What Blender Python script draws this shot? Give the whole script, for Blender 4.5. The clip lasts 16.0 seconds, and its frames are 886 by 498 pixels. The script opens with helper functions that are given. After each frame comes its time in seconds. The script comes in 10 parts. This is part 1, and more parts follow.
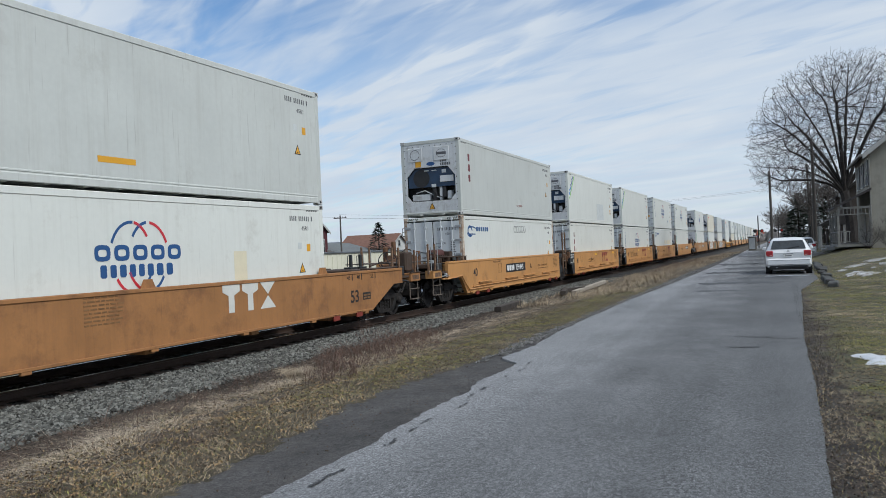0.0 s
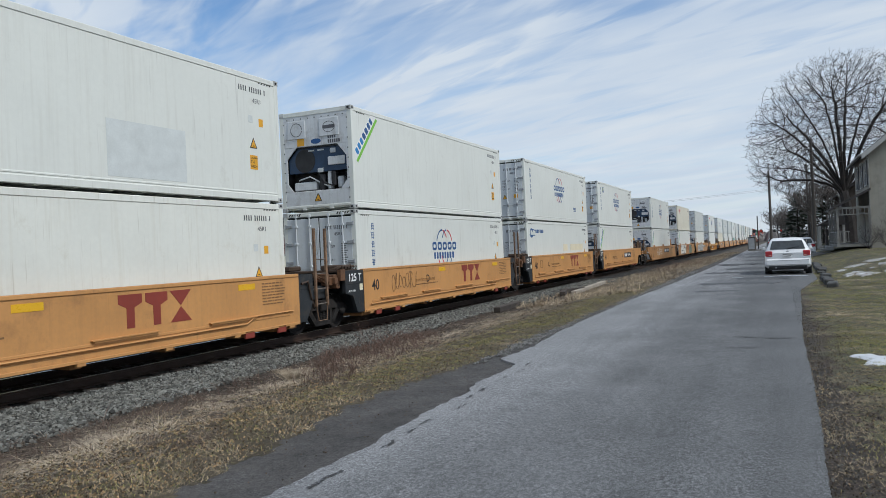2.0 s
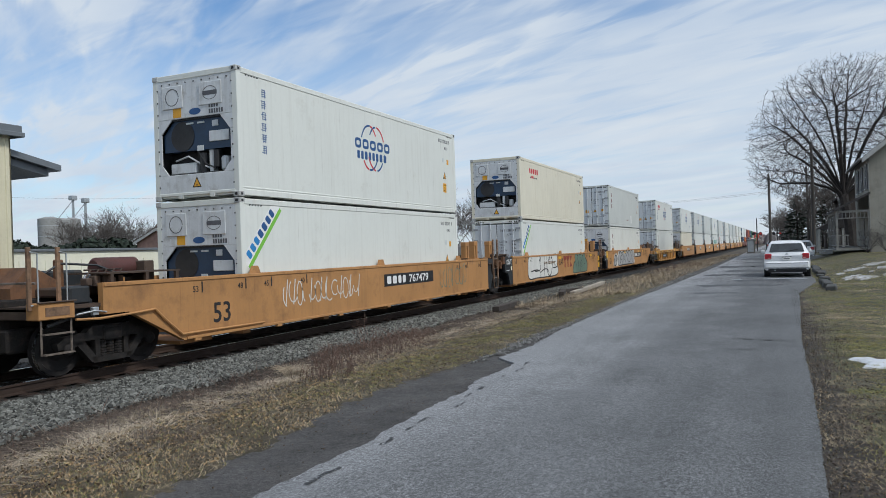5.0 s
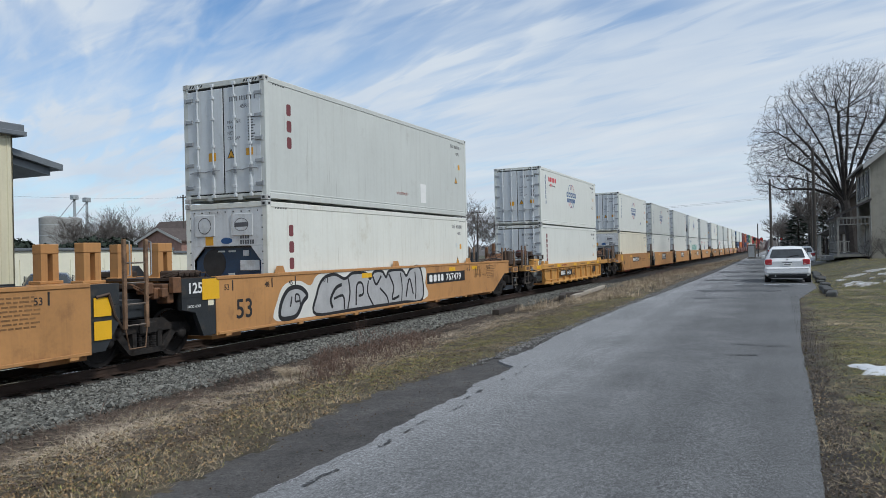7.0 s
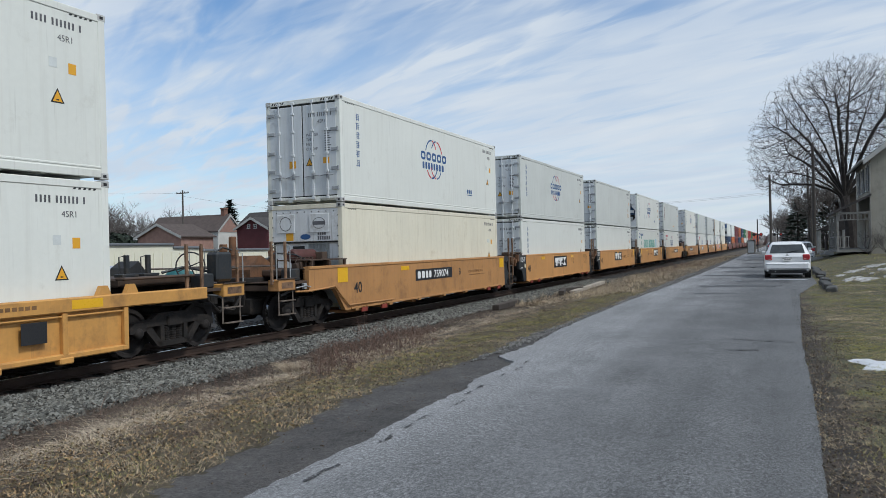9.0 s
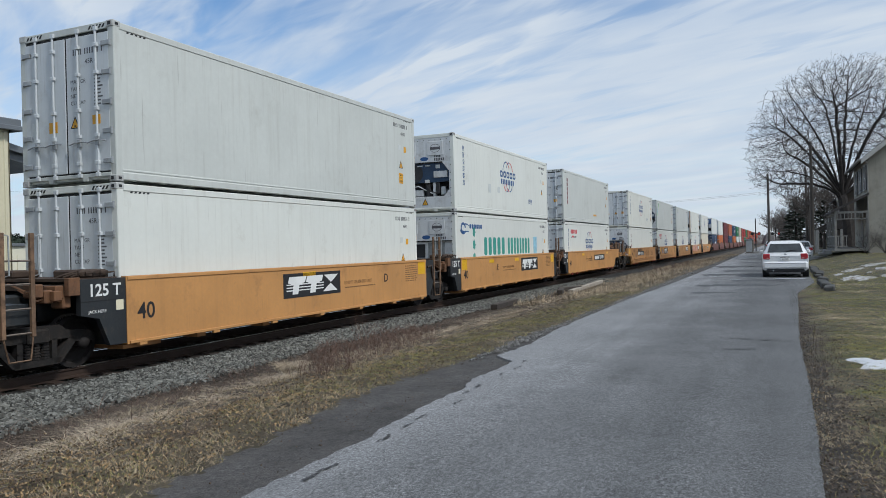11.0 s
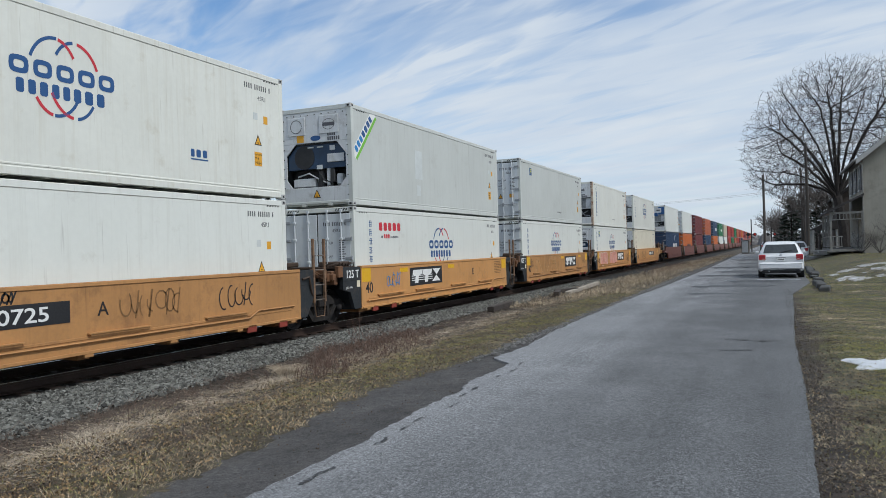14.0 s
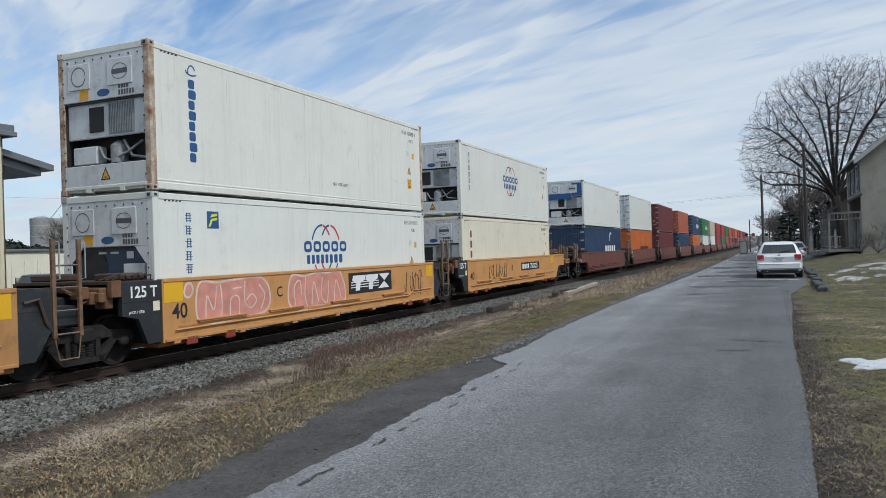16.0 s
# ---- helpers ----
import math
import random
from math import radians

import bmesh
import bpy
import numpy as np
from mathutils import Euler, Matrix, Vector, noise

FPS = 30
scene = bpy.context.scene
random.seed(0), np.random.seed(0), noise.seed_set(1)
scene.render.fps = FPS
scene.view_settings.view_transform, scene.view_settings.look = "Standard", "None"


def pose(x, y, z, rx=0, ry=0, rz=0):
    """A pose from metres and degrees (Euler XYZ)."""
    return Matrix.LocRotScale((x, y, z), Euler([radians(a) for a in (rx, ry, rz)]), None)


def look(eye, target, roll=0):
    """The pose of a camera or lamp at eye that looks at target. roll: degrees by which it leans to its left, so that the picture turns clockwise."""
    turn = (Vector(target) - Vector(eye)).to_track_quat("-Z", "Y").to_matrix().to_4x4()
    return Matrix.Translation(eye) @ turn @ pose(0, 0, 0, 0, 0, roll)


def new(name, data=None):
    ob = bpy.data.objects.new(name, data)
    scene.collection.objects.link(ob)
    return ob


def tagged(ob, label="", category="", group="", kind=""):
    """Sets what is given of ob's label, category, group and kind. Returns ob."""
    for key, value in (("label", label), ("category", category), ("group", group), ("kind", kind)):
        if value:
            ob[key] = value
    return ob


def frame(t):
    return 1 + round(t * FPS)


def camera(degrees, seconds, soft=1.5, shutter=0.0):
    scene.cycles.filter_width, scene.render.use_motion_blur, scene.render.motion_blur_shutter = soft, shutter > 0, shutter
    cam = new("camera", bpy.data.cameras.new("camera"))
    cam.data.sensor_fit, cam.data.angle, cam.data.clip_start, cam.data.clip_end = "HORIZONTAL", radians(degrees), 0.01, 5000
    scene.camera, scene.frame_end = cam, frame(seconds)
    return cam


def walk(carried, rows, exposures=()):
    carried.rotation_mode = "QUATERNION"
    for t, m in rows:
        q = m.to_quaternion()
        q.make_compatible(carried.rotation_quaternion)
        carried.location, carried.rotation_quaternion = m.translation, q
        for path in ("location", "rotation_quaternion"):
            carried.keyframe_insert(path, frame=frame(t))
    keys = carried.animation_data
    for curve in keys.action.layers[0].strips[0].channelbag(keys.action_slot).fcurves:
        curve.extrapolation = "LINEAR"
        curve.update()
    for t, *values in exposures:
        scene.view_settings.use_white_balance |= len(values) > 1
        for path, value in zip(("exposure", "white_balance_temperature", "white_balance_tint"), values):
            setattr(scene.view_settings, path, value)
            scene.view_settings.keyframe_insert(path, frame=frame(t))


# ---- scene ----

# ---------------- camera and its walk ----------------
cam = camera(61.0, 16.0, soft=0.5)
EXPOSURE, KELVIN, TINT = 0.0, 5980.0, 8.0
walk(cam, [
    (0.0, pose(-0.006, -0.005, 1.557, 90.189, 2.476, 24.217)),
    (0.5, pose(-0.006, 0.012, 1.552, 90.22, 2.579, 24.198)),
    (1.0, pose(0.001, 0.001, 1.555, 90.21, 2.573, 24.2)),
    (1.5, pose(-0.000, -0.001, 1.550, 90.255, 2.595, 24.191)),
    (2.0, pose(0.002, 0.005, 1.559, 90.244, 2.572, 24.183)),
    (2.5, pose(-0.000, -0.001, 1.556, 90.246, 2.565, 24.18)),
    (3.0, pose(0.002, 0.005, 1.557, 90.203, 2.52, 24.201)),
    (3.5, pose(-0.005, 0.007, 1.556, 90.125, 2.35, 24.201)),
    (4.0, pose(-0.010, 0.008, 1.554, 90.096, 2.2, 24.176)),
    (6.5, pose(-0.008, -0.005, 1.552, 90.323, 1.439, 24.127)),
    (7.0, pose(0.000, 0.000, 1.556, 90.341, 1.357, 24.168)),
    (7.5, pose(-0.004, 0.002, 1.555, 90.289, 1.3, 24.155)),
    (8.0, pose(-0.008, -0.001, 1.555, 90.161, 1.305, 24.15)),
    (8.5, pose(-0.006, 0.006, 1.555, 90.088, 1.408, 24.183)),
    (9.0, pose(-0.017, 0.007, 1.551, 90.002, 1.371, 24.136)),
    (11.5, pose(-0.009, 0.005, 1.552, 89.964, 1.457, 23.975)),
    (12.0, pose(-0.005, -0.004, 1.558, 90.006, 1.53, 23.946)),
    (12.5, pose(-0.005, -0.005, 1.553, 90.091, 1.591, 23.878)),
    (13.0, pose(-0.008, -0.005, 1.555, 90.092, 1.599, 23.817)),
    (13.5, pose(-0.000, -0.013, 1.555, 90.122, 1.666, 23.787)),
    (14.0, pose(-0.000, -0.013, 1.560, 90.109, 1.683, 23.754)),
    (14.5, pose(-0.002, -0.015, 1.556, 90.152, 1.769, 23.724)),
    (15.0, pose(-0.003, -0.014, 1.557, 90.146, 1.758, 23.72)),
    (15.5, pose(-0.000, -0.009, 1.556, 90.184, 1.802, 23.683)),
    (16.0, pose(0.003, -0.013, 1.559, 90.167, 1.784, 23.649)),
], exposures=((0.0, EXPOSURE, KELVIN, TINT), (16.0, EXPOSURE, KELVIN, TINT)))

# ---------------- sky and sun ----------------
SUN_DIR = Vector((0.63, -0.16, 0.74)).normalized()
SUN_STRENGTH = 2.3
SKY_STRENGTH = 0.09


def make_world():
    w = bpy.data.worlds.new("sky")
    scene.world = w
    w.use_nodes = True
    nt = w.node_tree
    nt.nodes.clear()
    N, L = nt.nodes.new, nt.links.new
    out, bg = N("ShaderNodeOutputWorld"), N("ShaderNodeBackground")
    sky = N("ShaderNodeTexSky")
    sky.sky_type, sky.sun_disc = "NISHITA", False
    sky.sun_elevation = math.asin(SUN_DIR.z)
    sky.sun_rotation = math.atan2(SUN_DIR.x, SUN_DIR.y)
    sky.air_density, sky.dust_density, sky.ozone_density = 1.0, 0.6, 1.5
    tc, sep = N("ShaderNodeTexCoord"), N("ShaderNodeSeparateXYZ")
    L(tc.outputs["Generated"], sep.inputs[0])
    # thin high cloud on a flat layer: direction divided by its height
    hz = N("ShaderNodeMath"); hz.operation = "ADD"; hz.inputs[1].default_value = 0.10
    mx = N("ShaderNodeMath"); mx.operation = "MAXIMUM"; mx.inputs[1].default_value = 0.02
    L(sep.outputs["Z"], mx.inputs[0]); L(mx.outputs[0], hz.inputs[0])
    dx, dy = N("ShaderNodeMath"), N("ShaderNodeMath")
    dx.operation = dy.operation = "DIVIDE"
    L(sep.outputs["X"], dx.inputs[0]); L(hz.outputs[0], dx.inputs[1])
    L(sep.outputs["Y"], dy.inputs[0]); L(hz.outputs[0], dy.inputs[1])
    com = N("ShaderNodeCombineXYZ")
    L(dx.outputs[0], com.inputs[0]); L(dy.outputs[0], com.inputs[1])
    def layer(angle, along, across, scale, detail, distort, lo, hi, rgh=0.5):
        """Cloud noise drawn out along one heading of the layer."""
        mp = N("ShaderNodeMapping"); mp.vector_type = "TEXTURE"
        mp.inputs["Rotation"].default_value = (0, 0, radians(angle))
        mp.inputs["Scale"].default_value = (along, across, 1)
        n = N("ShaderNodeTexNoise")
        n.inputs["Scale"].default_value, n.inputs["Detail"].default_value = scale, detail
        n.inputs["Distortion"].default_value, n.inputs["Roughness"].default_value = distort, rgh
        r = N("ShaderNodeMapRange")
        r.inputs["From Min"].default_value, r.inputs["From Max"].default_value = lo, hi
        r.interpolation_type = "SMOOTHSTEP"
        L(com.outputs[0], mp.inputs[0]); L(mp.outputs[0], n.inputs["Vector"]); L(n.outputs["Fac"], r.inputs["Value"])
        return r.outputs[0]
    wide = layer(-20, 1.6, 0.8, 1.0, 4, 0.4, 0.36, 0.64)
    streak = layer(-14, 1.5, 0.36, 1.25, 6, 0.6, 0.36, 0.66, 0.56)
    ripple = layer(-32, 0.55, 0.13, 1.0, 4, 0.5, 0.38, 0.64)
    gate = layer(10, 1.0, 0.7, 1.3, 2, 0.2, 0.42, 0.60)
    def math2(op, a, b):
        m = N("ShaderNodeMath"); m.operation = op
        for i, v in enumerate((a, b)):
            if isinstance(v, float):
                m.inputs[i].default_value = v
            else:
                L(v, m.inputs[i])
        m.use_clamp = True
        return m.outputs[0]
    ripple = math2("MULTIPLY", ripple, math2("ADD", math2("MULTIPLY", gate, 0.65), 0.35))
    st = math2("ADD", math2("MULTIPLY", streak, 0.50), math2("MULTIPLY", ripple, 0.85))
    cov = math2("ADD", math2("MULTIPLY", st, 0.66), math2("MULTIPLY", wide, 0.24))
    # haze thickens towards the horizon
    hzr = N("ShaderNodeMapRange")
    hzr.inputs["From Min"].default_value, hzr.inputs["From Max"].default_value = 0.32, 0.03
    L(sep.outputs["Z"], hzr.inputs["Value"])
    cov = math2("ADD", cov, math2("MULTIPLY", hzr.outputs[0], 0.60))
    # the cloud sheet is thicker away from the blue western part
    side = N("ShaderNodeMapRange")
    side.inputs["From Min"].default_value, side.inputs["From Max"].default_value = -0.60, 0.05
    L(sep.outputs["X"], side.inputs["Value"])
    cov = math2("ADD", cov, math2("MULTIPLY", side.outputs[0], 0.55))
    # one ragged gap in the sheet where the blue shows through
    gap = N("ShaderNodeVectorMath"); gap.operation = "DISTANCE"
    gap.inputs[1].default_value = (-0.411, 2.402, 0)
    L(com.outputs[0], gap.inputs[0])
    gr = N("ShaderNodeMapRange"); gr.interpolation_type = "SMOOTHSTEP"
    gr.inputs["From Min"].default_value, gr.inputs["From Max"].default_value = 0.34, 0.02
    L(math2("ADD", gap.outputs["Value"], math2("MULTIPLY", math2("SUBTRACT", streak, 0.5), 0.10)), gr.inputs["Value"])
    cov = math2("SUBTRACT", cov, math2("MULTIPLY", gr.outputs[0], 0.34))
    cov = math2("MULTIPLY", cov, math2("ADD", math2("MULTIPLY", math2("ADD", math2("MULTIPLY", streak, 0.6), math2("MULTIPLY", ripple, 0.4)), 0.24), 0.80))
    body = layer(-24, 1.3, 0.6, 1.1, 5, 0.5, 0.30, 0.70)
    shade = N("ShaderNodeMix"); shade.data_type = "RGBA"
    L(body, shade.inputs["Factor"])
    shade.inputs["A"].default_value, shade.inputs["B"].default_value = (6.7, 7.25, 7.95, 1), (7.9, 8.15, 8.35, 1)
    mix = N("ShaderNodeMix"); mix.data_type = "RGBA"
    gain = N("ShaderNodeVectorMath"); gain.operation = "MULTIPLY"
    gain.inputs[1].default_value = (1.16, 1.34, 1.46)
    L(sky.outputs[0], gain.inputs[0])
    L(cov, mix.inputs["Factor"]); L(gain.outputs[0], mix.inputs["A"])
    L(shade.outputs["Result"], mix.inputs["B"])
    L(mix.outputs["Result"], bg.inputs["Color"])
    bg.inputs["Strength"].default_value = SKY_STRENGTH
    L(bg.outputs[0], out.inputs[0])


make_world()
sun = new("sun", bpy.data.lights.new("sun", "SUN"))
sun.data.energy, sun.data.angle, sun.data.color = SUN_STRENGTH, radians(6), (1.0, 0.94, 0.85)
sun.matrix_world = look(SUN_DIR * 60, (0, 0, 0))

# ---------------- materials ----------------
MATS = {}


def mat(name, base, rough=0.6, metal=0.0, var=0.12, scale=2.0, fine=40.0, bump=0.15, dirt=None, amount=0.0,
        streak=0.0, tone=0.0, island=0.0, coat=0.0, stretch=(1, 1, 1), bump_dist=0.01, emit=0.0, speck=0.0, speck_scale=80.0):
    """A procedural surface: two scales of variation, fine relief, stains and runs, a tone of its own for each object."""
    if name in MATS:
        return MATS[name]
    m = bpy.data.materials.new(name)
    MATS[name] = m
    m.use_nodes = True
    nt = m.node_tree
    N, L = nt.nodes.new, nt.links.new
    bs = nt.nodes["Principled BSDF"]
    bs.inputs["Roughness"].default_value, bs.inputs["Metallic"].default_value = rough, metal
    bs.inputs["Coat Weight"].default_value = coat
    tc, oi = N("ShaderNodeTexCoord"), N("ShaderNodeObjectInfo")
    sh = N("ShaderNodeVectorMath"); sh.operation = "MULTIPLY_ADD"
    L(oi.outputs["Random"], sh.inputs[0]); sh.inputs[1].default_value = (37, 53, 29)
    L(tc.outputs["Object"], sh.inputs[2])
    mp = N("ShaderNodeMapping"); mp.inputs["Scale"].default_value = stretch
    L(sh.outputs[0], mp.inputs[0])
    def noise_tex(sc, det, vec=None, rgh=0.55):
        n = N("ShaderNodeTexNoise")
        n.inputs["Scale"].default_value, n.inputs["Detail"].default_value, n.inputs["Roughness"].default_value = sc, det, rgh
        L(vec or mp.outputs[0], n.inputs["Vector"])
        return n.outputs["Fac"]
    def rng(v, a, b, c=0.0, d=1.0):
        r = N("ShaderNodeMapRange")
        for k, x in (("From Min", a), ("From Max", b), ("To Min", c), ("To Max", d)):
            r.inputs[k].default_value = x
        L(v, r.inputs["Value"])
        return r.outputs[0]
    def mth(op, a, b):
        q = N("ShaderNodeMath"); q.operation = op
        for i, v in enumerate((a, b)):
            if isinstance(v, (int, float)):
                q.inputs[i].default_value = v
            else:
                L(v, q.inputs[i])
        return q.outputs[0]
    big, small = noise_tex(scale, 4), noise_tex(fine, 5)
    gain = mth("MULTIPLY", rng(big, 0.3, 0.7, 1 - var, 1 + var), rng(small, 0.3, 0.7, 1 - var * 0.6, 1 + var * 0.6))
    if speck:
        grains = noise_tex(speck_scale, 2, rgh=0.8)
        gain = mth("MULTIPLY", gain, rng(grains, 0.36, 0.64, 1 - speck, 1 + speck))
        coarse = noise_tex(speck_scale * 0.32, 2, rgh=0.7)
        gain = mth("MULTIPLY", gain, rng(coarse, 0.36, 0.64, 1 - speck * 0.45, 1 + speck * 0.45))
    if tone:
        gain = mth("MULTIPLY", gain, rng(oi.outputs["Random"], 0, 1, 1 - tone, 1 + tone))
    if island:
        ge = N("ShaderNodeNewGeometry")
        gain = mth("MULTIPLY", gain, rng(ge.outputs["Random Per Island"], 0, 1, 1 - island, 1 + island))
    col = N("ShaderNodeVectorMath"); col.operation = "SCALE"
    col.inputs[0].default_value = base
    L(gain, col.inputs["Scale"])
    colour = col.outputs[0]
    if dirt and amount:
        mask = rng(noise_tex(scale * 1.7, 6, rgh=0.7), 0.62 - amount * 0.35, 0.80 - amount * 0.2)
        mx = N("ShaderNodeMix"); mx.data_type = "RGBA"
        L(mth("MULTIPLY", mask, min(1.0, 0.35 + amount)), mx.inputs["Factor"])
        L(colour, mx.inputs["A"]); mx.inputs["B"].default_value = (*dirt, 1)
        colour = mx.outputs["Result"]
    if dirt and streak:
        ms = N("ShaderNodeMapping"); ms.inputs["Scale"].default_value = (5.0, 5.0, 0.22)
        L(sh.outputs[0], ms.inputs[0])
        mask = rng(noise_tex(1.6, 5, ms.outputs[0], 0.65), 0.50, 0.78)
        mx = N("ShaderNodeMix"); mx.data_type = "RGBA"
        L(mth("MULTIPLY", mask, streak), mx.inputs["Factor"])
        L(colour, mx.inputs["A"]); mx.inputs["B"].default_value = (*dirt, 1)
        colour = mx.outputs["Result"]
        # thin drip lines
        md = N("ShaderNodeMapping"); md.inputs["Scale"].default_value = (17.0, 17.0, 0.75)
        L(sh.outputs[0], md.inputs[0])
        drip = rng(noise_tex(1.0, 2, md.outputs[0], 0.5), 0.66, 0.80)
        mx = N("ShaderNodeMix"); mx.data_type = "RGBA"
        L(mth("MULTIPLY", drip, min(1.0, streak * 1.7)), mx.inputs["Factor"])
        L(colour, mx.inputs["A"]); mx.inputs["B"].default_value = (dirt[0] * 0.7, dirt[1] * 0.7, dirt[2] * 0.72, 1)
        colour = mx.outputs["Result"]
    L(colour, bs.inputs["Base Color"])
    L(rng(small, 0.3, 0.7, max(0.02, rough - 0.12), min(1, rough + 0.12)), bs.inputs["Roughness"])
    if bump:
        bp = N("ShaderNodeBump")
        bp.inputs["Strength"].default_value, bp.inputs["Distance"].default_value = bump, bump_dist
        L(mth("ADD", big, grains if speck else small), bp.inputs["Height"])
        L(bp.outputs[0], bs.inputs["Normal"])
    if emit:
        bs.inputs["Emission Color"].default_value = (*base, 1)
        bs.inputs["Emission Strength"].default_value = emit
    return m


RUST = (0.17, 0.065, 0.02)
GRIME = (0.16, 0.14, 0.11)
M_WHITE = mat("reefer_white_paint", (0.715, 0.730, 0.682), 0.45, var=0.03, scale=0.7, fine=9, bump=0.05, dirt=(0.42, 0.40, 0.34), amount=0.08, streak=0.22, tone=0.03)
M_GREY = mat("reefer_grey_paint", (0.57, 0.590, 0.560), 0.5, var=0.05, scale=0.6, fine=9, bump=0.05, dirt=(0.36, 0.35, 0.31), amount=0.1, streak=0.28, tone=0.04)
M_CREAM = mat("reefer_cream_paint", (0.72, 0.68, 0.55), 0.5, var=0.05, scale=0.7, fine=10, bump=0.06, dirt=(0.42, 0.34, 0.20), amount=0.12, streak=0.3, tone=0.03)
M_IVORY = mat("reefer_ivory_paint", (0.72, 0.725, 0.665), 0.5, var=0.04, scale=0.7, fine=10, bump=0.06, dirt=(0.42, 0.36, 0.24), amount=0.1, streak=0.25, tone=0.02)
M_RUSTY = mat("reefer_rusted_paint", (0.74, 0.72, 0.64), 0.6, var=0.06, scale=0.9, fine=14, bump=0.1, dirt=RUST, amount=0.18, streak=0.35)
M_POSTRUST = mat("rusted_corner_post", (0.58, 0.50, 0.40), 0.75, var=0.2, scale=2.5, fine=25, bump=0.3, dirt=(0.20, 0.075, 0.026), amount=0.65, streak=0.75)
M_PANEL = mat("machinery_panel_white", (0.64, 0.66, 0.67), 0.45, var=0.06, scale=1.5, fine=20, bump=0.06, dirt=(0.30, 0.28, 0.25), amount=0.3, streak=0.3)
# darker and bluer than the side paint: the end's shade put into the colour
M_DOOR = mat("door_paint", (0.60, 0.632, 0.652), 0.42, var=0.04, scale=1.2, fine=15, bump=0.06, dirt=(0.35, 0.33, 0.29), amount=0.12, streak=0.25, tone=0.04)
M_STEEL = mat("galvanised_steel", (0.42, 0.44, 0.45), 0.45, 0.55, var=0.12, scale=4, fine=60, bump=0.1, dirt=RUST, amount=0.12)
M_FITTING = mat("grey_door_fitting", (0.33, 0.35, 0.365), 0.5, 0.1, var=0.12, scale=5, fine=50, bump=0.1, dirt=(0.14, 0.10, 0.07), amount=0.2, tone=0.1)
M_GASKET = mat("black_rubber", (0.018, 0.019, 0.021), 0.7, var=0.2, bump=0.1)
M_NAVY = mat("navy_machinery_cover", (0.018, 0.045, 0.095), 0.4, var=0.2, scale=3, fine=30, bump=0.1)
M_DARK = mat("dark_machinery", (0.022, 0.022, 0.024), 0.6, var=0.3, scale=5, fine=40, bump=0.3)
M_MACH = mat("machinery_grey", (0.30, 0.32, 0.33), 0.5, 0.3, var=0.2, scale=5, fine=50, bump=0.2, dirt=GRIME, amount=0.3)
M_CASTING = mat("corner_casting_steel", (0.46, 0.47, 0.46), 0.6, 0.1, var=0.15, scale=6, fine=50, bump=0.2, dirt=RUST, amount=0.3, tone=0.15)
M_TAN = mat("car_tan_paint", (0.53, 0.265, 0.088), 0.6, var=0.09, scale=0.8, fine=14, bump=0.12, dirt=(0.17, 0.085, 0.042), amount=0.2, streak=0.14, tone=0.04)
M_TANMID = mat("car_dusty_tan_paint", (0.44, 0.222, 0.078), 0.65, var=0.11, scale=0.9, fine=15, bump=0.13, dirt=(0.14, 0.07, 0.036), amount=0.26, streak=0.2, tone=0.05)
M_TANOLD = mat("car_weathered_tan_paint", (0.36, 0.168, 0.058), 0.68, var=0.13, scale=0.9, fine=16, bump=0.15, dirt=(0.12, 0.055, 0.03), amount=0.32, streak=0.25, tone=0.05)
M_YELLOW = mat("car_yellow_paint", (0.55, 0.285, 0.075), 0.58, var=0.1, scale=1.0, fine=16, bump=0.12, dirt=(0.16, 0.085, 0.04), amount=0.28, streak=0.2)
M_CARMAROON = mat("car_maroon_paint", (0.16, 0.055, 0.04), 0.65, var=0.12, scale=0.9, fine=16, bump=0.12, dirt=(0.08, 0.05, 0.04), amount=0.3, streak=0.4, tone=0.1)
M_CHARCOAL = mat("car_end_charcoal_paint", (0.021, 0.024, 0.027), 0.55, var=0.2, scale=2, fine=25, bump=0.15, dirt=(0.10, 0.075, 0.05), amount=0.25)
M_TRUCK = mat("cast_truck_steel", (0.013, 0.011, 0.010), 0.9, 0.0, var=0.3, scale=4, fine=50, bump=0.4, dirt=(0.045, 0.032, 0.024), amount=0.4)
M_WHEEL = mat("wheel_steel", (0.016, 0.013, 0.012), 0.85, 0.0, var=0.25, scale=5, fine=60, bump=0.2, dirt=(0.045, 0.03, 0.022), amount=0.12)
M_WORN = mat("worn_step_steel", (0.20, 0.165, 0.135), 0.55, 0.2, var=0.2, scale=6, fine=50, bump=0.1, dirt=(0.06, 0.04, 0.03), amount=0.5)
M_POSTTAN = mat("rusty_tan_steel", (0.21, 0.125, 0.072), 0.7, var=0.2, scale=4, fine=40, bump=0.25, dirt=(0.06, 0.035, 0.022), amount=0.55, streak=0.4, tone=0.2)
M_HOOD = mat("rusted_orange_plate", (0.17, 0.080, 0.036), 0.7, var=0.16, scale=2, fine=25, bump=0.2, dirt=(0.06, 0.033, 0.02), amount=0.55, streak=0.4)
M_BRIGHT = mat("polished_steel", (0.55, 0.55, 0.55), 0.22, 1.0, var=0.08, bump=0.03)
M_BROWN = mat("rusty_brown_steel", (0.068, 0.045, 0.032), 0.75, 0.1, var=0.25, scale=3, fine=40, bump=0.3, dirt=(0.07, 0.045, 0.03), amount=0.4, tone=0.15)
M_BLACK = mat("black_lettering", (0.016, 0.016, 0.018), 0.6, var=0.15, bump=0.0)
M_INK = mat("faded_ink", (0.10, 0.10, 0.11), 0.6, var=0.3, fine=80, bump=0.0)
M_DINK = mat("brown_stencil", (0.20, 0.105, 0.040), 0.6, var=0.3, fine=80, bump=0.0)
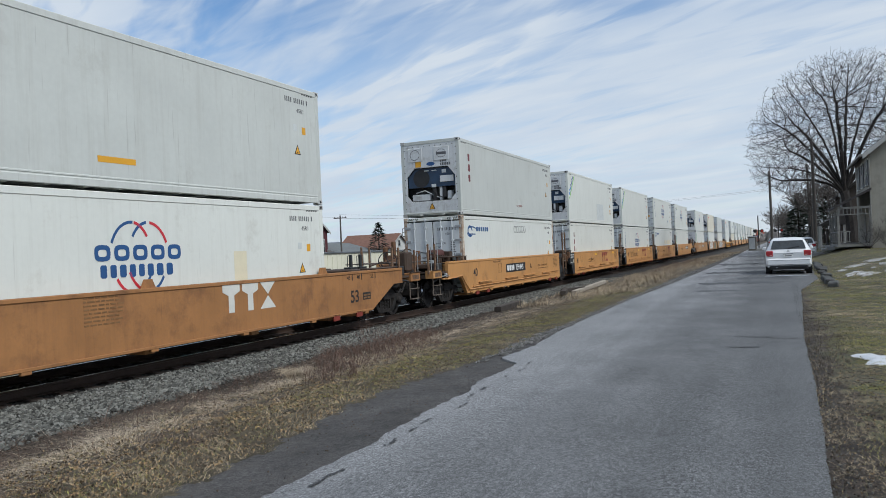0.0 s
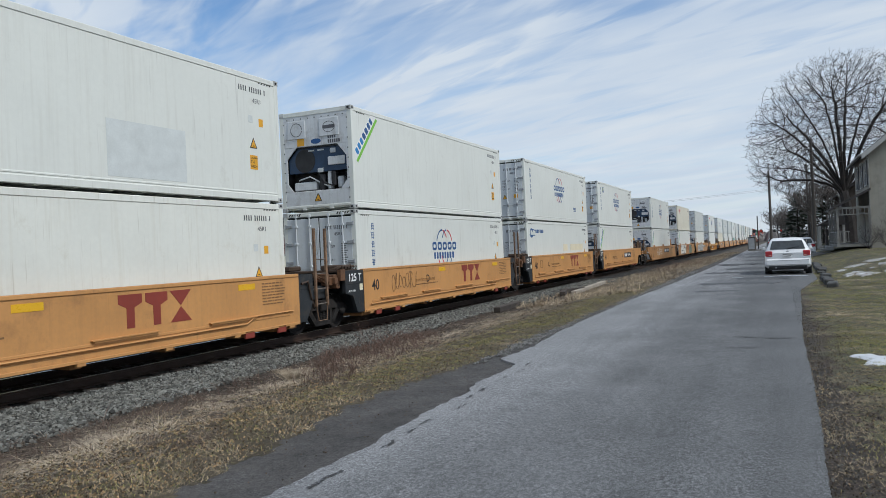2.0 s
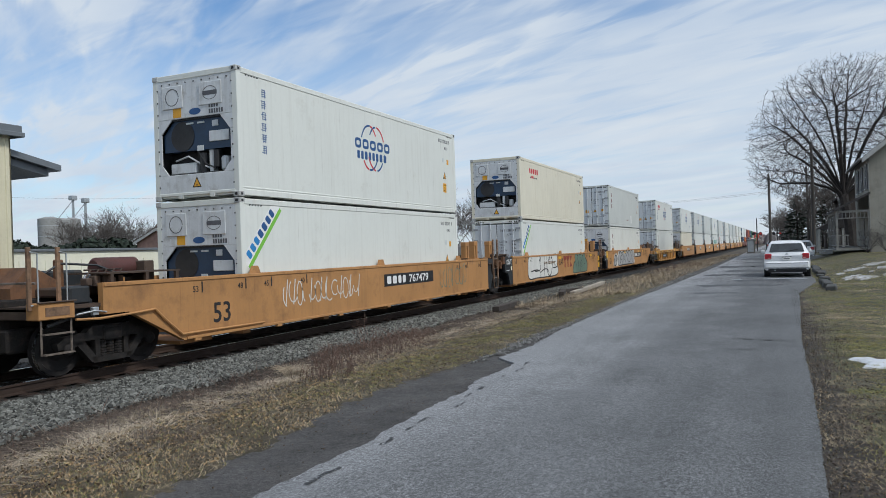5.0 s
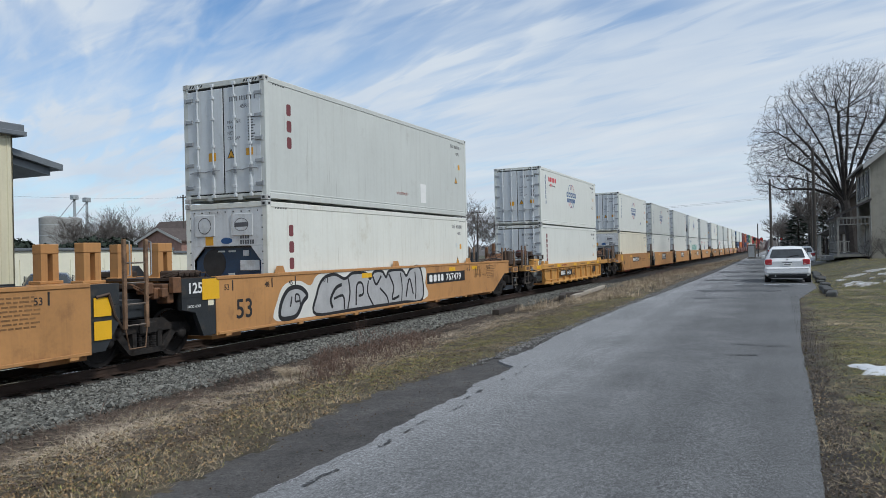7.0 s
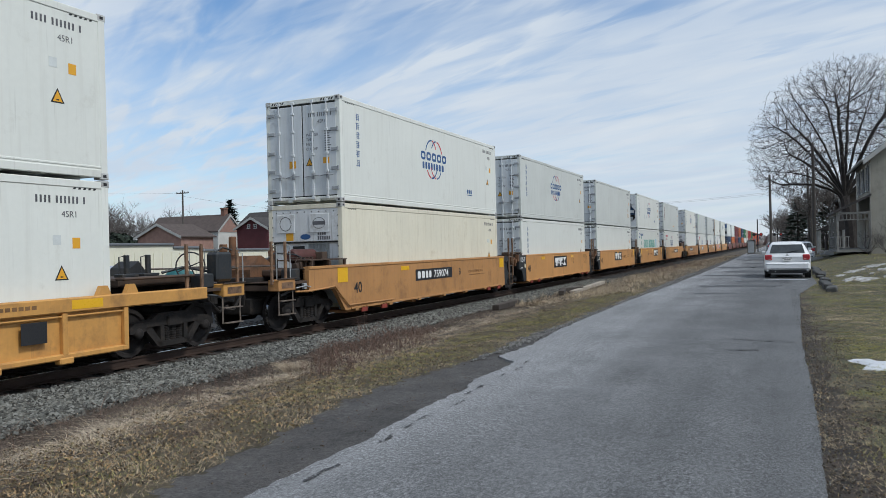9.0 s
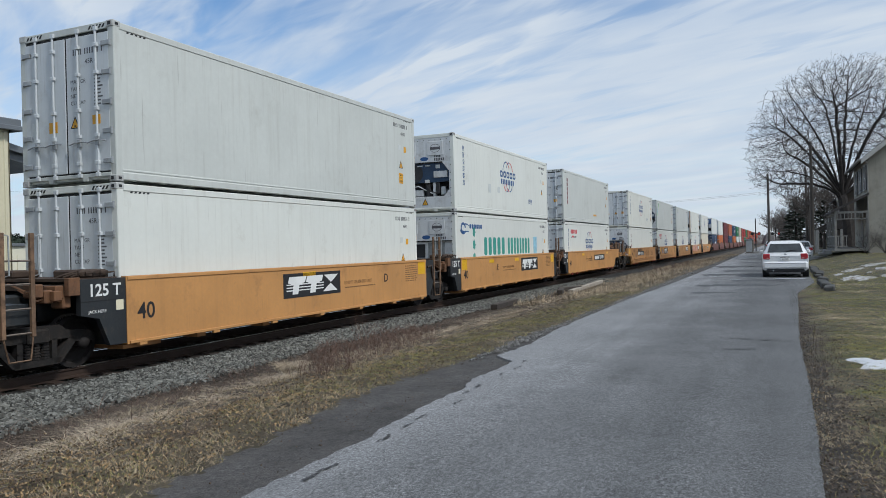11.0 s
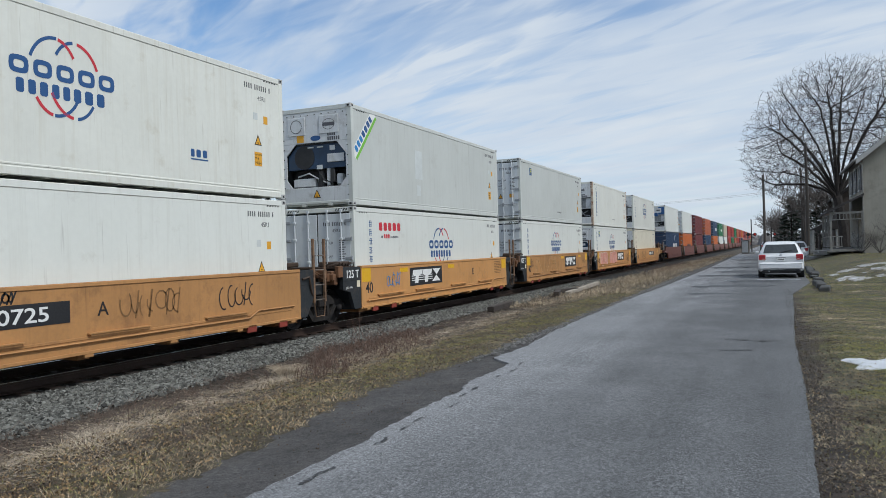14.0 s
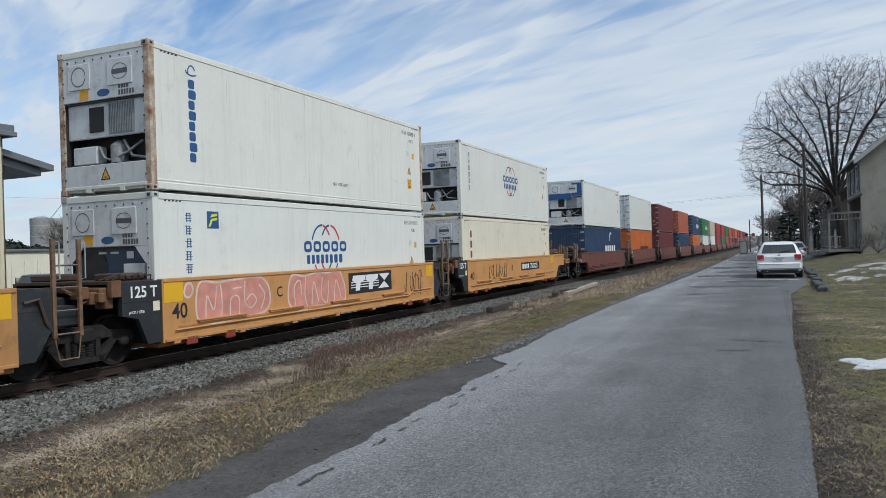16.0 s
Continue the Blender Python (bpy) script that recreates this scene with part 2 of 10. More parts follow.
M_BLUE = mat("logo_blue", (0.022, 0.085, 0.24), 0.5, var=0.05, bump=0.0)
M_RED = mat("logo_red", (0.55, 0.028, 0.045), 0.5, var=0.05, bump=0.0)
M_TTXRED = mat("car_logo_red", (0.24, 0.04, 0.025), 0.6, var=0.12, bump=0.05)
M_GREEN = mat("stripe_green", (0.20, 0.50, 0.055), 0.5, var=0.05, bump=0.0)
M_SKYBLUE = mat("logo_sky_blue", (0.03, 0.21, 0.50), 0.5, var=0.05, bump=0.0)
M_TEAL = mat("lettering_teal", (0.05, 0.30, 0.25), 0.6, var=0.2, scale=3, bump=0.0)
M_WARN = mat("warning_yellow", (0.72, 0.36, 0.02), 0.5, var=0.06, bump=0.0)
M_REFLECT = mat("reflector_yellow", (0.75, 0.42, 0.012), 0.35, var=0.05, bump=0.0)
M_MAROONTXT = mat("lettering_maroon", (0.17, 0.045, 0.05), 0.6, var=0.12, bump=0.0)
M_WHITETXT = mat("white_lettering", (0.78, 0.78, 0.76), 0.55, var=0.06, bump=0.0)
M_GREYPATCH = mat("grey_patch", (0.60, 0.63, 0.62), 0.55, var=0.08, scale=3, bump=0.0)
M_TAPE = mat("yellowed_patch", (0.74, 0.68, 0.50), 0.55, var=0.06, bump=0.0)
M_SILVER = mat("graffiti_silver", (0.40, 0.40, 0.40), 0.5, 0.0, var=0.12, scale=3, bump=0.0)
M_SPRAYW = mat("graffiti_white", (0.66, 0.65, 0.60), 0.6, var=0.08, scale=2, bump=0.0)
M_SPRAYG = mat("graffiti_green", (0.13, 0.19, 0.14), 0.6, var=0.15, scale=2, bump=0.0)
M_SPRAYP = mat("graffiti_pink", (0.60, 0.26, 0.20), 0.6, var=0.18, scale=3, bump=0.0)
M_SPRAYTAN = mat("graffiti_pale_tan", (0.54, 0.31, 0.125), 0.6, var=0.2, scale=3, bump=0.0)
M_SPRAYPW = mat("graffiti_pale", (0.66, 0.52, 0.44), 0.6, var=0.18, scale=3, bump=0.0)
M_GLASS = mat("dark_window_glass", (0.012, 0.016, 0.020), 0.08, var=0.1, bump=0.0)


class MB:
    """Gathers faces for one mesh."""
    def __init__(self):
        self.v, self.f, self.mi, self.cur = [], [], [], 0

    def add(self, verts, faces):
        n = len(self.v)
        self.v += [tuple(p) for p in verts]
        for q in faces:
            self.f.append(tuple(n + i for i in q))
            self.mi.append(self.cur)
        return self

    def box(self, x0, x1, y0, y1, z0, z1, b=0.0):
        if b <= 0:
            vs = [(x, y, z) for x in (x0, x1) for y in (y0, y1) for z in (z0, z1)]
            return self.add(vs, [(0, 1, 3, 2), (4, 6, 7, 5), (0, 4, 5, 1), (2, 3, 7, 6), (0, 2, 6, 4), (1, 5, 7, 3)])
        b = min(b, (x1 - x0) * 0.45, (y1 - y0) * 0.45, (z1 - z0) * 0.45)
        vs, ix = [], {}
        for sx in (0, 1):
            for sy in (0, 1):
                for sz in (0, 1):
                    X, Y, Z = (x0, x1)[sx], (y0, y1)[sy], (z0, z1)[sz]
                    bx, by, bz = (b, -b)[sx], (b, -b)[sy], (b, -b)[sz]
                    for a, p in enumerate(((X, Y + by, Z + bz), (X + bx, Y, Z + bz), (X + bx, Y + by, Z))):
                        ix[sx, sy, sz, a] = len(vs)
                        vs.append(p)
        fs = []
        for s in (0, 1):
            fs.append([ix[s, p, q, 0] for p, q in ((0, 0), (1, 0), (1, 1), (0, 1))])
            fs.append([ix[p, s, q, 1] for p, q in ((0, 0), (1, 0), (1, 1), (0, 1))])
            fs.append([ix[p, q, s, 2] for p, q in ((0, 0), (1, 0), (1, 1), (0, 1))])
            for r in (0, 1):
                fs.append([ix[s, r, 0, 0], ix[s, r, 1, 0], ix[s, r, 1, 1], ix[s, r, 0, 1]])
                fs.append([ix[s, 0, r, 0], ix[s, 1, r, 0], ix[s, 1, r, 2], ix[s, 0, r, 2]])
                fs.append([ix[0, s, r, 1], ix[1, s, r, 1], ix[1, s, r, 2], ix[0, s, r, 2]])
                for q in (0, 1):
                    fs.append([ix[s, r, q, 0], ix[s, r, q, 1], ix[s, r, q, 2]])
        c = Vector(((x0 + x1) / 2, (y0 + y1) / 2, (z0 + z1) / 2))
        good = []
        for q in fs:
            p = [Vector(vs[i]) for i in q]
            nrm = (p[1] - p[0]).cross(p[2] - p[0])
            mid = sum(p, Vector()) / len(p)
            good.append(q if nrm.dot(mid - c) > 0 else q[::-1])
        return self.add(vs, good)

    def prism(self, pts, axis, a0, a1):
        """Extrudes a 2D outline along an axis; the outline lies in the two other axes, in x, y, z order."""
        area = sum(p[0] * q[1] - q[0] * p[1] for p, q in zip(pts, pts[1:] + pts[:1]))
        if (area < 0) != (axis == "y"):
            pts = pts[::-1]
        def at(p, a):
            return {"x": (a, p[0], p[1]), "y": (p[0], a, p[1]), "z": (p[0], p[1], a)}[axis]
        n = len(pts)
        vs = [at(p, a0) for p in pts] + [at(p, a1) for p in pts]
        fs = [tuple(range(n))[::-1], tuple(range(n, 2 * n))] + [(i, (i + 1) % n, n + (i + 1) % n, n + i) for i in range(n)]
        return self.add(vs, fs)

    def tube(self, path, r, seg=6, r1=None, caps=True):
        path = [Vector(p) for p in path]
        rings = []
        for i, p in enumerate(path):
            d = (path[min(i + 1, len(path) - 1)] - path[max(i - 1, 0)]).normalized()
            up = Vector((0, 0, 1)) if abs(d.z) < 0.9 else Vector((1, 0, 0))
            a = d.cross(up).normalized()
            b = a.cross(d)
            q = r if r1 is None else r + (r1 - r) * i / max(1, len(path) - 1)
            rings.append([p + (a * math.cos(2 * math.pi * k / seg) + b * math.sin(2 * math.pi * k / seg)) * q for k in range(seg)])
        vs = [p for ring in rings for p in ring]
        fs = []
        for i in range(len(path) - 1):
            for k in range(seg):
                fs.append((i * seg + k, (i + 1) * seg + k, (i + 1) * seg + (k + 1) % seg, i * seg + (k + 1) % seg))
        if caps:
            fs.append(tuple(range(seg)))
            fs.append(tuple(range(len(vs) - seg, len(vs)))[::-1])
        return self.add(vs, fs)

    def lathe(self, prof, axis="x", seg=24, centre=(0, 0, 0), caps=True):
        """Turns (along, radius) pairs about an axis."""
        c, vs, fs = Vector(centre), [], []
        for a, r in prof:
            for k in range(seg):
                u, w = r * math.cos(2 * math.pi * k / seg), r * math.sin(2 * math.pi * k / seg)
                vs.append(c + Vector({"x": (a, u, w), "y": (u, a, w), "z": (u, w, a)}[axis]))
        n = len(prof)
        for i in range(n - 1):
            for k in range(seg):
                fs.append((i * seg + k, i * seg + (k + 1) % seg, (i + 1) * seg + (k + 1) % seg, (i + 1) * seg + k))
        if caps:
            fs.append(tuple(range(seg))[::-1])
            fs.append(tuple(range((n - 1) * seg, n * seg)))
        if axis == "y":
            fs = [q[::-1] for q in fs]
        return self.add(vs, fs)

    def mesh(self, name, mats, smooth=False):
        me = bpy.data.meshes.new(name)
        me.from_pydata(self.v, [], self.f)
        for m in (mats if isinstance(mats, (list, tuple)) else [mats]):
            me.materials.append(m)
        if any(self.mi):
            me.polygons.foreach_set("material_index", self.mi)
        me.update()
        if smooth:
            me.shade_smooth()
            me.set_sharp_from_angle(angle=radians(38))
        return me


MESHES = {}


def shared(key, mats, build, smooth=False):
    """One mesh for all pieces that look alike."""
    ms = mats if isinstance(mats, (list, tuple)) else [mats]
    k = (key, tuple(m.name for m in ms))
    if k not in MESHES:
        mb = MB()
        build(mb)
        MESHES[k] = mb.mesh(str(key) if isinstance(key, str) else str(key[0]), mats, smooth)
    return MESHES[k]


def piece(name, me, parent, at=(0, 0, 0), rot=None, label=""):
    ob = new(name, me)
    ob.parent = parent
    ob.location = at
    if rot:
        ob.rotation_euler = [radians(a) for a in rot]
    if label:
        ob["label"] = label
    return ob


def part(name, mb, material, parent, label="", at=(0, 0, 0), smooth=False):
    return piece(name, mb.mesh(name, material, smooth), parent, at, None, label)


def thing(name, at=(0, 0, 0), rz=0.0, label="", category="", group="", kind=""):
    ob = new(name)
    ob.matrix_basis = pose(*at, 0, 0, rz)
    return tagged(ob, label, category, group, kind)


def solid(name, mb, material, label="", category="", group="", kind="", at=(0, 0, 0), rz=0.0, smooth=False):
    ob = new(name, mb.mesh(name, material, smooth))
    ob.matrix_basis = pose(*at, 0, 0, rz)
    return tagged(ob, label, category, group, kind)


SIDE, FRONT = (90, 0, 90), (90, 0, 0)


def text_mesh(words, size, material, bold=0.0):
    k = ("text", words, size, material.name, bold)
    if k not in MESHES:
        cu = bpy.data.curves.new("lettering", "FONT")
        cu.body, cu.size, cu.extrude, cu.offset, cu.resolution_u = words, size, 0.0012, bold, 3
        cu.align_x = "LEFT"
        ob = bpy.data.objects.new("lettering", cu)
        scene.collection.objects.link(ob)
        me = bpy.data.meshes.new_from_object(ob.evaluated_get(bpy.context.evaluated_depsgraph_get()))
        bpy.data.objects.remove(ob)
        me.materials.clear()
        me.materials.append(material)
        MESHES[k] = me
    return MESHES[k]

# ---------------- ground, road, track ----------------
def smooth01(t):
    t = np.clip(t, 0, 1)
    return t * t * (3 - 2 * t)


def ground_z(x, y):
    """Height of the open ground: level road, verge falling to the track bed, lawn rising to the house."""
    x, y = np.asarray(x, float), np.asarray(y, float)
    z = -0.47 * smooth01((-4.35 - x) / 4.0) - 0.08 * smooth01((-8.3 - x) / 2.0)
    z = z + 0.02 * smooth01((-13.5 - x) / 3.0) + 0.30 * smooth01((-17.0 - x) / 4.0)
    lawn = smooth01((x - 1.3) / 3.5) * smooth01((y - 9.0) / 45.0) * 0.55
    far = smooth01((np.abs(x) - 120) / 400)
    z = z + lawn - 0.0 * far
    bump = 0.018 * np.sin(x * 2.3 + 1.1 * np.sin(y * 0.7)) * np.sin(y * 1.7 + 0.6 * x) + 0.012 * np.sin(x * 5.1 + y * 3.3) * np.cos(y * 4.2 - x * 1.9)
    bump = bump + 0.016 * np.sin(x * 17.0 + 2.3 * np.sin(y * 6.1)) * np.sin(y * 14.3 + 1.9 * np.sin(x * 7.7)) + 0.010 * np.sin(x * 31.0 + y * 9.0) * np.sin(y * 27.0 - x * 11.0)
    verge = smooth01((-4.2 - x) / 0.5) * smooth01((x + 8.8) / 0.5) + smooth01((x - 0.5) / 0.6)
    return z + bump * verge


def fbm(x, y, s, ph=0.0):
    """Cheap patchy field from 0 to 1."""
    x, y = np.asarray(x) * s, np.asarray(y) * s
    u, v = x + 0.9 * np.sin(1.3 * y + ph), y + 0.9 * np.sin(1.1 * x + 2.1 + ph)
    a = np.sin(1.7 * u + 0.6 * v + ph) * np.sin(1.4 * v - 0.5 * u + 1.3 * ph)
    b = np.sin(4.1 * u - 2.2 * v + 2 * ph) * np.sin(3.3 * v + 1.9 * u)
    c = np.sin(9.7 * u + 3.1 * v) * np.sin(8.3 * v - 4.4 * u + ph)
    return np.clip(0.5 + 0.36 * a + 0.26 * b + 0.16 * c, 0, 1)


def wob(y):
    return 0.25 * np.sin(y * 0.8) + 0.15 * np.sin(y * 2.1 + 1)


def toe(y):
    """Where the ballast ends and the verge begins."""
    return np.interp(y, [0, 5.6, 9, 14, 40], [-7.8, -7.95, -8.6, -8.75, -8.7]) + 0.5 * wob(y)


def edge(y):
    """Where the verge ends and the dirt shoulder begins."""
    return np.interp(y, [0, 3.7, 4.6, 5.5, 6.6, 7.6, 8.4, 9.4, 10.5, 13.5, 19.3, 40], [-3.80, -3.84, -3.92, -4.06, -4.20, -4.22, -4.12, -4.06, -4.04, -4.02, -4.0, -4.2]) + 0.13 * wob(y * 1.7) + 0.05 * np.sin(y * 9.1) + 0.03 * np.sin(y * 23.0)


def grid_mesh(name, xs, ys, zfun, materials, index=None):
    X, Y = np.meshgrid(xs, ys)
    Z = zfun(X, Y)
    co = np.stack([X.ravel(), Y.ravel(), Z.ravel()], 1)
    nx, ny = len(xs), len(ys)
    i = (np.arange(ny - 1)[:, None] * nx + np.arange(nx - 1)[None, :]).ravel()
    f = np.stack([i, i + 1, i + nx + 1, i + nx], 1)
    me = bpy.data.meshes.new(name)
    me.from_pydata(co.tolist(), [], f.tolist())
    for m in materials:
        me.materials.append(m)
    if index is not None:
        cx, cy = co[f].mean(1)[:, 0], co[f].mean(1)[:, 1]
        me.polygons.foreach_set("material_index", index(cx, cy).astype(int).tolist())
    me.shade_smooth()
    me.update()
    return me


M_SOIL = mat("dry_verge_soil", (0.062, 0.048, 0.034), 0.95, speck=0.5, speck_scale=40, var=0.3, scale=1.3, fine=30, bump=0.6, bump_dist=0.02, dirt=(0.15, 0.125, 0.085), amount=0.3)
M_DEBRIS = mat("dark_plant_debris", (0.034, 0.026, 0.020), 0.95, speck=0.6, speck_scale=45, var=0.35, scale=2.5, fine=30, bump=0.7, bump_dist=0.03, dirt=(0.10, 0.075, 0.06), amount=0.25)
M_TURF = mat("olive_turf", (0.056, 0.045, 0.025), 0.95, speck=0.55, speck_scale=45, var=0.35, scale=2.0, fine=30, bump=0.6, bump_dist=0.02, dirt=(0.10, 0.078, 0.05), amount=0.4)
M_DIRT = mat("dark_gritty_dirt", (0.070, 0.066, 0.064), 0.95, var=0.34, scale=2.2, fine=11, bump=0.8, bump_dist=0.03, dirt=(0.105, 0.095, 0.085), amount=0.32, speck=0.4, speck_scale=70)
M_LAWN = mat("winter_lawn_soil", (0.068, 0.060, 0.038), 0.95, speck=0.6, speck_scale=38, var=0.38, scale=0.8, fine=35, bump=0.6, bump_dist=0.02, dirt=(0.066, 0.076, 0.024), amount=0.5)
M_ASPHALT = mat("worn_asphalt", (0.102, 0.104, 0.106), 0.85, var=0.13, scale=0.5, fine=7, bump=0.35, bump_dist=0.006, dirt=(0.082, 0.084, 0.087), amount=0.3, speck=0.75, speck_scale=140, stretch=(1, 0.55, 1))


def worn_towards_edge(m, pale):
    """The lane's track-side strip is bleached and polished: mixes a paler tone in by the distance across the lane."""
    nt = m.node_tree
    N, L = nt.nodes.new, nt.links.new
    bs = nt.nodes["Principled BSDF"]
    old = bs.inputs["Base Color"].links[0].from_socket
    tc, sep, nz, ad, rg = N("ShaderNodeTexCoord"), N("ShaderNodeSeparateXYZ"), N("ShaderNodeTexNoise"), N("ShaderNodeMath"), N("ShaderNodeMapRange")
    L(tc.outputs["Object"], sep.inputs[0]); L(tc.outputs["Object"], nz.inputs["Vector"])
    nz.inputs["Scale"].default_value, nz.inputs["Detail"].default_value = 0.9, 6
    ad.operation = "MULTIPLY_ADD"
    L(nz.outputs["Fac"], ad.inputs[0]); ad.inputs[1].default_value = 2.2; L(sep.outputs["X"], ad.inputs[2])
    rg.inputs["From Min"].default_value, rg.inputs["From Max"].default_value = 0.2, -2.4
    L(ad.outputs[0], rg.inputs["Value"])
    mu = N("ShaderNodeVectorMath"); mu.operation = "MULTIPLY"; mu.inputs[1].default_value = pale
    mx = N("ShaderNodeMix"); mx.data_type = "RGBA"
    L(old, mu.inputs[0]); L(rg.outputs[0], mx.inputs["Factor"]); L(old, mx.inputs["A"]); L(mu.outputs[0], mx.inputs["B"])
    # long wheel-worn bands along the lane, and scattered dark pits
    ms = N("ShaderNodeMapping"); ms.inputs["Scale"].default_value = (1.6, 0.07, 1)
    L(tc.outputs["Object"], ms.inputs[0])
    def field(vec, scale, detail, a, b, lo, hi):
        n, r = N("ShaderNodeTexNoise"), N("ShaderNodeMapRange")
        n.inputs["Scale"].default_value, n.inputs["Detail"].default_value = scale, detail
        for key, v in (("From Min", a), ("From Max", b), ("To Min", lo), ("To Max", hi)):
            r.inputs[key].default_value = v
        L(vec, n.inputs["Vector"]); L(n.outputs["Fac"], r.inputs["Value"])
        return r.outputs[0]
    tone = field(ms.outputs[0], 1.0, 5, 0.32, 0.68, 0.84, 1.16)
    for f in (field(tc.outputs["Object"], 26, 3, 0.60, 0.72, 1.0, 0.66), field(tc.outputs["Object"], 55, 2, 0.34, 0.66, 0.80, 1.20), field(tc.outputs["Object"], 0.35, 4, 0.35, 0.65, 0.90, 1.10)):
        m2 = N("ShaderNodeMath"); m2.operation = "MULTIPLY"
        L(tone, m2.inputs[0]); L(f, m2.inputs[1])
        tone = m2.outputs[0]
    sc = N("ShaderNodeVectorMath"); sc.operation = "SCALE"
    L(mx.outputs["Result"], sc.inputs[0]); L(tone, sc.inputs["Scale"])
    L(sc.outputs[0], bs.inputs["Base Color"])


worn_towards_edge(M_ASPHALT, (2.15, 2.14, 2.15))
M_WET = mat("damp_asphalt", (0.050, 0.052, 0.055), 0.7, var=0.2, scale=1.2, fine=12, bump=0.4, bump_dist=0.006, speck=0.5, speck_scale=75)
M_PATCH = mat("dark_asphalt_patch", (0.055, 0.055, 0.057), 0.9, var=0.2, scale=1.2, fine=120, bump=0.4, bump_dist=0.006)
# near-black bed: shade in the gaps between stones, put into the colour
M_BED = mat("shaded_ballast_bed", (0.016, 0.016, 0.015), 0.95, var=0.35, scale=6, fine=28, bump=1.0, bump_dist=0.05)
M_STONE = mat("ballast_stone", (0.120, 0.120, 0.108), 0.9, var=0.2, scale=8, fine=60, bump=0.3, island=0.8, dirt=(0.10, 0.092, 0.078), amount=0.2)
M_GRIT = mat("pale_road_grit", (0.175, 0.172, 0.165), 0.9, var=0.2, scale=8, fine=60, bump=0.2, island=0.7)
M_TIE = mat("tarred_tie_wood", (0.038, 0.029, 0.023), 0.9, var=0.3, scale=3, fine=30, bump=0.5, tone=0.3)
M_RAIL = mat("rail_rust", (0.048, 0.030, 0.022), 0.7, 0.3, var=0.2, scale=3, fine=40, bump=0.2)
M_SNOW = mat("old_snow", (0.60, 0.62, 0.65), 0.7, var=0.1, scale=3, fine=25, bump=0.5, bump_dist=0.02, dirt=(0.30, 0.28, 0.24), amount=0.25)
M_SNOWTHIN = mat("thin_old_snow", (0.52, 0.53, 0.55), 0.8, var=0.2, scale=2, fine=20, bump=0.5, bump_dist=0.02, dirt=(0.16, 0.135, 0.08), amount=0.75)
# oily stone and bed, with the shade under the train put into the colour
M_OILSHADE = mat("oily_shaded_stone", (0.045, 0.042, 0.038), 0.8, var=0.25, scale=8, fine=60, bump=0.3, island=0.5)
M_OILSHADEBED = mat("oily_shaded_bed", (0.028, 0.026, 0.023), 0.9, var=0.3, scale=4, fine=30, bump=0.8, bump_dist=0.03)
M_DRY = mat("dry_grass", (0.36, 0.285, 0.185), 0.85, var=0.3, scale=2.2, fine=14, bump=0.0, dirt=(0.085, 0.062, 0.045), amount=0.5, island=0.75)
M_GRASS = mat("green_grass", (0.27, 0.255, 0.066), 0.8, var=0.35, scale=1.6, fine=12, bump=0.0, dirt=(0.15, 0.12, 0.07), amount=0.4, island=0.6)
M_DRYL = mat("lawn_straw_grass", (0.38, 0.305, 0.19), 0.85, var=0.35, scale=1.2, fine=10, bump=0.0, island=0.7, dirt=(0.075, 0.055, 0.034), amount=0.45)
M_STRAW = mat("pale_straw", (0.44, 0.365, 0.27), 0.85, var=0.15, bump=0.0, island=0.45)
M_STALK = mat("dark_dead_stalk", (0.084, 0.060, 0.044), 0.9, var=0.2, bump=0.0, island=0.7)
M_LEAF = mat("dead_leaf", (0.27, 0.185, 0.095), 0.85, var=0.2, bump=0.1, island=0.85)
M_LEAFDARK = mat("decayed_leaf", (0.085, 0.060, 0.042), 0.9, var=0.2, bump=0.1, island=0.7)
M_TWIG = mat("dead_weed_stem", (0.14, 0.088, 0.066), 0.9, var=0.2, bump=0.1, island=0.4)


